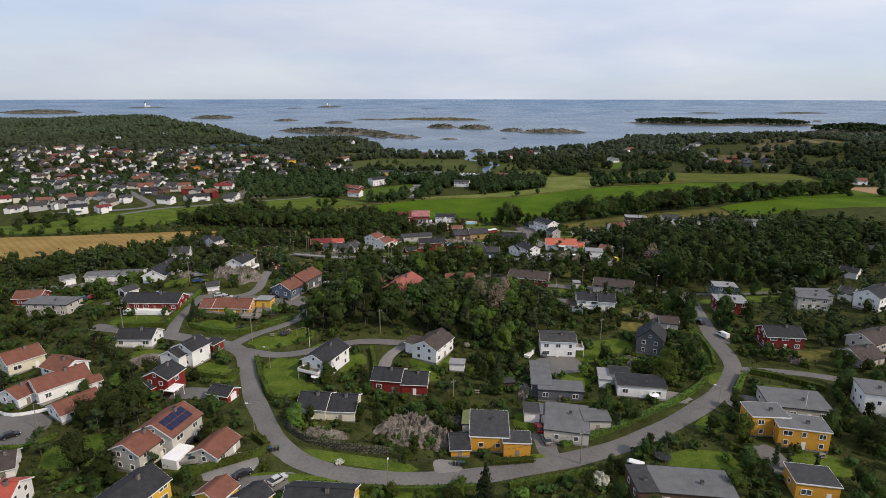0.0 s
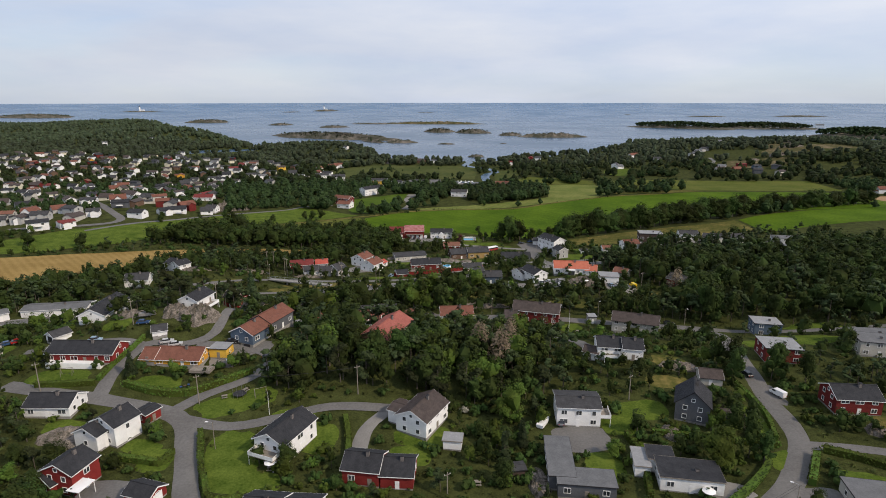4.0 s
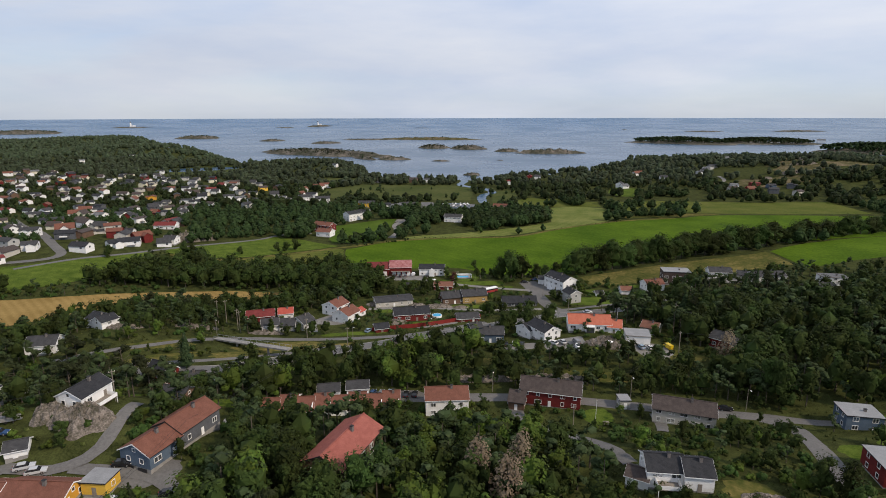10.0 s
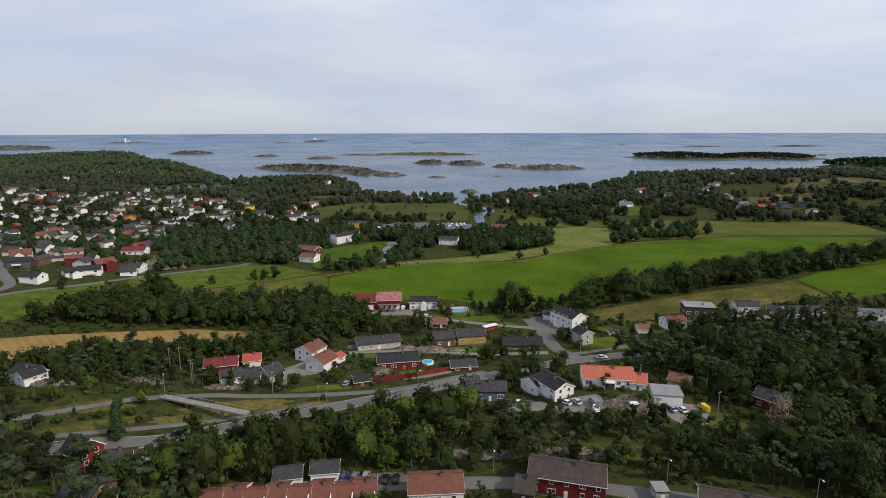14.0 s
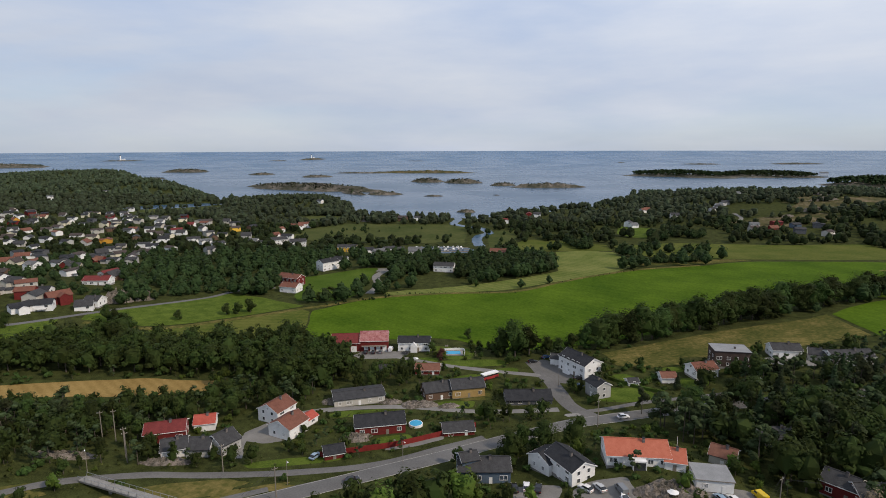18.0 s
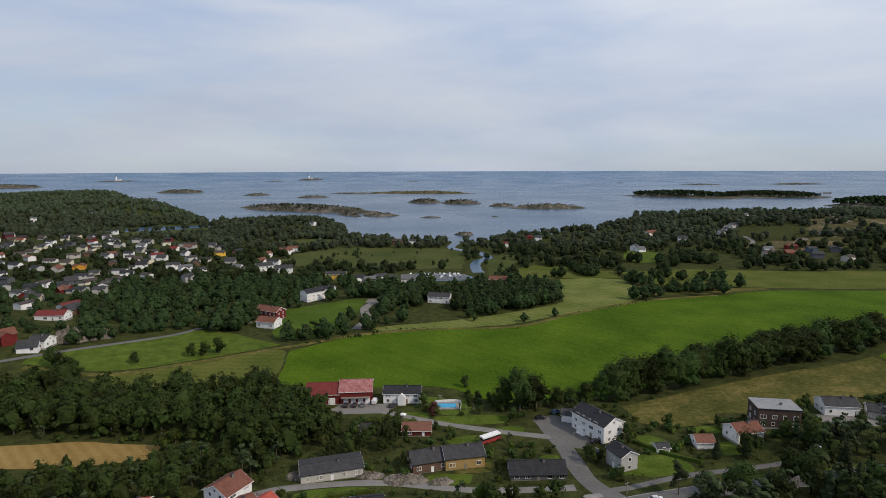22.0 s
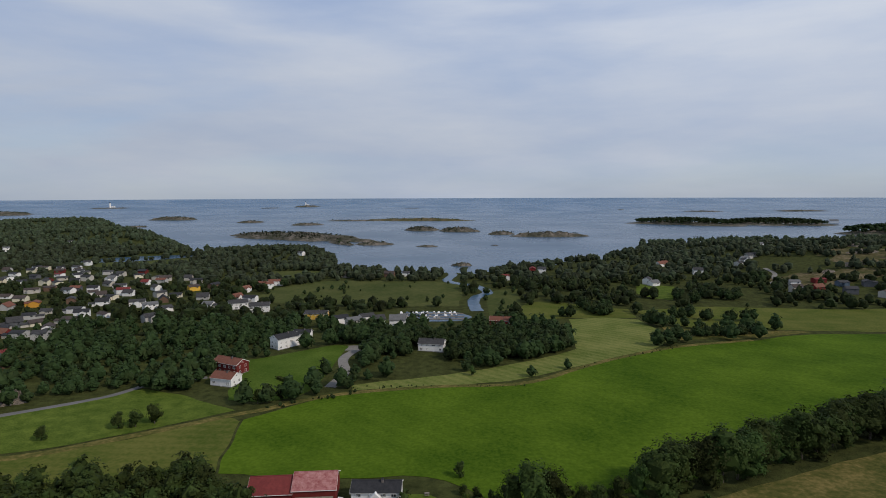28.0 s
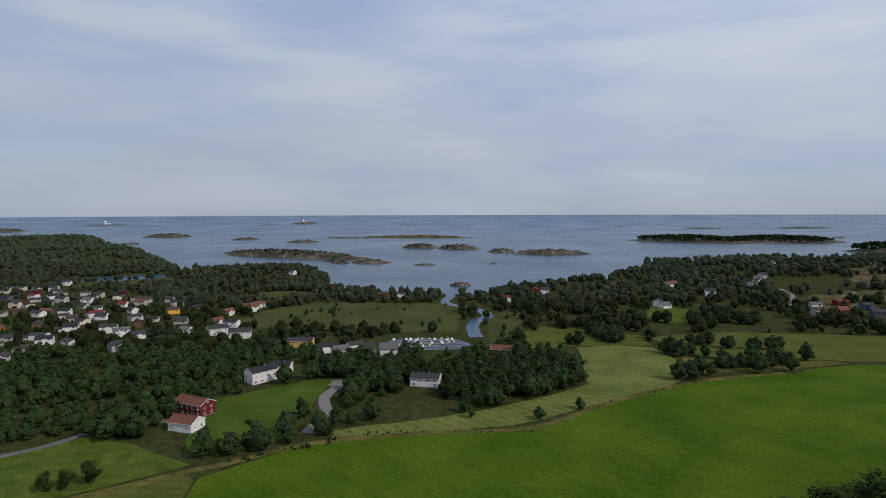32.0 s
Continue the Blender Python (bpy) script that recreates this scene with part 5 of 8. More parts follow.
def flagpole(x, y, h=8.0):
    e = thing("flagpole", x, y, height(x, y), 0, "slim white wooden flagpole in a garden", "flagpole")
    V, F = [], []
    add_tube(V, F, [(0, 0, -.3), (0, 0, h)], .07, .04, 8)
    part("pole", V, F, M_WHITE, e)
    V, F = [], []
    add_tube(V, F, [(0, 0, h), (0, 0, h + .08), (0, 0, h + .18)], .08, .03, 8)
    part("finial", V, F, surf("gilt", (0.5, 0.35, 0.1), (0.6, 0.42, 0.15), 2, .3, 0, metal=.8), e)
    ROADS.append((x, y, 1.2))


def waste_bin(x, y, rot, lid):
    e = thing("waste_bin", x, y, height(x, y) + .15, rot, "dark wheeled waste bin with a coloured lid", "bin", "waste bins by the road")
    V = [(-.24, -.28, 0), (.24, -.28, 0), (.24, .28, 0), (-.24, .28, 0), (-.29, -.35, 1.0), (.29, -.35, 1.0), (.29, .35, 1.0), (-.29, .35, 1.0)]
    part("body", V, [(3, 2, 1, 0), (0, 1, 5, 4), (1, 2, 6, 5), (2, 3, 7, 6), (3, 0, 4, 7), (4, 5, 6, 7)], M_DARK, e, key=("bin",))
    boxpart("lid", (-.31, .31, -.38, .38, 1.0, 1.08), surf("bin_lid_" + lid, *{"green": ((.02, .08, .03), (.03, .12, .04)), "blue": ((.02, .05, .15), (.03, .08, .2)), "brown": ((.08, .05, .03), (.1, .07, .04))}[lid], 2, .5, 0), e, key=("binlid", lid))


def garden_set(x, y, rot, parasol=False):
    e = thing("garden_table", x, y, height(x, y) + .2, rot, "wooden garden table with benches" + (" and a pale parasol" if parasol else ""), "garden table")
    boxpart("tabletop", (-.8, .8, -.4, .4, .68, .74), M_TIMBER, e, key=("gtop",))
    for k in (-.6, .6):
        boxpart("leg", (k - .05, k + .05, -.35, .35, -.3, .68), M_TIMBER, e, key=("gleg", k))
    for k in (-.8, .8):
        boxpart("bench", (-.8, .8, k - .16, k + .16, .36, .43), M_TIMBER, e, key=("gb", k))
    if parasol:
        V, F = [], []
        add_tube(V, F, [(0, 0, .7), (0, 0, 2.3)], .03, .03, 6)
        part("pole", V, F, M_METAL, e)
        V = [(1.5 * math.cos(k * math.pi / 4), 1.5 * math.sin(k * math.pi / 4), 2.0) for k in range(8)] + [(0, 0, 2.5), (0, 0, 2.4)]
        part("canopy", V, [(k, (k + 1) % 8, 8) for k in range(8)] + [((k + 1) % 8, k, 9) for k in range(8)], M_WHITE, e, "pale cloth canopy")


def swing_frame(x, y, rot):
    e = thing("swing_set", x, y, height(x, y), rot, "wooden garden swing frame on a lawn", "swing")
    for k in (-1.6, 1.6):
        for s in (-.8, .8):
            V, F = [], []
            add_tube(V, F, [(k, s, -.2), (k, 0, 2.3)], .06, .06, 6)
            part("leg", V, F, M_TIMBER, e)
    V, F = [], []
    add_tube(V, F, [(-1.8, 0, 2.3), (1.8, 0, 2.3)], .06, .06, 6)
    part("beam", V, F, M_TIMBER, e)
    for k in (-.7, .7):
        boxpart("seat", (k - .25, k + .25, -.1, .1, .45, .49), M_DARK, e)


def boat_on_trailer(x, y, rot):
    z = height(x, y) + .2
    e = thing("boat_trailer", x, y, z, rot, "low steel boat trailer in a yard", "trailer")
    boxpart("chassis", (-2.2, 2.8, -.5, .5, .42, .5), M_METAL, e)
    for s in (-.85, .85):
        V, F = [], []
        add_tube(V, F, [(-.4, s - .1, .3), (-.4, s + .1, .3)], .3, .3, 10)
        part("wheel", V, F, M_TYRE, e)
    boat(x, y, rot, 5, z=.7)


def bus(x, y, rot):
    e = thing("bus", x, y, height(x, y) + .15, rot, "old red and white bus parked beside a gravel track", "bus")
    boxpart("body", (-4, 4, -1.2, 1.2, .4, 1.6), surf("bus_red", (.25, .03, .03), (.33, .05, .045), 1, .5, .1), e)
    boxpart("upper_body", (-4, 4, -1.18, 1.18, 2.3, 2.8), M_WHITE, e)
    boxpart("windows", (-3.95, 3.95, -1.15, 1.15, 1.6, 2.3), M_CARGLASS, e)
    for k in (-2.5, 2.5):
        for s in (-1.1, 1.1):
            V, F = [], []
            add_tube(V, F, [(k, s - .12, .42), (k, s + .12, .42)], .42, .42, 12)
            part("wheel", V, F, M_TYRE, e)
    ROADS.append((x, y, 5))

# ---- the houses, street by street ----
h = house(-131.3, 162.9, 54, 9.9, 9.0, 6.0, "cream", "terra", "cream timber house with a brown-red tiled roof", form="gable")
h = house(-110.5, 149.2, 51, 13.3, 9.0, 6.0, "white", "terra", "white timber house with a brown-red tiled roof", form="gable")
house(-113.1, 156.0, -23, 9.7, 8.0, 6.5, "white", "terra", "white timber house with a brown-red tiled roof", form="gable", into=h)
house(-118.8, 144.0, 68, 5.5, 8.0, 5.0, "white", "terra", "white timber house with a brown-red tiled roof", form="gable", into=h)
h = house(-99.9, 139.2, 55, 10.6, 8.0, 4.5, "white", "terra", "white timber garage with a brown-red tiled roof", form="gable", chimney=0, name="garage", category="garage")
garage_door(h, 10.6, 8.0)
h = house(-102.2, 151.2, 48, 3.4, 4.0, 3.2, "white", "terra", "white timber garden shed with a brown-red tiled roof", form="gable", chimney=0, name="shed", category="shed")
h = house(-65.6, 121.5, 75, 10.4, 10.0, 8.0, "greige", "terra", "pale grey timber house with solar panels on its brown-red tiled roof", panels=True, chimney=1, form="gable")
boxpart("balcony", (-9, -3, -9.0, -4.9, 2.4, 2.6), M_WHITE, h, "white roof terrace")
boxpart("annex", (-9, -3, -8.9, -4.9, -2, 2.4), wallmat("white"), h)
house(-69.5, 114.8, 72, 8.3, 8.0, 7.0, "greige", "terra", "pale grey timber two-storey house with a brown-red tiled roof", form="gable", into=h)
h = house(-52.5, 115.7, 74, 8.3, 7.0, 4.5, "greige", "terra", "pale grey timber garage with a brown-red tiled roof", form="gable", chimney=0, name="garage", category="garage")
garage_door(h, 8.3, 7.0)
h = house(-63.1, 99.0, 70, 11.0, 9.0, 7.0, "yellow", "black", "yellow timber two-storey house with a black tiled roof", form="gable")
h = house(-46.9, 101.4, 67, 5.7, 6.0, 4.0, "yellow", "terra", "yellow timber garage with a brown-red tiled roof", form="gable", chimney=0, name="garage", category="garage")
garage_door(h, 5.7, 6.0)
h = house(-39.3, 100.2, 56, 5.7, 6.0, 4.0, "yellow", "black", "yellow timber garage with a black tiled roof", form="gable", chimney=0, name="garage", category="garage")
garage_door(h, 5.7, 6.0)
h = house(-80.1, 149.1, 77, 7.3, 8.0, 7.5, "red", "black", "red timber two-storey house with a black tiled roof", form="gable")
boxpart("terrace_roof", (-5.5, -1.0, -7.2, -4.0, 3.0, 3.15), M_WHITE, h, "white terrace roof")
for k in (-5.2, -1.3):
    boxpart("post", (k - .06, k + .06, -7.1, -6.98, -1, 3.0), M_WHITE, h)
house(-84.4, 148.2, 64, 4.3, 8.0, 5.0, "red", "black", "red timber house with a black tiled roof", form="gable", into=h)
h = house(-79.9, 167.1, 67, 7.3, 8.0, 7.5, "white", "black", "white timber two-storey house with a black tiled roof", chimney=1, form="gable")
house(-83.5, 163.9, 73, 5.5, 7.0, 6.0, "white", "black", "white timber house with a black tiled roof", form="gable", into=h)
h = house(-61.3, 143.8, -17, 6.4, 5.0, 3.6, "red", "black", "red timber garage with a black tiled roof", form="gable", chimney=0, name="garage", category="garage")
garage_door(h, 6.4, 5.0)
h = house(-101.8, 177.4, 0, 12.0, 8.0, 5.0, "white", "black", "white timber house with a black tiled roof", form="gable")
h = house(-36.7, 164.5, 67, 13.2, 8.5, 7.5, "white", "black", "white timber house with a black roof and a raised white deck", deck="l", form="gable")
h = house(-76.2, 175.0, 67, 4.6, 4.2, 3.4, "red", "black", "small red timber garage with a black roof", form="low", chimney=0, name="garage", category="garage")
garage_door(h, 5.0, 4.6)
h = house(80.5, 177.0, -10, 5.0, 4.4, 3.2, "brown", "brownd", "small brown timber shed beside a hedge", form="low", chimney=0, name="shed", category="shed", windows=False)
h = house(19.5, 155.5, 10, 3.0, 2.6, 2.6, "brownd", "dgrey", "small dark garden shed among shrubs", form="low", chimney=0, name="shed", category="shed", windows=False)
h = house(4.6, 166.2, -8, 4.6, 3.6, 2.6, "white", "greyl", "low white garden store with a flat roof", form="flat", chimney=0, name="shed", category="shed", windows=False)
h = house(-16.0, 154.5, -9, 8.5, 8.0, 6.0, "red", "black", "red timber house with a black tiled roof", form="gable")
house(-8.1, 153.8, -4, 7.4, 8.0, 5.5, "red", "black", "red timber house with a black tiled roof", form="gable", into=h)
h = house(-34.0, 137.6, -6, 7.6, 9.0, 5.5, "cream", "black", "cream timber house in two stepped parts with a black roof", form="gable")
house(-26.6, 137.7, -3, 7.5, 9.0, 5.5, "cream", "black", "cream timber house with a black tiled roof", form="gable", into=h)
h = house(38.9, 180.0, -5, 11.5, 9.0, 6.5, "white", "dgrey", "white timber house with a dark grey tiled roof", form="low")
boxpart("balcony", (5.7, 8.5, -4.4, 1, 2.6, 2.8), M_TIMBER, h)
railing(h, 5.7, 8.5, -4.4, 1, 2.8, M_WHITE, "fr")
boxpart("post", (8.3, 8.45, -4.3, -4.15, -1, 2.6), M_WHITE, h)
h = house(29.6, 157.5, 84, 15.5, 5.8, 3.6, "dgrey", "grey", "dark grey timber garage with a flat grey felt roof", form="flat", chimney=0, name="garage", category="garage")
garage_door(h, 15.5, 5.8)
house(34.0, 149.6, -7, 12.6, 6.0, 3.5, "dgrey", "grey", "dark grey timber garage with a flat grey felt roof", form="flat", chimney=0, name="garage", category="garage", into=h)
h = house(57.8, 151.6, -10, 13.4, 7.6, 3.6, "white", "black", "white timber house with a flat black roof and a white carport", form="flat")
house(53.6, 158.0, -10, 5.8, 5.6, 3.62, "white", "black", "white wing", form="flat", chimney=0, into=h, door=False)
house(48.9, 157.4, -10, 3.4, 7.4, 3.0, "white", "greyl", "white carport", form="flat", chimney=0, into=h, door=False, windows=False)
h = house(71.2, 181.0, 66, 9.5, 8.6, 9.0, "dgrey", "black", "tall dark grey timber house with a steep black roof", form="steep")
h = house(117.0, 184.0, -6, 12.0, 9.0, 7.0, "dred", "black", "dark red timber two-storey house with a black tiled roof", form="gable")
h = house(83.7, 132.5, -4, 9.0, 7.0, 5.6, "orange", "grey", "orange timber house with a flat grey roof and white trim", form="flat")
house(89.8, 127.2, -14, 11.4, 7.0, 5.5, "orange", "grey", "orange-yellow timber house with a flat grey felt roof", form="flat", into=h)
h = house(97.5, 142.4, -12, 15.6, 11.0, 3.4, "greige", "grey", "pale grey timber house with a flat grey felt roof", form="flat")
h = house(119.9, 143.2, -17, 7.1, 9.0, 6.5, "white", "grey", "white timber house with a flat grey felt roof", form="flat")
h = house(54.3, 107.5, -7, 16.6, 9.0, 3.4, "brown", "grey", "brown timber house with a flat grey felt roof", form="flat")
house(43.8, 108.4, 0, 4.1, 9.0, 3.8, "brown", "dgrey", "brown timber house with a dark grey tiled roof", form="flat", into=h)
h = house(81.5, 108.8, -11, 8.7, 7.0, 4.0, "orange", "dgrey", "orange-yellow timber garage with a dark grey tiled roof", form="flat", chimney=0, name="garage", category="garage")
garage_door(h, 8.7, 7.0)
h = house(11.9, 129.8, 86, 12.2, 9.5, 4.2, "orange", "dgrey", "orange timber house with a flat dark grey roof", form="flat")
house(18.2, 124.1, -3, 6.5, 5.0, 4.1, "orange", "dgrey", "orange-yellow timber garage with a dark grey tiled roof", form="flat", chimney=0, name="garage", category="garage", into=h)
h = house(4.1, 124.9, 3, 4.6, 7.0, 4.0, "orange", "black", "orange-yellow timber garage with a black tiled roof", form="gable", chimney=0, name="garage", category="garage")
garage_door(h, 4.6, 7.0)
house(7.8, 132.7, 85, 6.6, 5.0, 4.0, "greige", "green", "pale grey timber garage with a mossy green roof", form="flat", chimney=0, name="garage", category="garage", into=h)
h = house(-24.9, 99.5, -4, 13.8, 9.0, 6.0, "yellow", "black", "yellow timber house with a black tiled roof", form="gable")
h = house(32.5, 133.3, 78, 13.5, 11.0, 3.4, "greige", "grey", "pale grey timber house with a flat grey felt roof", form="flat")
house(28.1, 138.1, -5, 3.1, 5.0, 3.0, "white", "grey", "white timber garage with a flat grey felt roof", form="flat", chimney=0, name="garage", category="garage", into=h)
house(24.2, 138.9, -6, 4.1, 5.0, 3.0, "white", "dgrey", "white timber garage with a dark grey tiled roof", form="flat", chimney=0, name="garage", category="garage", into=h)
house(40.3, 134.4, -2, 6.8, 6.0, 3.2, "greige", "grey", "pale grey timber garage with a flat grey felt roof", form="flat", chimney=0, name="garage", category="garage", into=h)
h = house(-79.2, 204.6, -4, 14.2, 9.0, 4.2, "orange", "terra", "orange-yellow timber bungalow with a brown-red roof and a terrace", form="gable")
boxpart("terrace", (5.5, 12, -8, -4.6, -.5, .35), M_TIMBER, h, "pale timber terrace")
house(-88.6, 204.6, -4, 4.4, 8.0, 3.4, "orange", "terra", "orange-yellow timber garage with a brown-red tiled roof", form="gable", chimney=0, name="garage", category="garage", into=h)
house(-68.6, 208.0, -5, 5.6, 5.0, 3.2, "yellow", "greyl", "yellow timber garage with a pale grey felt roof", form="flat", chimney=0, name="garage", category="garage", into=h)
h = house(-58.5, 229.2, 70, 13.0, 9.0, 6.5, "dgrey", "terra", "dark grey timber house with a brown-red tiled roof", form="gable")
house(-62.4, 218.5, 69, 9.5, 9.0, 6.0, "blue", "terra", "blue-grey timber house with a brown-red tiled roof", form="gable", into=h)
for k in (-1.9, 1.9):
    boxpart("garage_door", (-16.35, -16.2, k - 1.25, k + 1.25, -2.0, .25), M_DARK, h, "dark garage door")
h = house(-86.6, 234.2, 78, 10.2, 7.6, 5.2, "white", "black", "white timber house with a black roof on a rocky knoll", deck="f", form="gable")
h = house(-91.6, 215.8, 24, 4.4, 5.0, 3.2, "white", "dgrey", "white timber garden shed with a dark grey tiled roof", form="gable", chimney=0, name="shed", category="shed")
h = house(-16.2, 214.0, 68, 18.6, 10.0, 8.2, "brown", "redp", "brown timber two-storey house with a faded pink-red tiled roof", form="gable")
h = house(-136.5, 327.0, -30, 10.4, 8.0, 6.8, "white", "black", "white timber two-storey house with a black roof and a gabled wing", form="gable", dz=-1.2)
house(-133.2, 323.6, 58, 7.0, 7.0, 6.4, "white", "black", "white gabled wing", form="gable", chimney=0, dz=-1.2, into=h, door=False)
h = house(-143.6, 301.2, 13, 10.3, 9.0, 6.0, "white", "dgrey", "white timber house with a dark grey tiled roof", form="gable")
h = house(-109.2, 205.0, -2, 20.8, 9.0, 5.5, "red", "black", "long red timber house with a black roof and a white veranda", form="gable")
boxpart("veranda", (-9.4, 7.6, -6.6, -4.55, -.8, 1.0), M_WHITE, h, "white veranda wall")
h = house(-120.5, 235.0, 93, 18.5, 9.0, 5.8, "white", "black", "long white timber house with a black roof above a lane", form="gable")
h = house(-126.5, 217.5, 60, 5.6, 5.0, 3.6, "white", "dgrey", "white timber garage with a dark door beside a lane", form="gable", chimney=0, name="garage", category="garage", windows=False)
boxpart("garage_door", (-2.86, -2.76, -1.3, 1.3, .05, 2.1), M_DARK, h, "dark garage door")
h = house(-160.5, 267.8, 9, 25.2, 9.0, 4.2, "white", "grey", "white timber house with a flat grey felt roof", form="low")
h = house(-178.5, 258.3, 44, 5.5, 7.0, 4.0, "white", "grey", "white timber garage with a flat grey felt roof", form="low", chimney=0, name="garage", category="garage")
garage_door(h, 5.5, 7.0)
h = house(-140.4, 247.6, 18, 3.4, 4.0, 3.0, "white", "dgrey", "white timber garden shed with a dark grey tiled roof", form="gable", chimney=0, name="shed", category="shed")
h = house(42.6, 269.1, -16, 19.3, 10.0, 7.5, "dred", "brownd", "dark red timber two-storey house with a dark brown tiled roof", form="gable")
house(31.4, 266.7, -17, 5.0, 8.0, 5.0, "brown", "brownd", "brown timber house with a dark brown tiled roof", form="gable", into=h)
h = house(79.8, 253.9, -20, 17.5, 9.0, 7.0, "greige", "brownd", "pale grey timber two-storey house with a dark brown tiled roof", form="gable")
h = house(57.3, 214.0, -7, 8.4, 8.0, 6.5, "white", "black", "white timber house with a black tiled roof", deck="f", form="gable")
house(64.0, 211.8, -9, 6.2, 8.0, 6.0, "white", "black", "white timber house with a black tiled roof", form="gable", into=h)
house(51.9, 213.6, -31, 5.0, 5.0, 4.0, "white", "brownd", "white timber garage with a dark brown tiled roof", form="gable", chimney=0, name="garage", category="garage", into=h)
h = house(128.0, 246.9, -12, 9.6, 8.0, 5.0, "blue", "greyl", "blue-grey timber house with a pale grey felt roof", form="flat")
h = house(115.5, 216.8, -10, 11.4, 10.0, 5.0, "dred", "greyl", "dark red timber house with a pale grey felt roof", form="flat")
h = house(83.4, 197.5, -13, 6.3, 6.0, 4.2, "greige", "brownd", "pale grey timber garage with a dark brown tiled roof", form="gable", chimney=0, name="garage", category="garage")
garage_door(h, 6.3, 6.0)
h = house(119.2, 308.8, -51, 8.0, 8.0, 6.0, "dred", "dgrey", "dark red timber house with a dark grey tiled roof", form="gable")
house(124.9, 304.0, -7, 12.3, 8.0, 5.5, "dred", "dgrey", "dark red timber house with a dark grey tiled roof", form="gable", into=h)
h = house(25.5, 322.9, -1, 14.6, 8.0, 6.0, "blue", "dgrey", "blue-grey timber house with a dark tiled roof", form="gable")
house(21.0, 323.3, 17, 5.1, 5.0, 7.5, "blue", "dgrey", "blue-grey timber two-storey house with a dark grey tiled roof", form="gable", into=h)
h = house(49.5, 320.4, -64, 12.0, 8.0, 6.5, "white", "black", "white timber house with a black tiled roof", form="gable")
house(44.4, 325.8, 37, 7.6, 8.0, 6.0, "white", "black", "white timber house with a black tiled roof", form="gable", into=h)
h = house(68.6, 322.6, -7, 17.1, 10.0, 6.0, "white", "orangered", "long white house with an orange-red tiled roof on a rocky knoll", form="gable")
boxpart("porch", (-1.8, 1.8, -7.2, -4.9, .3, 3.2), wallmat("white"), h, "white glazed porch")
boxpart("glazing", (-1.5, 1.5, -7.26, -7.18, .5, 2.8), M_CURTAIN, h)
house(78.5, 319.3, -16, 5.5, 8.0, 5.0, "white", "orangered", "white timber house with a orange-red tiled roof", form="gable", into=h)
h = house(85.2, 311.2, -11, 9.2, 8.0, 3.5, "white", "greyl", "white timber garage with a pale grey felt roof", form="flat", chimney=0, name="garage", category="garage")
garage_door(h, 9.2, 8.0)
h = house(96.6, 326.3, -37, 6.9, 7.0, 5.0, "greige", "brown", "pale grey timber house with a brown tiled roof", form="gable")
h = house(119.5, 339.8, -6, 14.7, 8.0, 5.0, "dgrey", "dgrey", "dark grey timber house with a dark grey tiled roof", form="gable")
h = house(47.9, 381.8, 0, 17.6, 9.0, 4.5, "dgrey", "black", "dark grey timber house with a black tiled roof", form="gable")
h = house(76.4, 384.9, -69, 7.6, 6.5, 7.0, "grey", "black", "grey timber two-storey house with a black tiled roof", form="gable")
h = house(75.7, 410.2, -61, 16.2, 10.0, 9.0, "white", "black", "large white timber house with a black roof and outside stairs", form="gable")
for k in range(8):
    boxpart("stair", (-4 + k * .45, -3.55 + k * .45, -6.4, -5.0, 0, 3.4 - k * .42), M_WHITE, h, "white outside stair")
for k in (-5, -2, 1, 4):
    window(h, k, -5.0, 6.6, 1.4, 1.1, -90)
house(68.1, 421.9, -20, 5.1, 6.0, 4.5, "white", "dgrey", "white timber garage with a dark grey tiled roof", form="gable", chimney=0, name="garage", category="garage", into=h)
h = house(140.2, 407.8, -10, 14.5, 10.0, 7.0, "brownd", "greyl", "dark brown timber two-storey house with a pale grey felt roof", form="flat")
h = house(124.5, 399.7, 11, 10.2, 8.0, 6.0, "white", "terra", "white timber house with a brown-red tiled roof", form="gable")
h = house(167.8, 413.6, -8, 12.1, 8.0, 6.0, "white", "dgrey", "white timber house with a dark grey tiled roof", form="gable")
house(180.3, 409.4, -29, 7.1, 7.0, 5.0, "greige", "dgrey", "pale grey timber house with a dark grey tiled roof", form="gable", into=h)
house(191.1, 405.7, 2, 18.8, 8.0, 6.0, "white", "dgrey", "white timber house with a dark grey tiled roof", form="gable", into=h)
h = house(-31.8, 445.7, 3, 13.7, 12.0, 7.5, "dred", "redd", "red timber barn with a red metal roof", windows=False, form="gable", chimney=0, name="barn", category="barn")
for k in (-4, 0, 4):
    boxpart("barn_door", (k - 1.4, k + 1.4, -6.08, -5.95, 0, 3.0), M_WHITE, h, "white barn door")
h = house(-17.9, 446.4, 3, 13.5, 12.0, 8.5, "dred", "redw", "red timber barn with a faded red metal roof", windows=False, form="gable", chimney=0, name="barn", category="barn")
for k in (-4, -1, 2, 5):
    boxpart("barn_door", (k - 1.0, k + 1.0, -6.08, -5.95, 0, 2.6), M_WHITE, h, "white barn door")
boxpart("canopy", (-6, 6, -7.6, -5.9, 3.1, 3.25), M_TIMBER, h, "pale lean-to canopy")
h = house(2.0, 444.0, -2, 15.6, 8.0, 6.5, "white", "black", "white farmhouse with a black roof beside a pool", form="gable")
V = [(-1.6, -5.6, 0), (1.6, -5.6, 0), (1.6, -3.9, 0), (-1.6, -3.9, 0), (-1.6, -5.6, 3.6), (1.6, -5.6, 3.6), (1.6, -3.9, 3.6), (-1.6, -3.9, 3.6), (0, -5.6, 5.0), (0, -3.9, 5.0)]
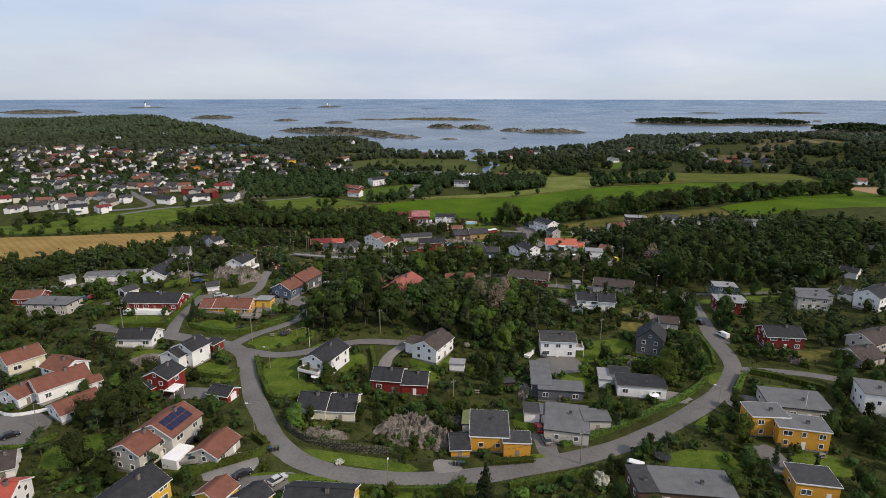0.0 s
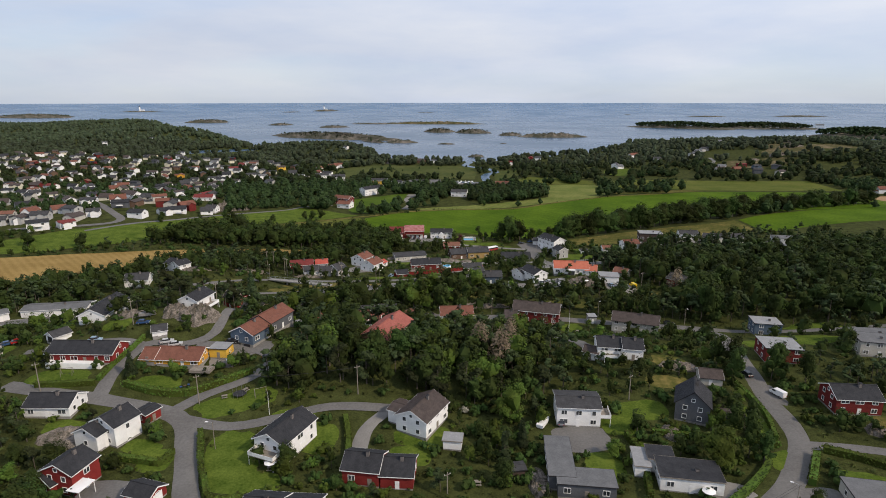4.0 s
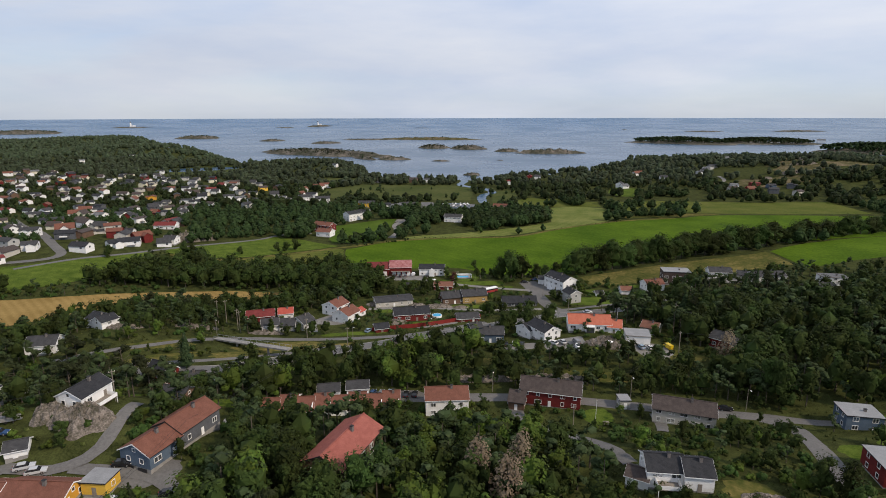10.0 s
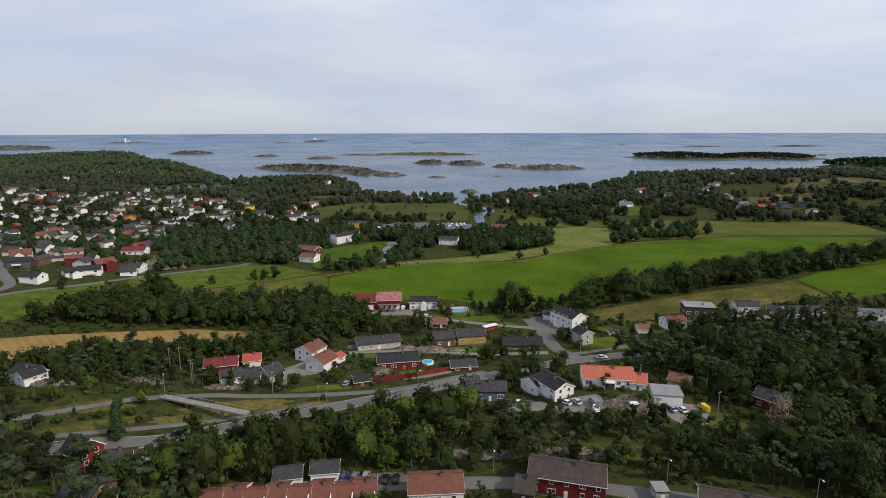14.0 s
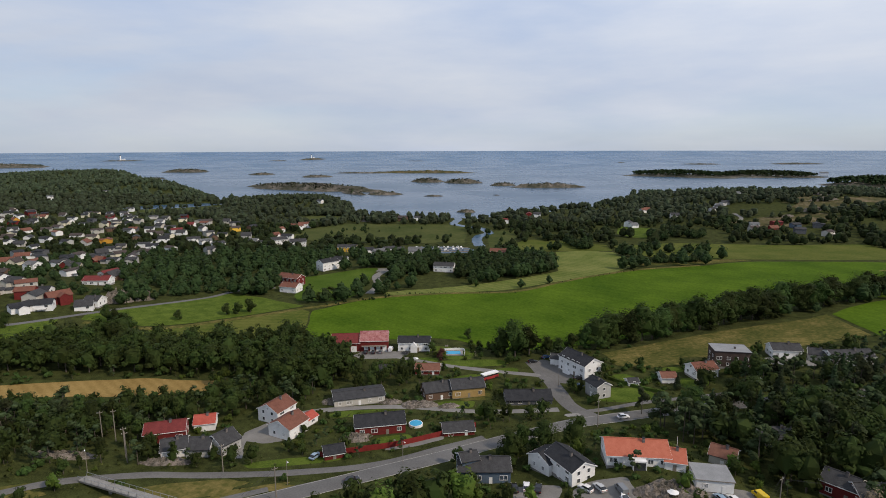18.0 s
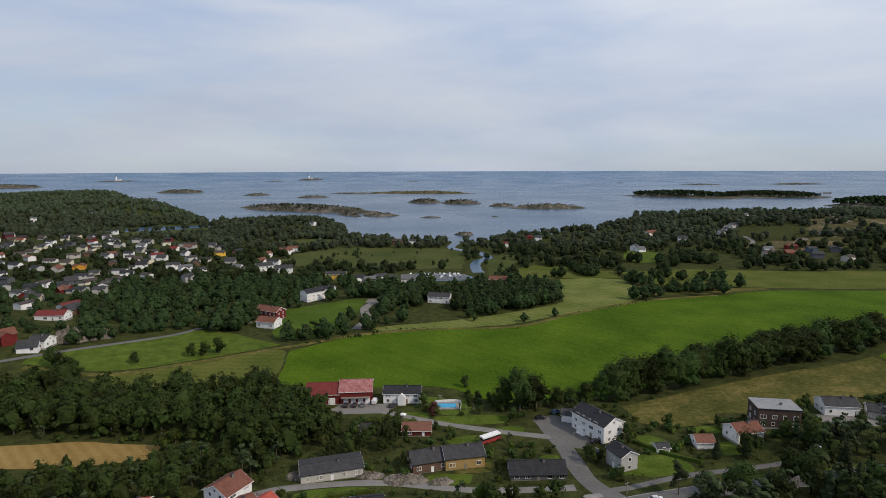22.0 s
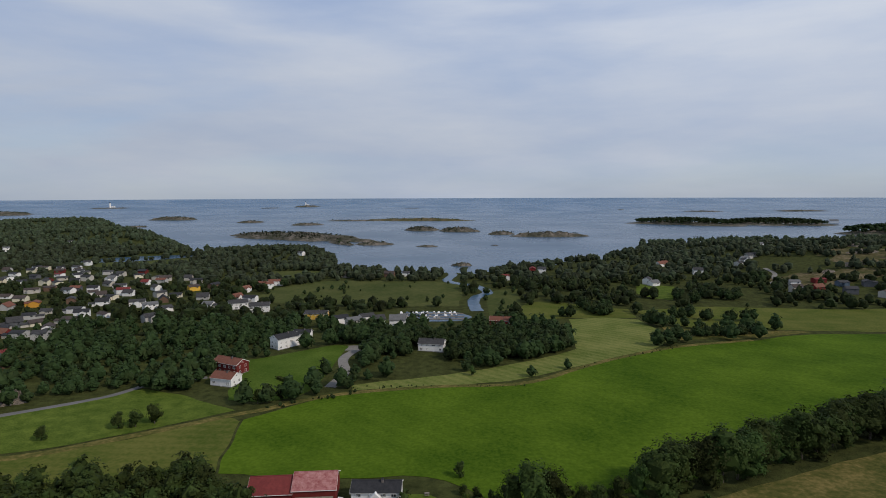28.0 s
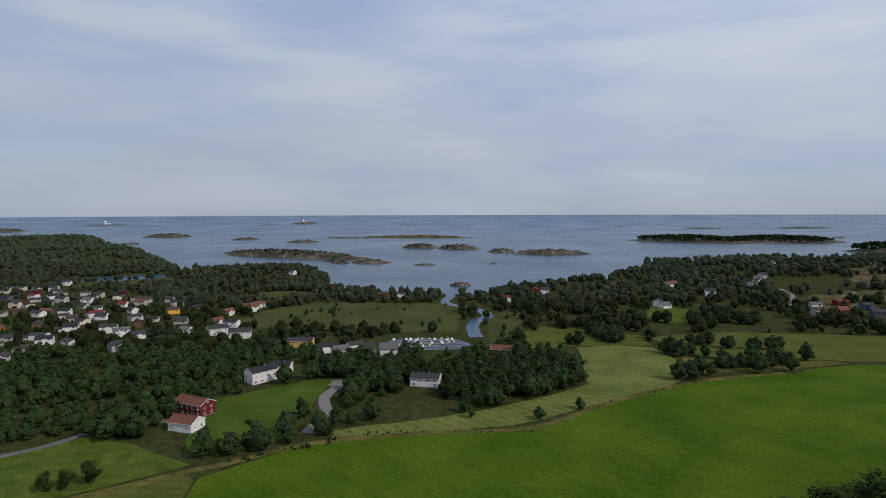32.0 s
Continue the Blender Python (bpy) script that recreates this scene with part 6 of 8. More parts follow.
part("gabled_porch", V, [(3, 2, 1, 0), (0, 1, 5, 8, 4), (1, 2, 6, 5), (2, 3, 7, 9, 6), (3, 0, 4, 7), (4, 8, 9, 7), (8, 5, 6, 9)], wallmat("white"), h, "white gabled porch")
h = house(8.8, 414.1, -2, 10.6, 7.0, 4.0, "dred", "brown", "dark red timber garage with a brown tiled roof", form="gable", chimney=0, name="garage", category="garage")
garage_door(h, 10.6, 7.0)
h = house(13.2, 389.6, 16, 12.8, 9.0, 6.0, "brown", "dgrey", "brown timber house with a dark grey tiled roof", form="gable")
house(24.6, 391.1, 10, 13.3, 9.0, 6.5, "ochre", "dgrey", "ochre timber house with a dark grey tiled roof", form="gable", into=h)
h = house(-18.3, 384.8, 15, 19.5, 10.0, 4.2, "greige", "dgrey", "pale grey timber house with a dark grey tiled roof", form="low")
h = house(-7.4, 357.2, 10, 16.9, 9.0, 6.0, "dred", "black", "dark red timber house with a black roof behind a red fence", form="gable")
house(-20.0, 338.3, 17, 6.2, 6.0, 3.5, "dred", "black", "dark red timber garage with a black tiled roof", form="gable", chimney=0, name="garage", category="garage", into=h)
house(19.4, 354.3, 7, 10.5, 7.0, 3.6, "dred", "dgrey", "dark red timber garage with a dark grey tiled roof", form="gable", chimney=0, name="garage", category="garage", into=h)
h = house(-45.4, 368.0, 62, 9.5, 9.2, 7.2, "white", "terra", "white timber two-storey house with a brown-red tiled roof", form="gable")
house(-38.2, 355.5, 62, 9.5, 9.2, 6.6, "white", "terra", "white timber two-storey house with a brown-red tiled roof", form="gable", into=h)
house(-33.5, 363.5, 62, 5.0, 5.0, 3.8, "white", "red", "white annex", chimney=0, into=h, door=False)
h = house(-77.5, 351.3, 15, 12.4, 8.0, 6.0, "dred", "redd", "dark red timber house with a dark red tiled roof", form="gable")
h = house(-68.2, 360.4, 13, 6.8, 7.0, 4.8, "white", "red", "white timber house with a bright red tiled roof", form="gable")
h = house(-56.3, 344.1, 54, 6.9, 9.0, 6.0, "grey", "dgrey", "grey timber house with a dark grey tiled roof", form="gable")
house(-70.2, 341.0, 19, 7.5, 8.0, 5.0, "white", "dgrey", "white timber house with a dark grey tiled roof", form="gable", into=h)
house(-62.2, 341.9, 2, 7.0, 8.0, 5.0, "grey", "dgrey", "grey timber house with a dark grey tiled roof", form="gable", into=h)
h = house(-89.7, 280.0, -24, 7.5, 7.5, 7.6, "red", "black", "red timber house with a steep black roof and white trim", form="steep")
h = house(-72.8, 254.8, -14, 8.1, 9.0, 5.0, "brown", "dgrey", "brown timber house with a dark grey tiled roof", form="gable")
h = house(-78.7, 278.0, 8, 7.5, 7.0, 5.0, "brown", "dgrey", "brown timber house with a dark grey tiled roof", form="gable")
h = house(8.0, 264.0, 3, 13.4, 9.0, 8.0, "white", "terra", "white timber two-storey house with a brown-red tiled roof", form="gable")
h = house(-30.9, 271.9, 9, 7.1, 6.0, 4.5, "white", "dgrey", "white timber garage with a dark grey tiled roof", form="gable", chimney=0, name="garage", category="garage")
garage_door(h, 7.1, 6.0)
h = house(-21.7, 274.8, 6, 7.3, 6.0, 4.5, "white", "dgrey", "white timber garage with a dark grey tiled roof", form="gable", chimney=0, name="garage", category="garage")
garage_door(h, 7.3, 6.0)
h = house(-91.3, 579.2, -27, 17.7, 9.0, 8.0, "dred", "terra", "dark red timber two-storey house with a brown-red tiled roof", form="gable")
h = house(-86.4, 558.0, -18, 12.5, 9.0, 6.5, "white", "terra", "white timber house with a brown-red tiled roof", form="gable")
h = house(-74.1, 629.6, 47, 15.8, 9.0, 9.0, "white", "black", "white timber two-storey house with a black tiled roof", form="gable")
h = house(-65.3, 642.6, -2, 10.9, 8.0, 8.0, "white", "black", "white timber two-storey house with a black tiled roof", form="gable")
h = house(-150.4, 769.8, 26, 15.8, 10.0, 8.0, "white", "dgrey", "white timber two-storey house with a dark grey tiled roof", form="gable")
h = house(-127.1, 755.1, 13, 16.3, 10.0, 8.0, "white", "dgrey", "white timber two-storey house with a dark grey tiled roof", form="gable")
h = house(-71.7, 721.1, -2, 17.9, 8.0, 7.0, "yellow", "dgrey", "yellow timber two-storey house with a dark grey tiled roof", form="gable")
h = house(-165.0, 891.1, -3, 11.2, 7.0, 6.0, "white", "terra", "white timber house with a brown-red tiled roof", form="gable")
h = house(-151.7, 898.5, 16, 15.4, 8.0, 7.0, "white", "terra", "white timber two-storey house with a brown-red tiled roof", form="gable")
h = house(71.9, 684.9, -12, 16.0, 9.0, 8.0, "dred", "terra", "dark red timber two-storey house with a brown-red tiled roof", form="gable")
h = house(20.4, 616.1, -12, 15.8, 9.0, 7.0, "white", "dgrey", "white timber two-storey house with a dark grey tiled roof", form="gable")
h = house(-210.4, 546.6, 3, 16.5, 9.0, 5.6, "white", "redd", "white timber house with a dark red tiled roof", form="gable")
h = house(-184.3, 497.0, -2, 8.6, 9.0, 6.0, "white", "dgrey", "white timber house with a dark grey tiled roof", form="gable")
h = house(-3.3, 175.0, 62, 12.0, 9.0, 7.0, "white", "brownd", "white timber two-storey house with a dark brown tiled roof", form="gable")
house(-8.4, 176.4, -28, 6.0, 6.0, 4.4, "white", "brownd", "white wing", form="low", chimney=0, into=h, door=False)
h = house(135.7, 170.7, 19, 10.2, 9.0, 5.0, "greige", "brownd", "pale grey timber house with a dark brown tiled roof", form="gable")
h = house(197.6, 372.4, 4, 17.1, 10.0, 8.0, "brown", "dgrey", "brown timber two-storey house with a dark grey tiled roof", form="gable")
h = house(222.6, 397.0, -11, 13.1, 8.0, 5.0, "white", "grey", "white timber house with a flat grey felt roof", form="flat")
h = house(148.3, 217.7, -15, 11.3, 9.0, 5.0, "greige", "grey", "pale grey timber house with a flat grey felt roof", form="flat")
h = house(-101.7, 115.3, 27, 4.8, 8.0, 4.6, "white", "brownd", "white timber house with a dark brown tiled roof", form="gable")
h = house(-91.0, 102.1, 5, 5.0, 8.0, 6.5, "white", "red", "white timber house with a bright red tiled roof", form="gable")
h = house(-151.0, 208.0, -4, 17.9, 9.0, 4.5, "greige", "grey", "pale grey timber house with a flat grey felt roof", form="flat")
h = house(-167.5, 219.6, 7, 10.1, 8.0, 5.0, "red", "terra", "red timber house with a brown-red tiled roof", form="gable")
h = house(64.7, 263.3, -1, 3.2, 4.0, 3.0, "grey", "greyl", "grey timber garden shed with a pale grey felt roof", form="flat", chimney=0, name="shed", category="shed")
h = house(93.6, 395.3, 6, 4.5, 4.0, 2.8, "white", "dgrey", "white timber garden shed with a dark grey tiled roof", form="gable", chimney=0, name="shed", category="shed")
h = house(109.1, 397.5, -2, 6.2, 6.0, 4.0, "white", "brown", "white timber garage with a brown tiled roof", form="gable", chimney=0, name="garage", category="garage")
garage_door(h, 6.2, 6.0)
h = house(-10.5, 414.0, 6, 4.4, 5.0, 3.6, "white", "dgrey", "white timber garage with a dark grey tiled roof", form="gable", chimney=0, name="garage", category="garage")
garage_door(h, 4.4, 5.0)
h = house(177, 277, -5, 7.0, 4.0, 2.8, "greige", "greyl", "low pale grey garden store", form="low", chimney=0, name="shed", category="shed", windows=False)
h = house(227.6, 293.8, 20, 20.6, 8.0, 7.0, "white", "black", "white timber two-storey house with a black tiled roof", form="gable")
h = house(196.3, 263.3, -49, 7.4, 7.0, 5.0, "white", "black", "white timber house with a black tiled roof", form="gable")
h = house(167.0, 223.0, -49, 4.8, 8.0, 5.5, "white", "dgrey", "white timber house with a dark grey tiled roof", form="gable")
h = house(152.3, 223.8, -6, 13.3, 9.0, 4.0, "greige", "grey", "pale grey timber house with a flat grey felt roof", form="flat")
h = house(174.1, 216.3, 32, 18.6, 9.0, 8.0, "white", "black", "white timber two-storey house with a black tiled roof", form="gable")
h = house(146.9, 180.8, 26, 14.4, 9.0, 6.0, "greige", "brownd", "pale grey timber house with a dark brown tiled roof", form="gable")

# ---- terraced houses ----
for i in range(8):
    s = i / 7
    h = house(-46.5 + 37 * s, 260.2 + 2.6 * s + (0.9 if i % 2 else 0), 4, 5.2, 9.5, 6.0 + (0.5 if i % 2 else 0), "white", "terra", "white terraced house with a brown tiled roof and white fire walls", chimney=1 if i % 2 else 0, dz=9.4 - height(-46.5 + 37 * s, 260.2 + 2.6 * s))
    boxpart("party_wall", (2.2, 2.45, -5.2, 0.2, .3, 5.2), M_WHITE, h, "white rendered party wall")
# small greenhouse-like shed by the terraces
house(-50, 236, 20, 3, 2.4, 2.6, "white", "greyl", "small white garden shed with a pale roof", chimney=0, name="shed", windows=False, category="shed")

# ---- retaining wall, rock faces ----
def stone_wall(pts, tall, label):
    """A dry wall of single stones."""
    L = smooth_line(pts, 0.9)
    e = thing("stone_wall", L[0].x, L[0].y, height(L[0].x, L[0].y), 0, label, "wall")
    o = Vector((L[0].x, L[0].y, height(L[0].x, L[0].y)))
    g = random.Random(5)
    rows = 4
    for i, (a, b) in enumerate(zip(L, L[1:])):
        ang = math.atan2(b.y - a.y, b.x - a.x)
        for r in range(rows):
            p = a.lerp(b, 0.5 + (0.5 if r % 2 else 0)) - o
            z = height(a.x, a.y) - o.z + tall * r / rows
            v = (i * 5 + r * 3) % 9
            V, F = [], []
            gg = random.Random(v)
            add_box(V, F, -.44 + gg.uniform(0, .12), .44 - gg.uniform(0, .1), -.3 + gg.uniform(-.12, .1), .3, -.02, tall / rows - gg.uniform(.0, .07))
            V = [tuple(c + gg.uniform(-.09, .09) for c in q) for q in V]
            part("stone", V, F, M_WALLSTONE, e, loc=tuple(Vector((p.x, p.y, z))), rot=ang, key=("stone", v, tall))
        ROADS.append((a.x, a.y, 1.2))
    return e


stone_wall([(-40.5, 129.5), (-37, 125.5), (-33, 122.5), (-27, 121), (-20, 120.5), (-13, 120.5)], 1.9, "dark dry stone retaining wall overgrown with grass")
rock(-8, 131, 9, 7.5, 5.0, 10, seed=2)
rock(-1, 128, 4.5, 5, 4.0, 0, seed=5)
rock(5, 137, 6, 3, 2.5, 20, seed=8)
rock(-30, 127, 7, 3, 1.2, -10, seed=9)
rock(24, 152, 3, 7, 1.8, 0, seed=11)
rock(73, 306, 9.5, 5, 3.4, -8, seed=3)
rock(62, 172, 3, 4, 2.0, 0, seed=21)
rock(-82.5, 226, 8, 6, 4.0, 15, seed=4)
rock(-91, 227, 5, 4, 3.5, 0, seed=14)
rock(-93, 166, 7, 5, 1.4, 0, seed=6)
rock(-107.5, 228, 6, 4, 1.8, 10, seed=36)
rock(116, 172, 3, 3, 2.0, 0, seed=16)
rock(-178, 509, 10, 6, 8, 40, seed=7)
rock(-168, 518, 7, 5, 7, 40, seed=17)
rock(-100, 333, 10, 3, 2.2, 10, seed=18)
rock(-70, 334, 9, 2.5, 2.0, 5, seed=19)
rock(-15, 350, 6, 4, 2.2, 10, seed=20)
rock(6, 380, 8, 5, 2.0, 0, seed=22)
rock(-26, 383, 7, 4, 2.4, 10, seed=31)
rock(-6, 383, 6, 3, 1.6, 0, seed=32)
rock(17, 378, 5, 3, 1.4, 15, seed=33)
rock(-36, 368, 6, 4, 2.0, 20, seed=34)
rock(20, 285, 14, 3, 2.2, 0, seed=23)
rock(47, 284, 13, 3, 2.4, -5, seed=24)
rock(78, 205, 7, 3.5, 1.8, 0, seed=25)
rock(-125, 322, 8, 4, 2, 0, seed=26)

# ---- hedges ----
hedge([(-59, 107), (-53, 110), (-46, 114), (-41.5, 118), (-46, 123)], 1.5, 1.7)
hedge([(-60, 169), (-55.5, 158), (-51, 149), (-47, 142.5), (-41, 143)], 1.5, 1.8)
hedge([(50, 171), (50.5, 161), (47.5, 146)], 1.5, 2.0, "tall clipped yellow-green hedge", M_LEAF2)
hedge([(24, 143), (34, 143.5), (46, 144)], 1.3, 1.8)
hedge([(57, 172), (68, 169.5), (81, 167), (87, 166)], 1.4, 1.6)
hedge([(88, 169), (91.5, 180), (92, 190), (91, 199)], 1.3, 1.5)
hedge([(94, 162), (89, 155), (86, 151)], 2.0, 1.8)
hedge([(97, 164), (104, 160), (113, 153)], 2.0, 1.8)
hedge([(30, 126), (43, 131.5), (56, 139), (68, 147), (79, 157), (82, 163)], 1.8, 1.4, "loose dark green roadside hedge", M_LEAF)
hedge([(-99, 192), (-98.8, 201), (-97, 209), (-96, 214)], 1.3, 1.5)
hedge([(-90, 190), (-80, 187), (-71, 187.5), (-63, 193.5), (-56, 198.5)], 2.0, 2.0)
hedge([(-115, 188.5), (-106, 189), (-99, 190)], 1.6, 1.7)
hedge([(-30, 107), (-10, 108), (8, 110.5)], 1.2, 1.2, "low dark green roadside hedge", M_LEAF)
hedge([(15, 111), (26, 113.5), (36, 116)], 1.5, 1.5, "dark green garden hedge", M_LEAF)
hedge([(12, 119.5), (22, 120.5)], 2.0, 1.0, "low dark green hedge under a house wall", M_LEAF)
hedge([(-77, 158.5), (-69, 157), (-64, 156.5), (-63.5, 161)], 1.6, 1.6)
hedge([(-41, 143), (-34, 143.5), (-27, 146)], 1.4, 1.5)
hedge([(-24, 176), (-22, 168), (-21, 160)], 1.5, 1.6)
hedge([(-122, 125), (-105, 123.5), (-98, 128)], 1.0, 0.9)
hedge([(-16, 368), (-3, 371)], 1.6, 1.8)
hedge([(86, 402), (94, 392), (103, 385)], 1.2, 1.3)
hedge([(37, 241), (47, 231)], 1.4, 1.2)
hedge([(-62, 566), (-52, 556), (-48, 548)], 2.0, 1.6, "dark green garden hedge", M_LEAF)

# ---- fences, walls, footbridge ----
M_REDB = wallmat("red")
board_fence([(-24, 337), (-12, 340), (-1, 343), (11, 349), (26, 358)], 1.9, M_REDB, "long solid red board fence", cap=False)
board_fence([(-125, 141), (-116, 137), (-104, 141)], 1.0, M_WHITE, "low white rendered garden wall")
board_fence([(16, 441), (26, 441), (26, 432)], 1.1, M_WHITE, "white garden fence round a pool")

bridge = thing("footbridge", -69, 313, 0, 0, "narrow concrete footbridge with dark steel railings over a road", "bridge")
bz0, bz1 = height(-87, 321) + .8, height(-52, 302) + 4.2
dirv = Vector((35, -17, bz1 - bz0))
p0 = Vector((-18, 8, bz0))
sd = Vector((-dirv.y, dirv.x, 0)).normalized()
for nm, wdt, dn, up_, mt in (("deck", 1.3, -.55, 0, M_CONC),):
    V = [p0 + sd * wdt + Vector((0, 0, dn)), p0 - sd * wdt + Vector((0, 0, dn)), p0 - sd * wdt + dirv + Vector((0, 0, dn)), p0 + sd * wdt + dirv + Vector((0, 0, dn))]
    V += [v + Vector((0, 0, -dn)) for v in V]
    part(nm, V, [(0, 3, 2, 1), (4, 5, 6, 7), (0, 1, 5, 4), (1, 2, 6, 5), (2, 3, 7, 6), (3, 0, 4, 7)], mt, bridge)
for sg in (-1.2, 1.2):
    V, F = [], []
    add_tube(V, F, [p0 + sd * sg + Vector((0, 0, 1.1)), p0 + sd * sg + dirv + Vector((0, 0, 1.1))], .05, .05, 5)
    part("handrail", V, F, M_METAL, bridge)
    for k in range(14):
        q = p0 + dirv * (k / 13) + sd * sg
        boxpart("rail_post", (q.x - .04, q.x + .04, q.y - .04, q.y + .04, q.z, q.z + 1.1), M_METAL, bridge)
for k in (.30, .72):
    q = p0 + dirv * k
    boxpart("pier", (q.x - .35, q.x + .35, q.y - .35, q.y + .35, height(q.x - 69, q.y + 313) - .5, q.z - .5), M_CONC, bridge)

# ---- pools, play things ----
pool(20.5, 437, 0, 8, 4.2)
pool(5, 360, 0, 4.6, 0, True)
pool(32, 329, 0, 3.6, 0, True)
trampoline(53, 120)
trampoline(-42, 362)
trampoline(-2, 437)
trampoline(-56, 187)

bus(35.5, 405.5, 32)
flagpole(98, 138)
flagpole(53, 253)
flagpole(80, 321)
flagpole(-45, 178, 7)
for k in range(4):
    waste_bin(-41.2 + .75 * k, 117.2 + .3 * k, 20, ("green", "blue", "brown", "green")[k])
    waste_bin(-74.5 + .8 * k, 188.6 + .7 * k, 40, ("green", "blue", "brown", "blue")[k])
    waste_bin(2.6 + .8 * k, 118.2, 0, ("green", "brown", "blue", "green")[k])
for x, y, r, p in ((-64, 203, 0, True), (-60, 186, 20, False), (-38, 155, 0, True), (-55, 189, 60, False), (60, 146, 0, True), (-124, 139, 20, True), (3, 425, 0, True), (18, 446, 0, False), (-2, 346, 10, False), (56, 252, 0, False), (92, 121, 0, False), (38, 186, 0, False), (-74, 131, 0, False), (72, 304, 0, True), (10, 152, 0, False)):
    garden_set(x, y, r, p)
swing_frame(-50, 187, 30)
swing_frame(30, 433, 0)
swing_frame(-110, 195, 10)
boat_on_trailer(-57, 112.5, 10)
boat_on_trailer(60, 303.5, 100)
boat_on_trailer(-100, 225, 20)

boat(29.5, 177.2, 60, 6.5, covered=True)

# ---- cars ----
car(34.2, 177, 80, "grey", "hatch")
car(39.5, 177.5, 5, "white", "hatch")
car(25.3, 133, 95, "red", "hatch")
car(26.4, 128, 100, "grey", "hatch")
car(101, 191, 110, "white", "van")
car(98, 203, 95, "black", "hatch")
car(-60.2, 120.5, 70, "black", "hatch")
car(-44, 108.5, 45, "black", "hatch")
car(-36, 107.3, 50, "silver", "hatch")
car(44.9, 116.7, 150, "white", "van")
car(33.3, 315, 90, "black", "hatch")
car(36.6, 315.3, 80, "white", "hatch")
car(39.6, 314, 75, "black", "hatch")
car(51.7, 311, 130, "white", "hatch")
car(55.2, 310.2, 110, "silver", "hatch")
car(84.7, 304.6, 100, "lightblue", "hatch")
car(88.2, 304.8, 100, "white", "hatch")
car(-11.9, 321.4, 24, "black", "hatch")
car(95.8, 259.5, -8, "black", "hatch")
car(96.4, 307, 100, "yellow", "van")
car(79.2, 362.8, 8, "white", "hatch")
car(57.1, 423, 10, "black", "hatch")
car(73, 402, 20, "black", "hatch")
car(70, 395.6, 20, "grey", "hatch")
car(71, 393, 30, "blue", "hatch")
car(-25.4, 336.6, 60, "lightblue", "hatch")
car(-9.6, 441, 80, "white", "van")
car(-21.4, 438, 90, "black", "hatch")
car(-17.8, 438, 90, "black", "hatch")
car(-14.4, 438.5, 90, "grey", "hatch")
car(-99.6, 221, 10, "blue", "hatch")
car(-84.3, 210.5, 20, "silver", "hatch")
car(-87.5, 211.5, 25, "silver", "hatch")
car(-67.5, 214.6, 8, "black", "hatch")
car(-112, 213.6, 5, "lightblue", "hatch")
car(-142.9, 220.5, 40, "red", "hatch")
car(-145.9, 219.5, 40, "blue", "hatch")
car(-70.8, 296.5, 20, "black", "hatch")
car(-73.6, 280, 30, "silver", "hatch")
car(-16.6, 273.4, 80, "blue", "hatch")
car(-13.7, 273.5, 85, "grey", "hatch")
car(-10.8, 274, 85, "lightblue", "hatch")
car(-5.4, 272.8, 85, "black", "hatch")
car(-2.5, 273, 85, "black", "hatch")
car(64.3, 428.2, 20, "blue", "hatch")
car(60.2, 307.9, 100, "grey", "van")
car(-110, 128, 40, "black", "hatch")
car(-53, 206, 20, "black", "hatch")

# ---- poles, lamps and cables ----
for x, y, h in ((-112, 186, 9), (-66, 183, 9), (-80, 236, 9), (-103, 221, 9), (-31, 313, 10), (-51, 329, 9), (-22, 186, 9), (33, 119, 9), (-81, 333, 10), (-83, 336, 10), (3, 147, 7), (-95, 345, 11), (-92, 347, 11), (56, 188, 8), (46, 252, 7), (33, 236, 8), (68, 356, 10), (99, 303, 9)):
    utility_pole(x, y, h, 30)
for x, y, r in ((-47, 126, 180), (-105, 131, 0), (-12, 107, 90), (76, 141, 150), (24, 276, -90), (69, 269, -90), (102, 259, -90), (-30, 321, -60), (63, 395, 0), (136, 378, -90), (-54, 163, 180), (2, 331, -60), (-88, 325, -60), (-120, 284, 60)):
    street_lamp(x, y, 7.5, r)
for a, b in (((-66, 183, 8.4), (-22, 186, 8.4)), ((33, 119, 8.4), (76, 141, 7.5)), ((-12, 107, 7.5), (33, 119, 8.4)), ((-66, 183, 8.4), (-57, 225, 6)), ((-57, 225, 6), (-31, 313, 9.4)), ((-112, 186, 8.4), (-103, 221, 8.4)), ((-103, 221, 8.4), (-80, 236, 8.4)), ((68, 272, 7), (99, 303, 8.4)), ((99, 303, 8.4), (180, 285, 8.4))):
    for o in (-.5, .5):
        cable(a, b, 1.2, off=o)

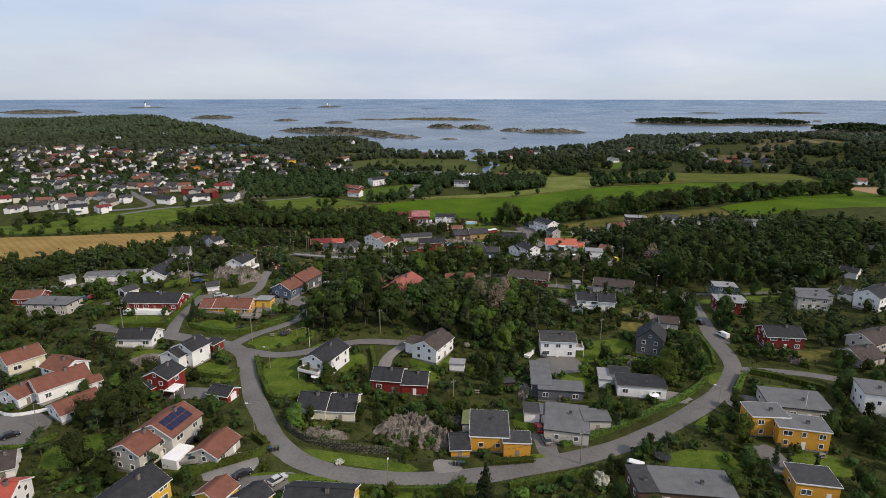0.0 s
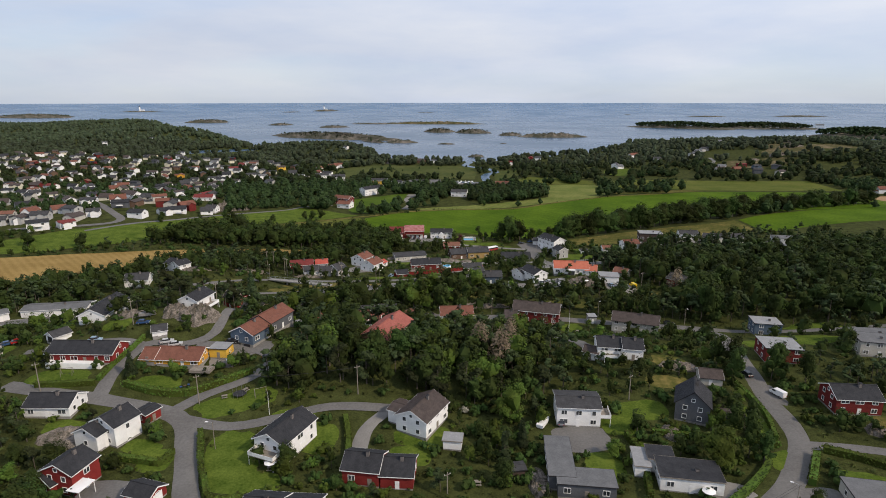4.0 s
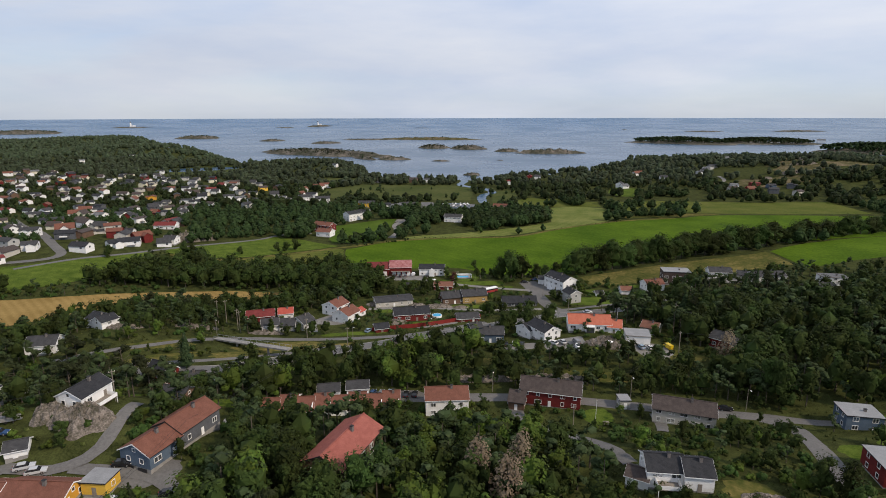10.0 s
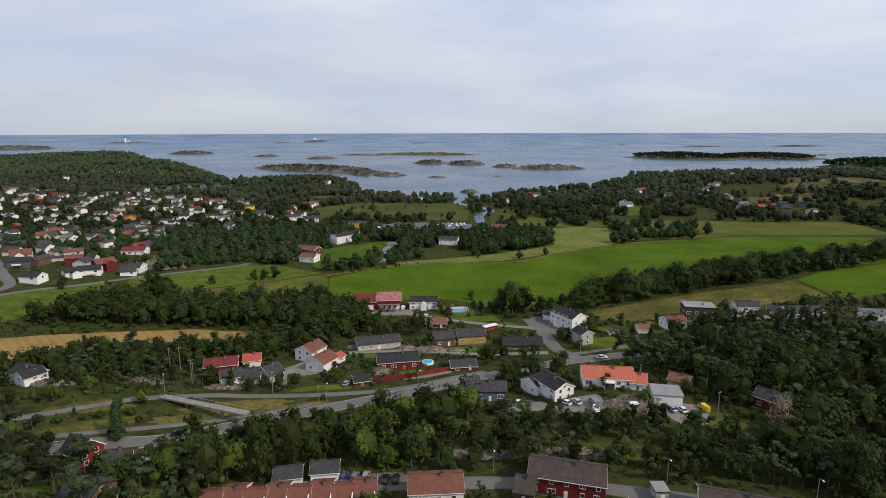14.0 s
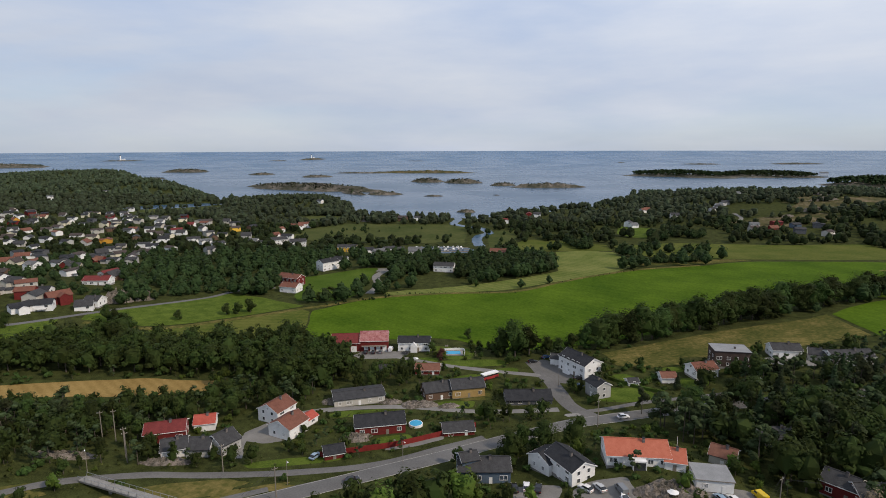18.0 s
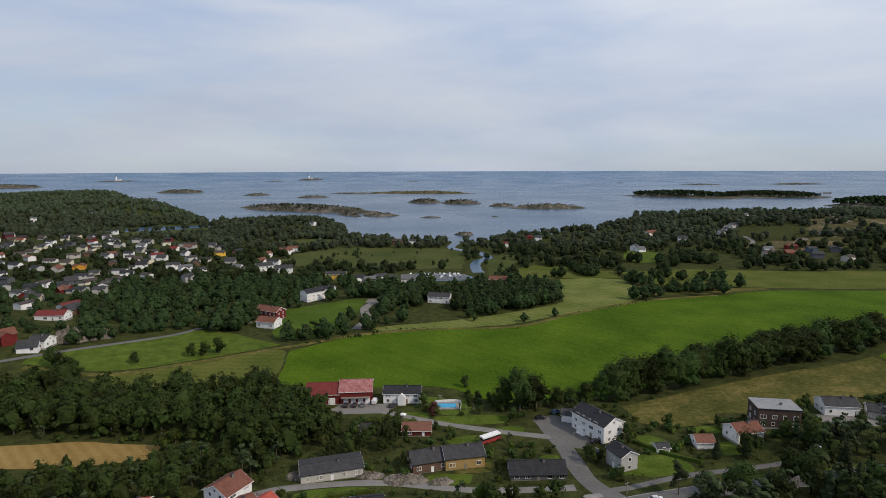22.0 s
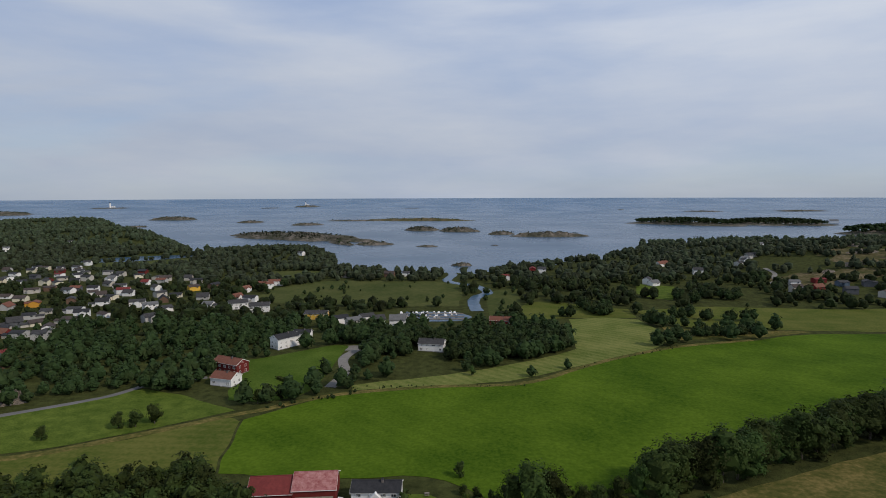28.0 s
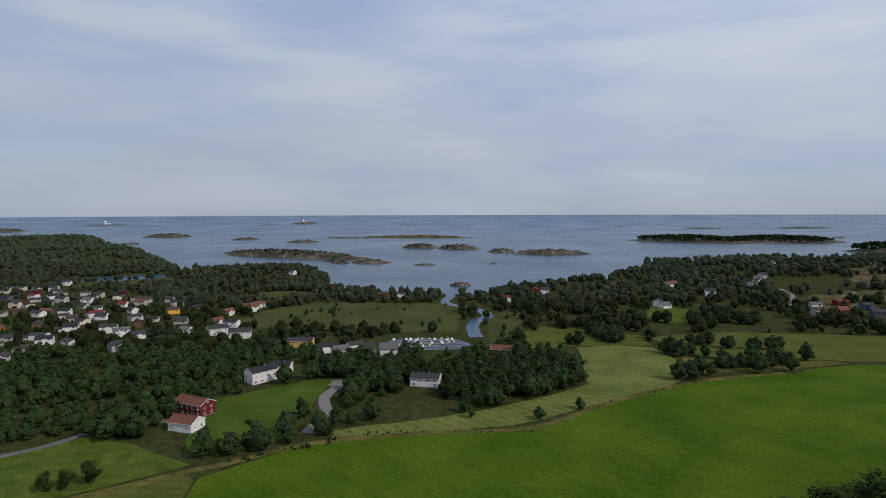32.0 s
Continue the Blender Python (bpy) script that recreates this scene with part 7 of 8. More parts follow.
# ---- far houses ----
def gable_block(h, L, W, H, wall, roof, tan, loc=(0, 0, 0), rot=0.0):
    """Walls and roof of a distant house or of its wing."""
    l, w, e = L / 2, W / 2, H - W / 2 * tan
    V = [(-l, -w, -2), (l, -w, -2), (l, w, -2), (-l, w, -2), (-l, -w, e), (l, -w, e), (l, w, e), (-l, w, e), (-l, 0, H - .05), (l, 0, H - .05)]
    part("wall", V, [(3, 2, 1, 0), (0, 1, 5, 4), (2, 3, 7, 6), (1, 2, 6, 9, 5), (3, 0, 4, 8, 7), (4, 5, 9, 8), (6, 7, 8, 9)], wallmat(wall), h, key=("fw", L, W, H, wall, tan), loc=loc, rot=rot)
    yo, zo = w + .5, e - .5 * tan
    V = [(q, yy, zz) for q in (-l - .4, l + .4) for yy, zz in ((-yo, zo), (0, H), (yo, zo), (yo, zo + .22), (0, H + .22), (-yo, zo + .22))]
    F = [(0, 1, 4, 5), (1, 2, 3, 4), (11, 10, 7, 6), (10, 9, 8, 7)] + [(i, i + 6, (i + 1) % 6 + 6, (i + 1) % 6) for i in range(6)]
    part("roof", V, F, roofmat(roof), h, key=("fr", L, W, H, roof, tan), loc=loc, rot=rot)
    return e


def far_house(x, y, rot, L, W, H, wall, roof, tan=.5):
    """A distant house: walls, roof, often a wing, an annex or a chimney, and the windows that still show."""
    k = random.Random(int(x * 3 + y * 7))
    L, W = min(L, k.choice((9, 10, 11, 12, 13))), min(W, k.choice((7, 8, 8)))
    H = H + k.choice((-.3, .3, .9, 1.4))
    rot += k.choice((-25, -10, 0, 0, 15, 30, 60))
    tan = k.choice((.4, .5, .5, .65, .8)) if H > 5.4 else k.choice((.25, .4, .5))
    h = thing("house", x, y, height(x, y), rot, "distant %s house with a %s roof among trees" % (WORDS[wall], RWORDS[roof]), "house", "houses of the far settlement")
    BOXES.append((x, y, L / 2, W / 2, rot))
    e = gable_block(h, L, W, H, wall, roof, tan)
    front = -W / 2 if -95 < rot < 85 else W / 2
    sg = -1 if front < 0 else 1
    boxpart("window", (-.75, .75, -.06, .06, -.6, .6), M_CURTAIN, h, key=("fwin",), loc=(.22 * L, front, max(1.4, e - 1.2)))
    if y < 640:
        boxpart("window", (-.06, .06, -.6, .6, -.6, .6), M_CURTAIN, h, key=("fwin2",), loc=(L / 2, 0, max(1.4, e - 1.0)))
    c = k.random()
    if y > 800 and c > .34:
        return
    if c < .34:
        gable_block(h, 4.5, 5, H - .7, wall, roof, tan, (k.uniform(-.25, .25) * L, sg * (W / 2 + 1.0), 0), radians(90))
    elif c < .58:
        gable_block(h, 6, 5.5, 3.4, k.choice((wall, "white", "greige")), k.choice((roof, "dgrey")), .3, ((L / 2 + 2.6) * k.choice((-1, 1)), 0, 0))
    elif c < .8:
        b = boxpart("balcony", (-2.5, 2.5, -1.0, 1.0, -.12, .0), M_TIMBER, h, key=("fbal",), loc=(0, sg * (W / 2 + 1.0), max(.6, e - 2.5)))
        boxpart("railing", (-2.5, 2.5, -.04, .04, 0, .9), M_WHITE, b, key=("frail",), loc=(0, sg * .96, 0))
    if k.random() < .4 and y < 640:
        boxpart("chimney", (-.4, .4, -.35, .35, -.6, 1.0), M_BRICK, h, key=("fchim",), loc=(k.uniform(-.3, .3) * L, 0, H))


WORDS = dict(white="white", cream="cream", yellow="yellow", orange="orange", red="red", dred="dark red", grey="grey", dgrey="dark grey", blue="blue-grey", greige="pale grey", brown="brown", brownd="dark brown")
RWORDS = dict(black="black tiled", dgrey="dark grey", grey="grey", greyl="pale grey", terra="brown-red tiled", brown="brown", brownd="dark brown", red="bright red", redd="dark red", redw="faded red", orangered="orange-red", green="mossy green")
g = random.Random(11)
TOWN = [(-345, 432), (-238, 440), (-178, 490), (-180, 530), (-262, 728), (-185, 792), (-216, 898), (-338, 1010), (-511, 1050), (-820, 1050)]
far_house(-679, 1019, 35, 17, 9, 5.8, "white", "terra")
far_house(-668, 1065, 12, 17, 8, 5.2, "cream", "grey")
far_house(-601, 943, -8, 17, 8, 4.7, "white", "dgrey")
far_house(-570, 942, 5, 17, 9, 5.2, "white", "black")
far_house(-555, 953, -8, 14, 9, 5.8, "orange", "terra")
far_house(-528, 949, 5, 17, 8, 4.7, "white", "black")
far_house(-530, 819, 110, 17, 8, 5.2, "white", "dgrey")
far_house(-494, 808, 12, 17, 8, 5.2, "white", "black")
far_house(-496, 867, -8, 17, 8, 4.7, "white", "dgrey")
far_house(-439, 811, 35, 17, 9, 4.7, "white", "dgrey")
far_house(-458, 870, -8, 17, 8, 4.7, "greige", "brownd")
far_house(-425, 838, -8, 17, 8, 4.7, "white", "brown")
far_house(-405, 788, -8, 17, 9, 5.2, "white", "black")
far_house(-454, 957, -8, 17, 8, 4.7, "dgrey", "black")
far_house(-435, 973, 110, 17, 8, 5.2, "white", "redd")
far_house(-430, 1005, 12, 14, 8, 5.2, "white", "dgrey")
far_house(-382, 873, 20, 17, 8, 4.7, "brown", "brownd")
far_house(-352, 856, 12, 15, 8, 5.2, "white", "dgrey")
far_house(-330, 862, 12, 17, 8, 5.8, "white", "black")
far_house(-337, 784, 110, 17, 9, 4.7, "orange", "terra")
far_house(-352, 938, 12, 16, 9, 5.2, "white", "grey")
far_house(-319, 892, 20, 17, 9, 4.7, "white", "dgrey")
far_house(-279, 788, 20, 17, 9, 5.8, "white", "black")
far_house(-300, 911, -8, 17, 8, 5.2, "white", "redd")
far_house(-245, 783, 5, 15, 9, 5.2, "white", "dgrey")
far_house(-227, 769, 5, 14, 9, 5.2, "white", "grey")
far_house(-208, 754, 20, 17, 8, 5.2, "white", "dgrey")
far_house(-267, 737, 5, 11, 8, 5.8, "white", "black")
far_house(-248, 736, -8, 17, 8, 4.7, "white", "brownd")
far_house(-201, 713, 20, 13, 9, 5.8, "grey", "dgrey")
far_house(-229, 867, 12, 14, 9, 5.2, "yellow", "brownd")
far_house(-179, 777, 5, 10, 9, 5.2, "white", "grey")
far_house(-173, 860, 5, 12, 9, 4.7, "white", "brown")
far_house(-149, 800, -8, 17, 9, 5.8, "white", "black")
far_house(-395, 661, 35, 17, 9, 4.7, "grey", "dgrey")
far_house(-388, 669, 12, 9, 9, 5.8, "white", "dgrey")
far_house(-358, 666, 35, 17, 8, 5.2, "white", "terra")
far_house(-344, 605, 110, 15, 9, 5.2, "white", "black")
far_house(-309, 628, -8, 17, 8, 5.8, "white", "grey")
far_house(-301, 646, -8, 16, 9, 5.2, "white", "dgrey")
far_house(-276, 663, -8, 9, 8, 4.7, "dred", "brown")
far_house(-224, 584, 35, 17, 9, 4.7, "white", "redd")
far_house(-299, 582, -8, 16, 9, 5.2, "brown", "brownd")
far_house(-349, 564, 20, 17, 9, 4.7, "white", "dgrey")
far_house(-221, 508, 5, 17, 8, 5.2, "white", "black")
far_house(-254, 491, 12, 15, 8, 4.7, "dgrey", "black")
far_house(-246, 497, 110, 17, 8, 5.8, "brown", "brownd")
far_house(-213, 478, 20, 12, 8, 4.7, "white", "black")
far_house(-205, 484, 20, 14, 9, 4.7, "white", "black")
far_house(-186, 490, 5, 13, 9, 5.2, "white", "dgrey")
far_house(-227, 463, -8, 16, 9, 5.8, "white", "black")
far_house(-260, 463, -8, 15, 9, 5.2, "white", "dgrey")
far_house(-266, 449, 110, 13, 9, 5.2, "greige", "brownd")
far_house(-330, 468, 12, 17, 9, 5.2, "greige", "brown")
far_house(-262, 433, 20, 16, 8, 4.7, "white", "redd")
far_house(-277, 426, 20, 13, 8, 5.8, "white", "black")
far_house(-437, 635, 20, 17, 9, 4.7, "white", "black")
far_house(-438, 684, 5, 15, 9, 5.2, "white", "redd")
far_house(-442, 659, 35, 11, 9, 4.7, "white", "brown")
far_house(-672, 908, 12, 13, 8, 5.2, "white", "grey")
far_house(-638, 878, 12, 15, 9, 5.2, "white", "dgrey")
far_house(-608, 856, 12, 15, 9, 5.2, "white", "dgrey")
far_house(-587, 862, 110, 17, 8, 5.8, "brown", "terra")
far_house(-701, 1010, 5, 17, 9, 5.8, "greige", "dgrey")
far_house(-699, 1089, 12, 17, 9, 5.8, "brown", "brownd")
far_house(-646, 1075, 12, 17, 9, 5.2, "cream", "brownd")
far_house(-397, 512, 35, 14, 9, 5.2, "white", "redd")
far_house(-386, 520, 12, 14, 9, 5.8, "white", "black")
done, tries = [], 0
while len(done) < 165 and tries < 14000:
    tries += 1
    x, y = g.uniform(-820, -130), g.uniform(430, 1050)
    if not inside(TOWN, x, y) or any(abs(x - bx) + abs(y - by) < 40 and (x - bx) ** 2 + (y - by) ** 2 < 15.5 ** 2 for bx, by, *_ in BOXES) or any(abs(x - a) < 12 and (x - a) ** 2 + (y - b) ** 2 < 110 for a, b, c in ROADS):
        continue
    done.append((x, y))
    far_house(x, y, g.choice((20, 35, 110, 5, -15)) + g.uniform(-8, 8), g.choice((11, 13, 15)), g.choice((8, 9)), g.choice((4.6, 5, 5.6)), g.choice(("white", "white", "white", "greige", "cream", "grey", "greige", "brown", "dgrey", "dred", "grey")), g.choice(("black", "black", "black", "dgrey", "dgrey", "brownd", "brownd", "terra")))
for x, y in ((-305, 448), (-292, 452), (-318, 442), (-280, 470), (-296, 478), (-312, 470), (-268, 512), (-285, 500), (-215, 492), (-205, 497), (-225, 500), (-235, 515)):
    far_house(x, y, g.uniform(0, 40), 12, 8, 6, g.choice(("white", "white", "greige", "grey", "dred")), g.choice(("black", "dgrey", "terra")))
for x, y, r, wl, rf in ((107, 928, 10, "white", "redd"), (147, 971, 20, "red", "redd"), (158, 968, -10, "white", "dgrey"), (330, 1014, 15, "orange", "terra"), (322, 1008, 0, "white", "terra"), (421, 983, 30, "white", "dgrey"), (428, 995, 0, "white", "grey"), (444, 1015, 12, "grey", "dgrey"), (340, 939, 0, "white", "dgrey"),
                        (261, 873, 20, "white", "grey"), (258, 884, 0, "white", "dgrey"), (382, 819, -20, "greige", "brownd"), (408, 825, 0, "dred", "terra"), (425, 803, 10, "dgrey", "dgrey"), (445, 785, 0, "greige", "brownd"), (527, 1135, 5, "white", "grey"), (-10, 965, 0, "white", "dgrey"), (-30, 960, 0, "brown", "brownd"), (470, 640, 0, "white", "terra"),
                        (-20, 690, 10, "white", "dgrey"), (-38, 690, 0, "greige", "grey"), (-50, 700, 30, "white", "black"), (-30, 705, 0, "white", "dgrey"), (-5, 690, 0, "white", "grey"), (-700, 1250, 0, "white", "grey"), (-640, 1330, 10, "white", "dgrey"), (-446, 1026, 0, "white", "dgrey"), (-289, 843, 20, "white", "redd"), (-165, 810, 30, "white", "terra"), (-155, 877, 0, "white", "terra"), (-185, 1175, 0, "white", "dgrey")):
    far_house(x, y, r, 12, 8.5, 6.5, wl, rf)

far_house(-470, 1090, 10, 11, 8, 6, "white", "dgrey")

# ---- boat harbour ----
g = random.Random(4)
for k, (y0, n) in enumerate(((713, 11), (724, 12), (736, 11))):
    e = thing("pontoon", 20, y0, height(20, y0) + .35, 0, "long grey floating pontoon in a boat harbour", "pontoon")
    boxpart("deck", (-27, 27, -.8, .8, -.3, .35), M_TIMBER, e)
    for i in range(n):
        boat(-5 + 50 * i / n + g.uniform(-.9, .9), y0 + 3.6, 90 + g.uniform(-9, 9), g.choice((5, 6, 8)))

# ---- far quay and boathouse ----
e = thing("quay", 1170, 2078, .2, -20, "low pale quay with moored boats on a wooded headland", "quay")
boxpart("apron", (-110, 100, -8, 10, -.6, 1.4), M_CONC, e)
for k in range(9):
    boxpart("store", (-100 + k * 21, -90 + k * 21, 12, 20, 0, 4.5 + (k * 7) % 3), wallmat("white" if k % 3 else "grey"), e)
e = thing("boathouse", 1399, 2188, 0, -25, "large white boathouse with a pitched roof at the water", "boathouse")
gable_block(e, 26, 18, 13, "white", "grey", .5)
far_house(411, 978, 0, 13, 8, 6, "white", "dgrey")
far_house(452, 1024, 20, 13, 8, 6, "greige", "black")
far_house(397, 846, -20, 12, 8, 6, "white", "grey")
far_house(430, 856, 0, 12, 8, 5, "dred", "redd")
far_house(442, 838, 10, 12, 8, 6, "blue", "dgrey")
far_house(464, 832, 5, 13, 8, 5, "dgrey", "dgrey")
strip("road", [(380, 862), (397, 876), (404, 892), (418, 914), (425, 945)], 5, M_GRAVEL, "pale gravel track up a heath hill", "road", lift=.4)
rock(520, 925, 18, 9, 4, 20, seed=41)
rock(575, 985, 22, 10, 5, 0, seed=42)
rock(470, 900, 12, 7, 3, 30, seed=43)
rock(610, 1040, 20, 9, 5, 10, seed=44)

# ---- islands, skerries, lighthouses ----
M_FARTREE = M_FARLEAF
# paler, greyer leaves for the far hills: distance haze put into the colour
M_HAZETREE = leafy("hazed_hill_leaves", (0.020, 0.028, 0.015), (0.036, 0.047, 0.025), (0.062, 0.076, 0.042))


def island(x, y, rx, ry, h, rot=0, trees=0, seed=1, label="low rocky island with thin grass in the sea", material=None):
    o = rock(x, y, rx, ry, h * (.9 if trees > 300 else 1.5), rot, label, z=sea_level(x, y) - .3, material=material or M_ISLE, seed=seed, n=56, power=.8, name="island")
    wooded = trees > 300
    trees *= 2 if wooded else 4
    if trees:
        gg = np.random.default_rng(seed)
        q = []
        for i in range(trees):
            a, k = gg.random() * 6.28, math.sqrt(gg.random()) * .8
            u, w = rx * k * math.cos(a), ry * k * math.sin(a)
            c, s = math.cos(radians(rot)), math.sin(radians(rot))
            hh = 6 + 5 * gg.random() if wooded else 1.5 + 4 * gg.random() ** 2
            q.append(leaf_cloud(34, [(x + u * c - w * s, y + u * s + w * c, sea_level(x, y) + h * 1.0 * (1 - k * k) + hh * .45, hh * .5, hh * .5, hh * .55)], hh * .2, seed * 1000 + i))
        tagged(new("island_scrub", leaf_mesh("island_scrub", np.concatenate(q), M_FARTREE)), "dark wind-cut pines and scrub on a rocky island", "scrub", kind="stuff")
    return o


island(-1044, 2673, 103, 60, 11.0, -0, trees=60, seed=1)
island(-302, 1624, 221, 70, 12.0, -30, trees=160, seed=2, label="long rocky island with dark pines in the sea")
island(-94, 1439, 44, 25, 5.0, -3, trees=4, seed=3)
island(-2, 1902, 51, 45, 9.0, -3, trees=30, seed=4)
island(99, 1853, 64, 45, 9.0, -16, trees=30, seed=5)
island(203, 1728, 39, 30, 6.0, -4, trees=6, seed=6)
island(310, 1652, 94, 36, 9.0, -3, trees=16, seed=7)
island(-284, 2524, 123, 30, 4.0, -4, trees=6, seed=8)
island(-30, 2534, 216, 50, 8.0, -11, trees=40, seed=9, label="long flat grassy island with low rocks", material=M_HEATH)
island(-652, 2421, 53, 40, 6.0, 23, trees=8, seed=10)
island(-400, 2225, 61, 30, 6.0, 16, trees=8, seed=11)
island(65, 1081, 17, 9, 4.0, -1, trees=0, seed=12)
island(14, 1387, 24, 10, 2.5, -1, trees=0, seed=13)
island(877, 2175, 204, 90, 14.0, -38, trees=420, seed=14, label="low wooded headland with dark pines")
island(1176, 2151, 182, 120, 12.0, -28, trees=420, seed=15, label="low wooded headland with dark pines")
island(1174, 1654, 140, 110, 18.0, -3, trees=360, seed=16, label="wooded island with dark trees")
island(-928, 2139, 35, 20, 4.0, 27, trees=4, seed=17)
island(-2073, 3030, 205, 120, 12.0, 8, trees=120, seed=18)
island(-1838, 3639, 125, 30, 4.0, 28, trees=0, seed=19)
island(-765, 3970, 98, 30, 8.0, 32, trees=0, seed=20)
island(-953, 3811, 69, 30, 3.0, 32, trees=0, seed=21)
island(1439, 3203, 106, 40, 4.0, -14, trees=0, seed=22)
island(1881, 3098, 140, 40, 5.0, -19, trees=0, seed=23)
island(-98, 3812, 68, 20, 2.0, -2, trees=0, seed=24)
island(1095, 3469, 22, 20, 2.0, -13, trees=0, seed=25)
island(-85, 966, 35, 12, 6.0, -42, trees=20, seed=26, label="small rocky point with pines at the shore")
island(-167, 1462, 61, 14, 5.0, -56, trees=6, seed=27)
island(149, 1403, 11, 6, 1.5, -44, trees=0, seed=28)


def lighthouse(x, y, h, label):
    z = sea_level(x, y)
    e = thing("lighthouse", x, y, z, 0, label, "lighthouse")
    V, F = [], []
    add_tube(V, F, [(0, 0, 0), (0, 0, h * .8)], h * .16, h * .12, 10)
    part("tower", V, F, M_WHITE, e)
    V, F = [], []
    add_tube(V, F, [(0, 0, h * .8), (0, 0, h * .84)], h * .17, h * .17, 10)
    part("gallery", V, F, M_DARK, e)
    V, F = [], []
    add_tube(V, F, [(0, 0, h * .84), (0, 0, h * .94), (0, 0, h)], h * .09, h * .03, 8)
    part("lantern", V, F, M_CARGLASS, e)
    boxpart("keeper_house", (h * .3, h * .8, -h * .15, h * .15, 0, h * .28), M_WHITE, e)


lighthouse(-1867, 3692, 34, "white lighthouse tower on a bare skerry")
lighthouse(-802, 4081, 30, "white lighthouse tower on a bare skerry")

# ---- single trees ----
def clear_of_roads(x, y):
    return not any(inside(f, x, y) for f in POLYS) and not any(c < 6 and abs(x - a) + abs(y - b) < 14 and (x - a) ** 2 + (y - b) ** 2 < (c + 1.5) ** 2 for a, b, c in ROADS) and not any(abs(x - b[0]) + abs(y - b[1]) < 24 and (x - b[0]) ** 2 + (y - b[1]) ** 2 < (b[3] + 2.5) ** 2 for b in BOXES)


index_free()
for x, y, s in ((50, 430, 1.75), (57, 432, 1.5), (44, 433, 1.35), (66, 434, .95), (72, 437, .85), (79, 439, .9), (86, 441, 1.1)):
    tree("broadleaf", x, y, s, "trees along the field")
for i in range(26):
    s = i / 25
    x, y = 93 + 150 * s, 442 + 55 * s + 3 * math.sin(i)
    tree("broadleaf", x, y, 1.95 + .3 * math.sin(i * 2.1), "trees along the field", tall=.84)
for i in range(22):
    s = i / 21
    tree("broadleaf", 248 + 150 * s, 499 + 62 * s + 3 * math.sin(i * 1.7), 1.7 + .3 * math.sin(i * 2.7), "trees along the field", tall=.8)
tree("broadleaf", 29.5, 458, .55)
tree("copper", 15, 428, .6)
for x, y, s in ((-132, 485, .6), (-110, 499, .75), (-104, 501, .8), (-98, 505, .85), (-62, 530, .7), (-53, 536, .6), (42, 569, .6), (-158, 470, .9), (-165, 474, .9), (-151, 467, .85), (-147, 463, .8), (-205, 455, .8), (30, 446, .4), (34, 443, .45), (-226, 391, 1.0), (-258, 388, 1.1), (-272, 384, 1.0), (-290, 392, 1.0), (-283, 372, .9)):
    tree("broadleaf", x, y, s)
for x, y, s in ((-97.5, 238, 1.0), (-97, 244, 1.15), (-101, 249, 1.2), (-94, 247, 1.0), (-104, 254, 1.15)):
    tree("pine", x, y, s, "pines beside a rocky knoll")
for x, y, s in ((-25, 203, 1.2), (-11, 203, 1.15), (-17, 199, 1.2), (-28, 209, 1.1), (-7, 208, 1.1)):
    tree("broadleaf", x, y, s, "trees before the pink-roofed house")
tree("bright", 21, 178, 1.15)
tree("bright", 68.0, 157.5, 1.12)
tree("birch", 77, 161.5, 1.2)
tree("birch", 91, 197, 1.25)
tree("birch", 79, 158.5, .9)
tree("column", 17, 160, 1.7)
tree("spruce", -60, 203.5, .55)
tree("spruce", -90.5, 194.5, .8)
for x, y, s in ((36, 111.5, 1.5), (4, 169, .9), (-2, 183, .8), (8, 181, .9), (-24, 115, .7)):
    tree("blossom", x, y, s)
tree("bright", 44, 162, .5)
tree("spruce", 9, 104, 1.05)
tree("spruce", -87, 293, 1.25)
tree("spruce", 22, 166, .8)
for x, y, s in ((79, 118, 1.1), (80.5, 115.5, 1.0), (87.5, 116, .9), (46, 133, 1.0), (25, 147, .8), (-101, 178, .8), (-96, 148, .7), (85, 122, .6)):
    tree("column", x, y, s)
for x, y, s in ((93, 203, 1.25), (90, 207, 1.2), (104, 200, 1.3), (108, 203, 1.2), (112, 196, 1.15), (83, 172, .95), (78, 171, 1.0)):
    tree("birch", x, y, s)
tree("birch", 113, 260, 1.7)
tree("birch", 117, 263, 1.4)
tree("birch", 111, 264, 1.5)
for x, y in ((20, 203), (14, 210), (24, 212), (108, 286)):
    tree("sere", x, y, 1.5)
for x, y in ((-29, 157), (2, 144), (-16, 145), (35, 147), (68, 119), (58, 111)):
    tree("brightbush", x, y, 1.0)
tree("broadleaf", -14, 139, .62)
tree("broadleaf", 16, 152, .75)
tree("broadleaf", 50, 136, .7)
tree("broadleaf", 44, 138, .65)

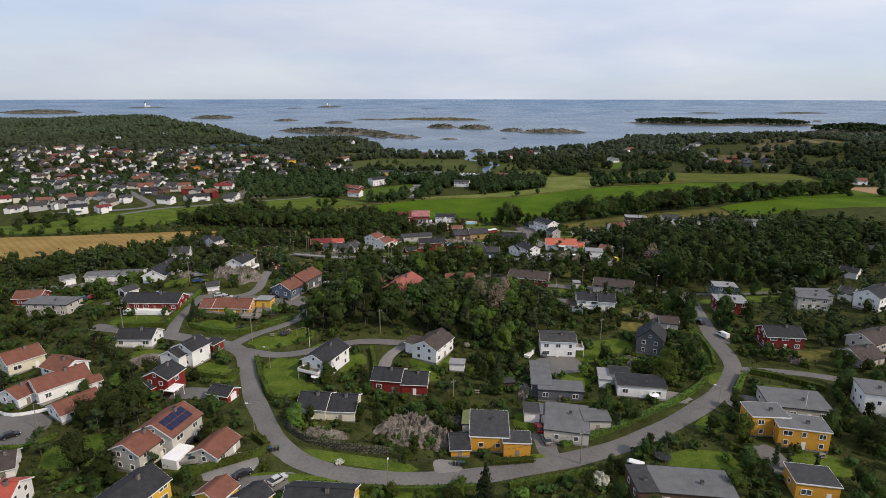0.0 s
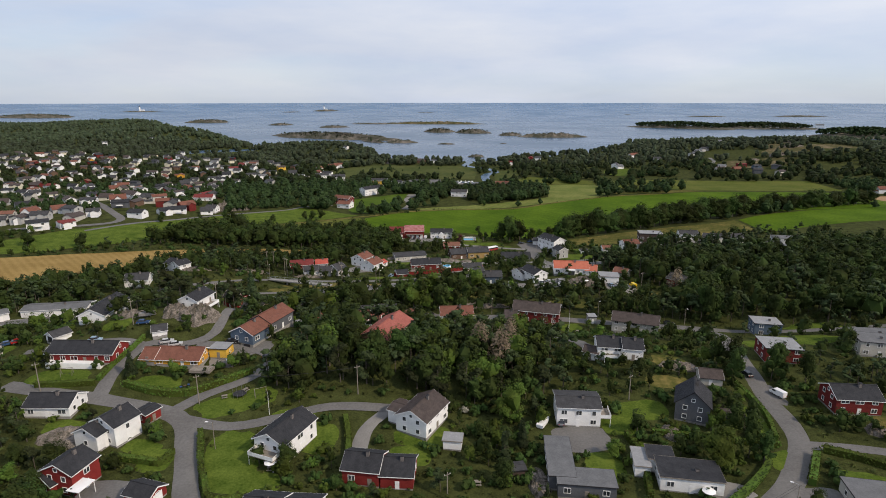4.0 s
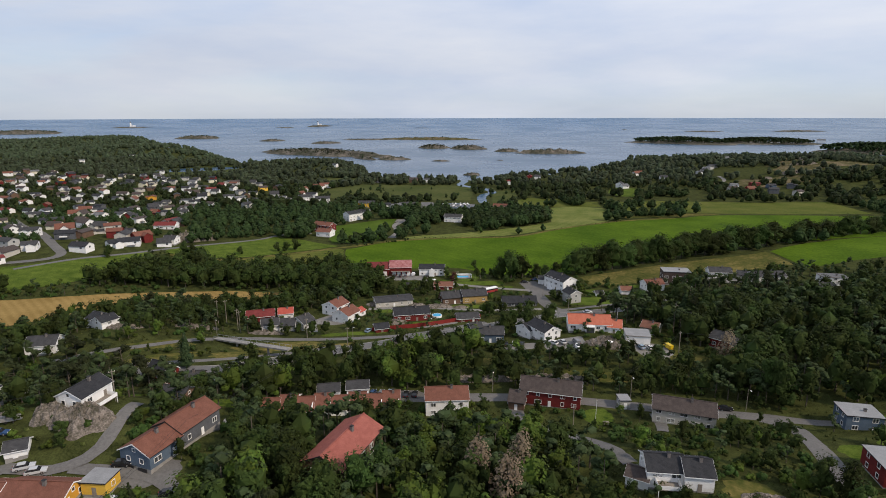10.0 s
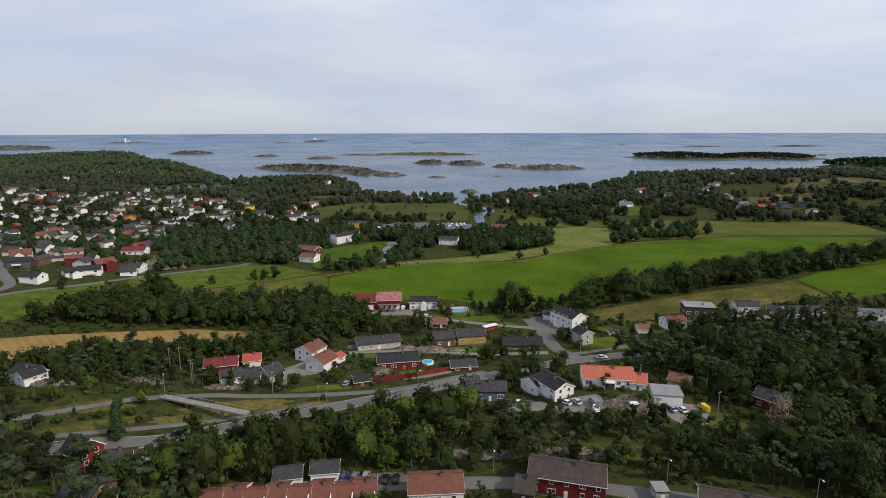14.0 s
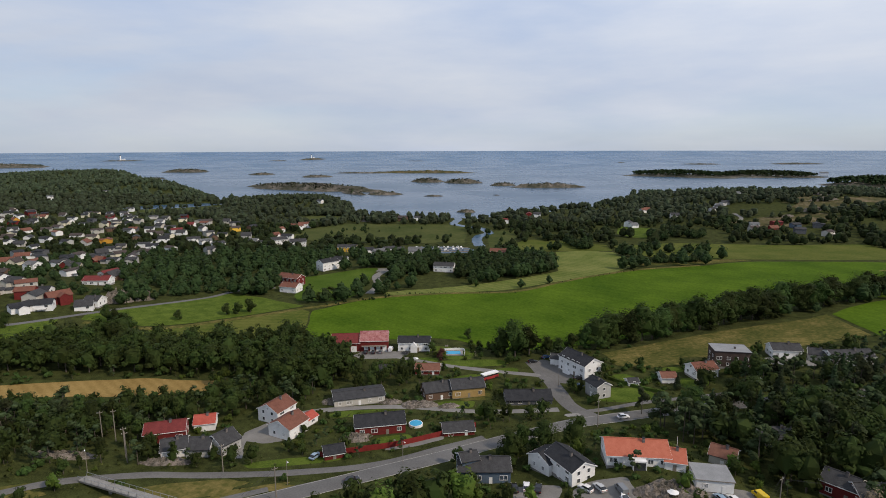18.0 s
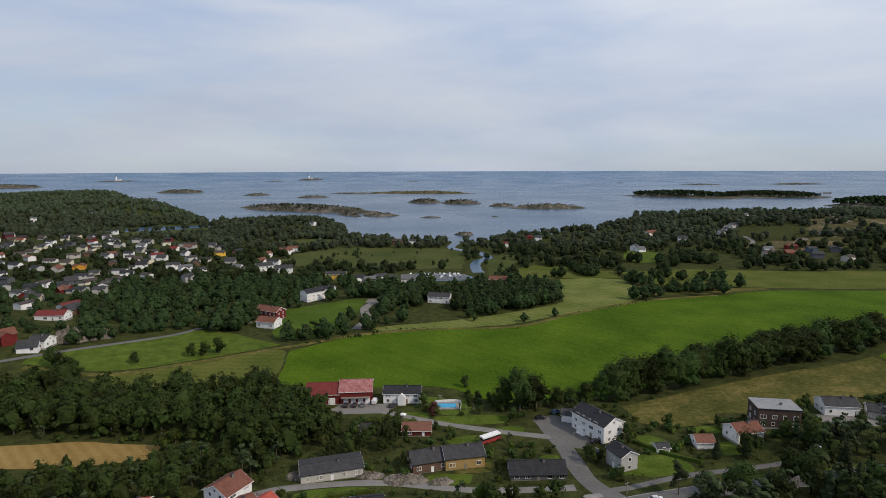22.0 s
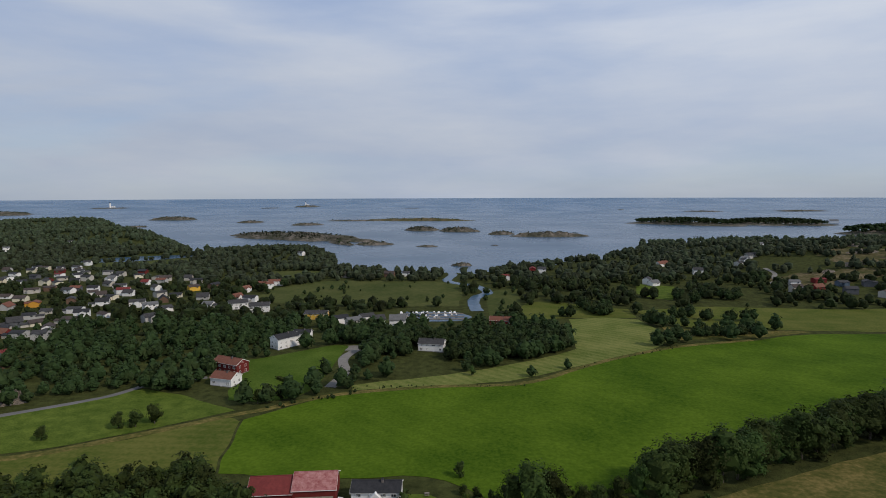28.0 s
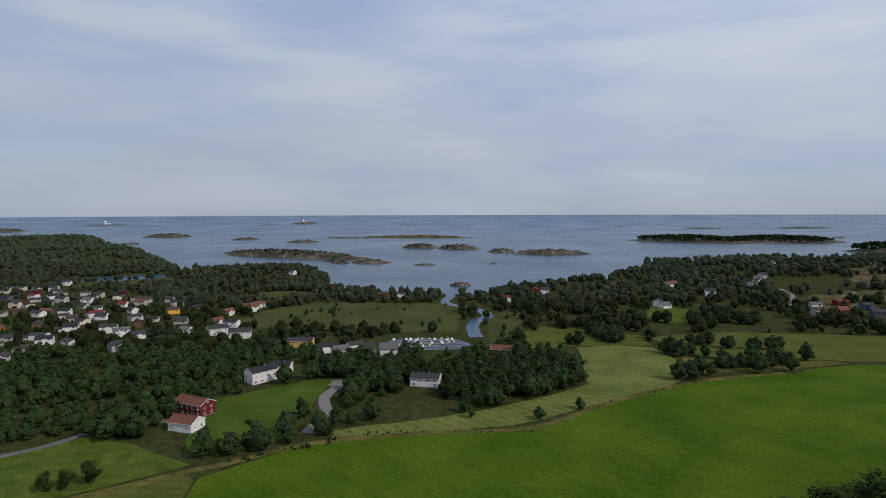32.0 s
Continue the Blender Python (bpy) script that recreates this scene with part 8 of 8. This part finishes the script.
for k, x, y, s in (("broadleaf", 34, 331, 1.06), ("broadleaf", 41, 327, 1.00), ("broadleaf", 49, 329, 1.10), ("broadleaf", 55, 335, 1.08), ("broadleaf", 39, 338, 0.97), ("broadleaf", 46, 336, 1.13)):
    if clear_of_roads(x, y):
        tree(k, x, y, s, "trees by the main road")
for k, x, y, s in (("pine", 87, 366, 1.03), ("pine", 89, 354, 1.29), ("pine", 95, 349, 1.09), ("broadleaf", 108, 352, 1.21), ("broadleaf", 125, 364, 1.35), ("spruce", 140, 371, 1.28), ("pine", 154, 377, 1.19), ("spruce", 161, 372, 1.18), ("pine", 159, 359, 1.30), ("pine", 125, 347, 1.16), ("pine", 135, 337, 1.32), ("spruce", 109, 336, 1.31), ("broadleaf", 103, 362, 1.20), ("broadleaf", 124, 372, 1.08), ("broadleaf", 100, 372, 1.11), ("broadleaf", 138, 356, 1.18), ("pine", 175, 377, 1.35), ("broadleaf", 121, 378, 1.35), ("spruce", 124, 329, 1.28), ("pine", 133, 325, 1.28)):
    if clear_of_roads(x, y):
        tree(k, x, y, s, "trees by the main road")
for k, x, y, s in (("pine", -135, 273, 1.13), ("pine", -128, 277, 1.06), ("pine", -116, 273, 1.14), ("pine", -109, 277, 1.13), ("pine", -87, 254, 1.03), ("pine", -139, 288, 1.01), ("pine", -127, 288, 1.11), ("pine", -114, 286, 1.07), ("pine", -106, 289, 1.02), ("pine", -100, 295, 1.21), ("pine", -83, 270, 1.17), ("pine", -152, 294, 1.00), ("pine", -117, 281, 1.04), ("pine", -113, 293, 1.20)):
    if clear_of_roads(x, y):
        tree(k, x, y, s, "pines above the main road")

for k, x, y, s in (("pine", -120, 272, 1.09), ("pine", -113, 274, 1.14), ("pine", -102, 271, 1.02), ("pine", -96, 275, 1.16), ("pine", -90, 277, 1.24), ("pine", -123, 282, 1.07), ("pine", -112, 281, 1.08), ("pine", -105, 284, 1.25), ("pine", -87, 237, 1.06), ("pine", -82, 257, 1.25), ("pine", -69, 247, 1.24), ("pine", -135, 292, 1.05), ("pine", -125, 290, 1.19), ("pine", -117, 292, 1.03)):
    if clear_of_roads(x, y):
        tree(k, x, y, s, "pines above the main road")
for k, x, y, s in (("birch", -136, 354, 1.06), ("pine", -125, 345, 1.20), ("birch", -124, 354, 1.16), ("birch", -115, 348, 1.01), ("pine", -111, 354, 1.19), ("broadleaf", -102, 352, 1.16), ("broadleaf", -133, 366, 1.03), ("pine", -120, 365, 1.22)):
    if clear_of_roads(x, y):
        tree(k, x, y, s, "trees at the grain field")

# ---- woods and gardens: trees stand where no road, house or lawn lies ----
WOODS = []      # outline, step, kinds, least and greatest size
WOODS.append(([(-50, 190), (-52, 204), (-44, 214), (-38, 232), (-8, 238), (28, 242), (44, 226), (44, 200), (34, 188), (22, 184), (-25, 187)], 5.0, ("broadleaf", "pine", "broadleaf", "bright", "pine", "birch"), .85, 1.3))
WOODS.append(([(-100, 112), (-72, 108), (-76, 130), (-84, 143), (-96, 150), (-104, 128)], 5.5, ("pine", "broadleaf"), .7, 1.05))
WOODS.append(([(-92, 150), (-80, 158), (-92, 172), (-112, 170), (-118, 160)], 6.5, ("broadleaf", "pine"), .5, .8))
WOODS.append(([(-190, 268), (-150, 268), (-130, 240), (-110, 225), (-90, 245), (-66, 232), (-40, 245), (-50, 285), (-85, 286), (-130, 270), (-190, 300)], 6.0, ("pine", "pine", "broadleaf", "pine"), .65, 1.0))
WOODS.append(([(-66, 258), (-20, 275), (12, 276), (22, 306), (-8, 302), (-40, 292), (-62, 284)], 5.6, ("broadleaf", "broadleaf", "birch", "bright"), .85, 1.45))
WOODS.append(([(14, 276), (100, 263), (110, 300), (60, 298), (30, 304), (20, 316)], 5.8, ("broadleaf", "pine", "birch"), .5, 1.0))
WOODS.append(([(100, 262), (180, 250), (260, 300), (260, 372), (130, 366), (98, 330), (112, 300)], 6.6, ("broadleaf", "broadleaf", "pine", "broadleaf", "birch"), .95, 1.5))
WOODS.append(([(112, 196), (180, 190), (240, 280), (150, 290), (112, 262)], 8.5, ("broadleaf", "pine"), .5, .85))
WOODS.append(([(98, 377), (180, 378), (260, 385), (260, 420), (200, 420), (165, 398), (110, 392)], 7.0, ("broadleaf", "pine", "spruce"), .6, 1.0))
WOODS.append(([(-194, 404), (-150, 409), (-100, 412), (-62, 410), (-50, 398), (-28, 400), (-30, 430), (-42, 440), (-58, 458), (-85, 449), (-122, 443), (-150, 452), (-178, 432)], 5.6, ("broadleaf",), .95, 1.35))
WOODS.append(([(-162, 332), (-140, 326), (-94, 342), (-60, 370), (-30, 384), (-36, 398), (-64, 394), (-86, 378), (-126, 371), (-152, 350)], 5.4, ("broadleaf", "broadleaf", "pine", "birch"), .7, 1.1))
WOODS.append(([(-245, 262), (-200, 286), (-182, 312), (-150, 327), (-130, 325), (-135, 300), (-190, 258)], 6.0, ("broadleaf", "pine", "broadleaf"), .7, 1.05))
WOODS.append(([(-90, 334), (-62, 330), (-20, 332), (-34, 346), (-50, 340), (-80, 344)], 5.5, ("broadleaf",), .4, .75))
WOODS.append(([(30, 348), (52, 358), (50, 372), (30, 366)], 5.0, ("broadleaf", "birch"), .6, .85))
WOODS.append(([(30, 424), (48, 420), (48, 436), (36, 440)], 5.0, ("broadleaf",), .4, .6))
WOODS.append(([(96, 100), (118, 110), (140, 130), (150, 160), (128, 172), (112, 150), (100, 120)], 4.6, ("broadleaf", "broadleaf", "birch"), .4, .75))
WOODS.append(([(118, 168), (150, 165), (170, 200), (135, 205), (118, 192)], 5.2, ("broadleaf", "pine"), .45, .8))
WOODS.append(([(-36, 398), (-4, 392), (10, 404), (2, 418), (-24, 424)], 5.4, ("broadleaf", "birch"), .55, .9))
WOODS.append(([(90, 338), (190, 340), (196, 392), (150, 387), (118, 386), (96, 376), (88, 352)], 5.6, ("pine", "pine", "spruce", "broadleaf", "pine"), .95, 1.35))
WOODS.append(([(28, 280), (58, 277), (96, 268), (100, 292), (62, 298), (34, 296)], 5.4, ("pine", "birch", "broadleaf"), .55, .95))
WOODS.append(([(-152, 322), (-122, 311), (-97, 328), (-62, 333), (-62, 346), (-100, 347), (-142, 338)], 5.2, ("pine", "broadleaf", "birch"), .45, .85))
g = random.Random(3)
for poly, stp, kinds, s0, s1 in WOODS:
    xs, ys = [q[0] for q in poly], [q[1] for q in poly]
    x = min(xs)
    while x < max(xs):
        y = min(ys)
        while y < max(ys):
            px, py = x + g.uniform(-.45, .45) * stp, y + g.uniform(-.45, .45) * stp
            y += stp
            k, s, p = g.choice(kinds), g.uniform(s0, s1), g.random()
            if p < .9 and abs(px) < .79 * py + 26 and inside(poly, px, py) and free(px, py, 1.2 * s, 0.8):
                PLANTED.append((k, px, py, s))
        x += stp
# garden shrubs and small trees
for iy in range(95 * 2, 440 * 2, 7):
    for ix in range(-290 * 2, 240 * 2, 7):
        x, y = ix / 2 + g.uniform(-1.7, 1.7), iy / 2 + g.uniform(-1.7, 1.7)
        a, b, c, d = g.random(), g.random(), g.random(), g.random()
        if abs(x + 10) > .79 * y + 22 or (y > 300 and a > .5) or any(inside(w[0], x, y) for w in WOODS):
            continue
        if a < (.86 if y < 235 else .62) and free(x, y, .5, .4):
            if b < .24:
                PLANTED.append((("broadleaf", "pine", "birch", "broadleaf", "bright")[int(c * 5)], x, y, .32 + .38 * d))
            else:
                PLANTED.append((("bush", "bush", "bush", "brightbush")[int(c * 4)], x, y, .5 + .9 * d))
plant_all(dict(broadleaf=85, pine=60, birch=30, spruce=24, bush=40, brightbush=40, bright=20))

# undergrowth: tall grass, ferns and low scrub on all rough ground
gg = np.random.default_rng(77)
q = []
tuft = [leaf_cloud(11, [(0, 0, .22, .8, .8, .45)], .24, 500 + i, up=.6) for i in range(12)]
for i in range(15000):
    y = 98 + 300 * gg.random() ** 1.25
    x = (gg.random() * 2 - 1) * min(.79 * y + 20, 250)
    if free(x, y, .1, -.2):
        q.append(tuft[i % 12] * (.6 + 1.1 * gg.random()) + np.array((x, y, height(x, y))))
tagged(new("undergrowth", leaf_mesh("undergrowth", np.concatenate(q), M_SCRUB)), "low scrub, ferns and tall grass on rough ground", "undergrowth", kind="stuff")

# ---- far woods, joined ----
def woodland(name, label, spots, quads, size, seed, material, level=1):
    gg = np.random.default_rng(seed)
    q = []
    lobes = [(0, 0, .50, .30, .30, .42), (.17, .09, .40, .23, .23, .26), (-.18, -.07, .44, .22, .22, .25), (.03, -.19, .46, .21, .21, .24), (-.05, .18, .36, .22, .22, .24), (.03, .0, .74, .18, .18, .20), (.0, .02, .24, .27, .27, .24)]if quads > 100 else [(0, 0, .46, .33, .33, .46), (.17, .09, .34, .25, .25, .30), (-.17, -.08, .38, .24, .24, .32)]
    unit = [crown(quads, lobes, size, seed * 50 + i, level, .80 if quads > 100 else .96) for i in range(12)]
    for i, (x, y, h) in enumerate(spots):
        a = gg.random() * 6.28
        u = unit[i % 12] * np.array((h * 1.02, h * 1.02, h * .95))
        c, s = math.cos(a), math.sin(a)
        u = np.stack([u[:, 0] * c - u[:, 1] * s + x, u[:, 0] * s + u[:, 1] * c + y, u[:, 2] + height(x, y)], 1)
        q.append(u)
    return tagged(new(name, leaf_mesh(name, np.concatenate(q), material)), label, "woodland", kind="stuff")


FARB = [(b[0], b[1]) for b in BOXES if b[1] > 478]      # kept in sight from the fields


def seeded(y0, y1, stp, dens, seed, hmin, hmax, tan=.82):
    gg = random.Random(seed)
    out = []
    y = y0
    while y < y1:
        x = -tan * y - 30
        while x < tan * y + 30:
            px, py = x + gg.uniform(-.5, .5) * stp, y + gg.uniform(-.5, .5) * stp
            x += stp
            d, hh = gg.random(), gg.uniform(hmin, hmax)
            if height(px, py) < .5:
                continue
            town = inside(TOWN, px, py)
            k = dens(px, py, town)
            if d < k and free(px, py, 1.5, 1.0) and not any(0 < by - py < 19 and abs(px - bx * py / by) < 9 for bx, by in FARB):
                out.append((px, py, hh * (.7 if town else 1)))
        y += stp
    return out


def mid_density(x, y, town):
    if town:
        return .6
    n = noise.noise(Vector((x * .02, y * .02, 5)))
    return .6 + .8 * n if x < -60 else .42 + .9 * n


def far_density(x, y, town):
    if town:
        return .46
    n = noise.noise(Vector((x * .012, y * .012, 9)))
    return .66 + .9 * n if x < 0 else .5 + 1.1 * n


woodland("woodland", "mixed green trees between fields and houses", seeded(478, 700, 7.2, mid_density, 7, 5, 15), 165, .048, 3, M_FARTREE)
woodland("woodland", "mixed green trees round the far settlement", seeded(700, 900, 8.2, mid_density, 8, 5, 14), 70, .055, 4, M_FARTREE)
woodland("woodland", "dark green coastal woods on low hills", seeded(900, 1300, 9.0, far_density, 9, 7, 14), 26, .06, 5, M_HAZETREE)
woodland("woodland", "dark green coastal woods on low hills", seeded(1300, 2700, 15, far_density, 10, 11, 16), 16, .07, 6, M_HAZETREE)
cop = [(x + random.uniform(-2, 2), y + random.uniform(-2, 2), random.uniform(9, 14)) for x in range(-20, 118, 6) for y in range(574, 668, 6) if inside([(-18, 575), (-10, 600), (13, 600), (41, 592), (85, 603), (112, 626), (104, 664), (70, 664), (50, 650), (20, 640), (-15, 642)], x, y) and (x - 20) ** 2 + (y - 609) ** 2 > 150 and (x - 70) ** 2 + (y - 668) ** 2 > 200]
woodland("woodland", "dense dark copse of tall trees beside a field", cop, 380, .038, 12, M_FARTREE)
spots = [(x + random.uniform(-5, 5), y + random.uniform(-4, 4), random.uniform(8, 13)) for x, y in ((252, 792), (258, 779), (283, 804), (296, 790), (306, 790), (219, 717), (230, 717), (170, 749), (161, 729), (130, 721), (154, 760), (237, 703), (251, 698), (267, 698)) for k in range(4)] + [(190 + 60 * random.random(), 648 + 12 * random.random(), random.uniform(5, 9)) for i in range(40)] + [(150 + 20 * random.random(), 725 + 30 * random.random(), random.uniform(7, 12)) for i in range(16)]
spots += [(random.uniform(-20, 70), 551.5 + random.uniform(-2, 2), random.uniform(.4, 1.3)) for i in range(46)] + [(-58 + 40 * s + random.uniform(-2, 2), 522 + 22 * s + random.uniform(-2, 2), random.uniform(.8, 2.6)) for s in [random.random() for i in range(22)]]
spots += [(103 + 77 * s + random.uniform(-2, 2), 580 + 43 * s + random.uniform(-2, 2), random.uniform(.4, 1.3)) for s in [random.random() for i in range(34)]] + [(-90 - 20 * random.random(), 585 + 14 * random.random(), random.uniform(6, 10)) for i in range(14)] + [(-103 - 12 * random.random(), 545 + 14 * random.random(), random.uniform(7, 10)) for i in range(12)]
spots += [(-150 + 190 * random.random(), 790 + 125 * random.random(), random.uniform(2.5, 7)) for i in range(24)] + [(60 + 50 * random.random(), 740 + 110 * random.random(), random.uniform(3, 8)) for i in range(14)]
woodland("thicket", "scattered bushes and low trees along a field ditch", spots, 230, .044, 14, M_FARTREE)
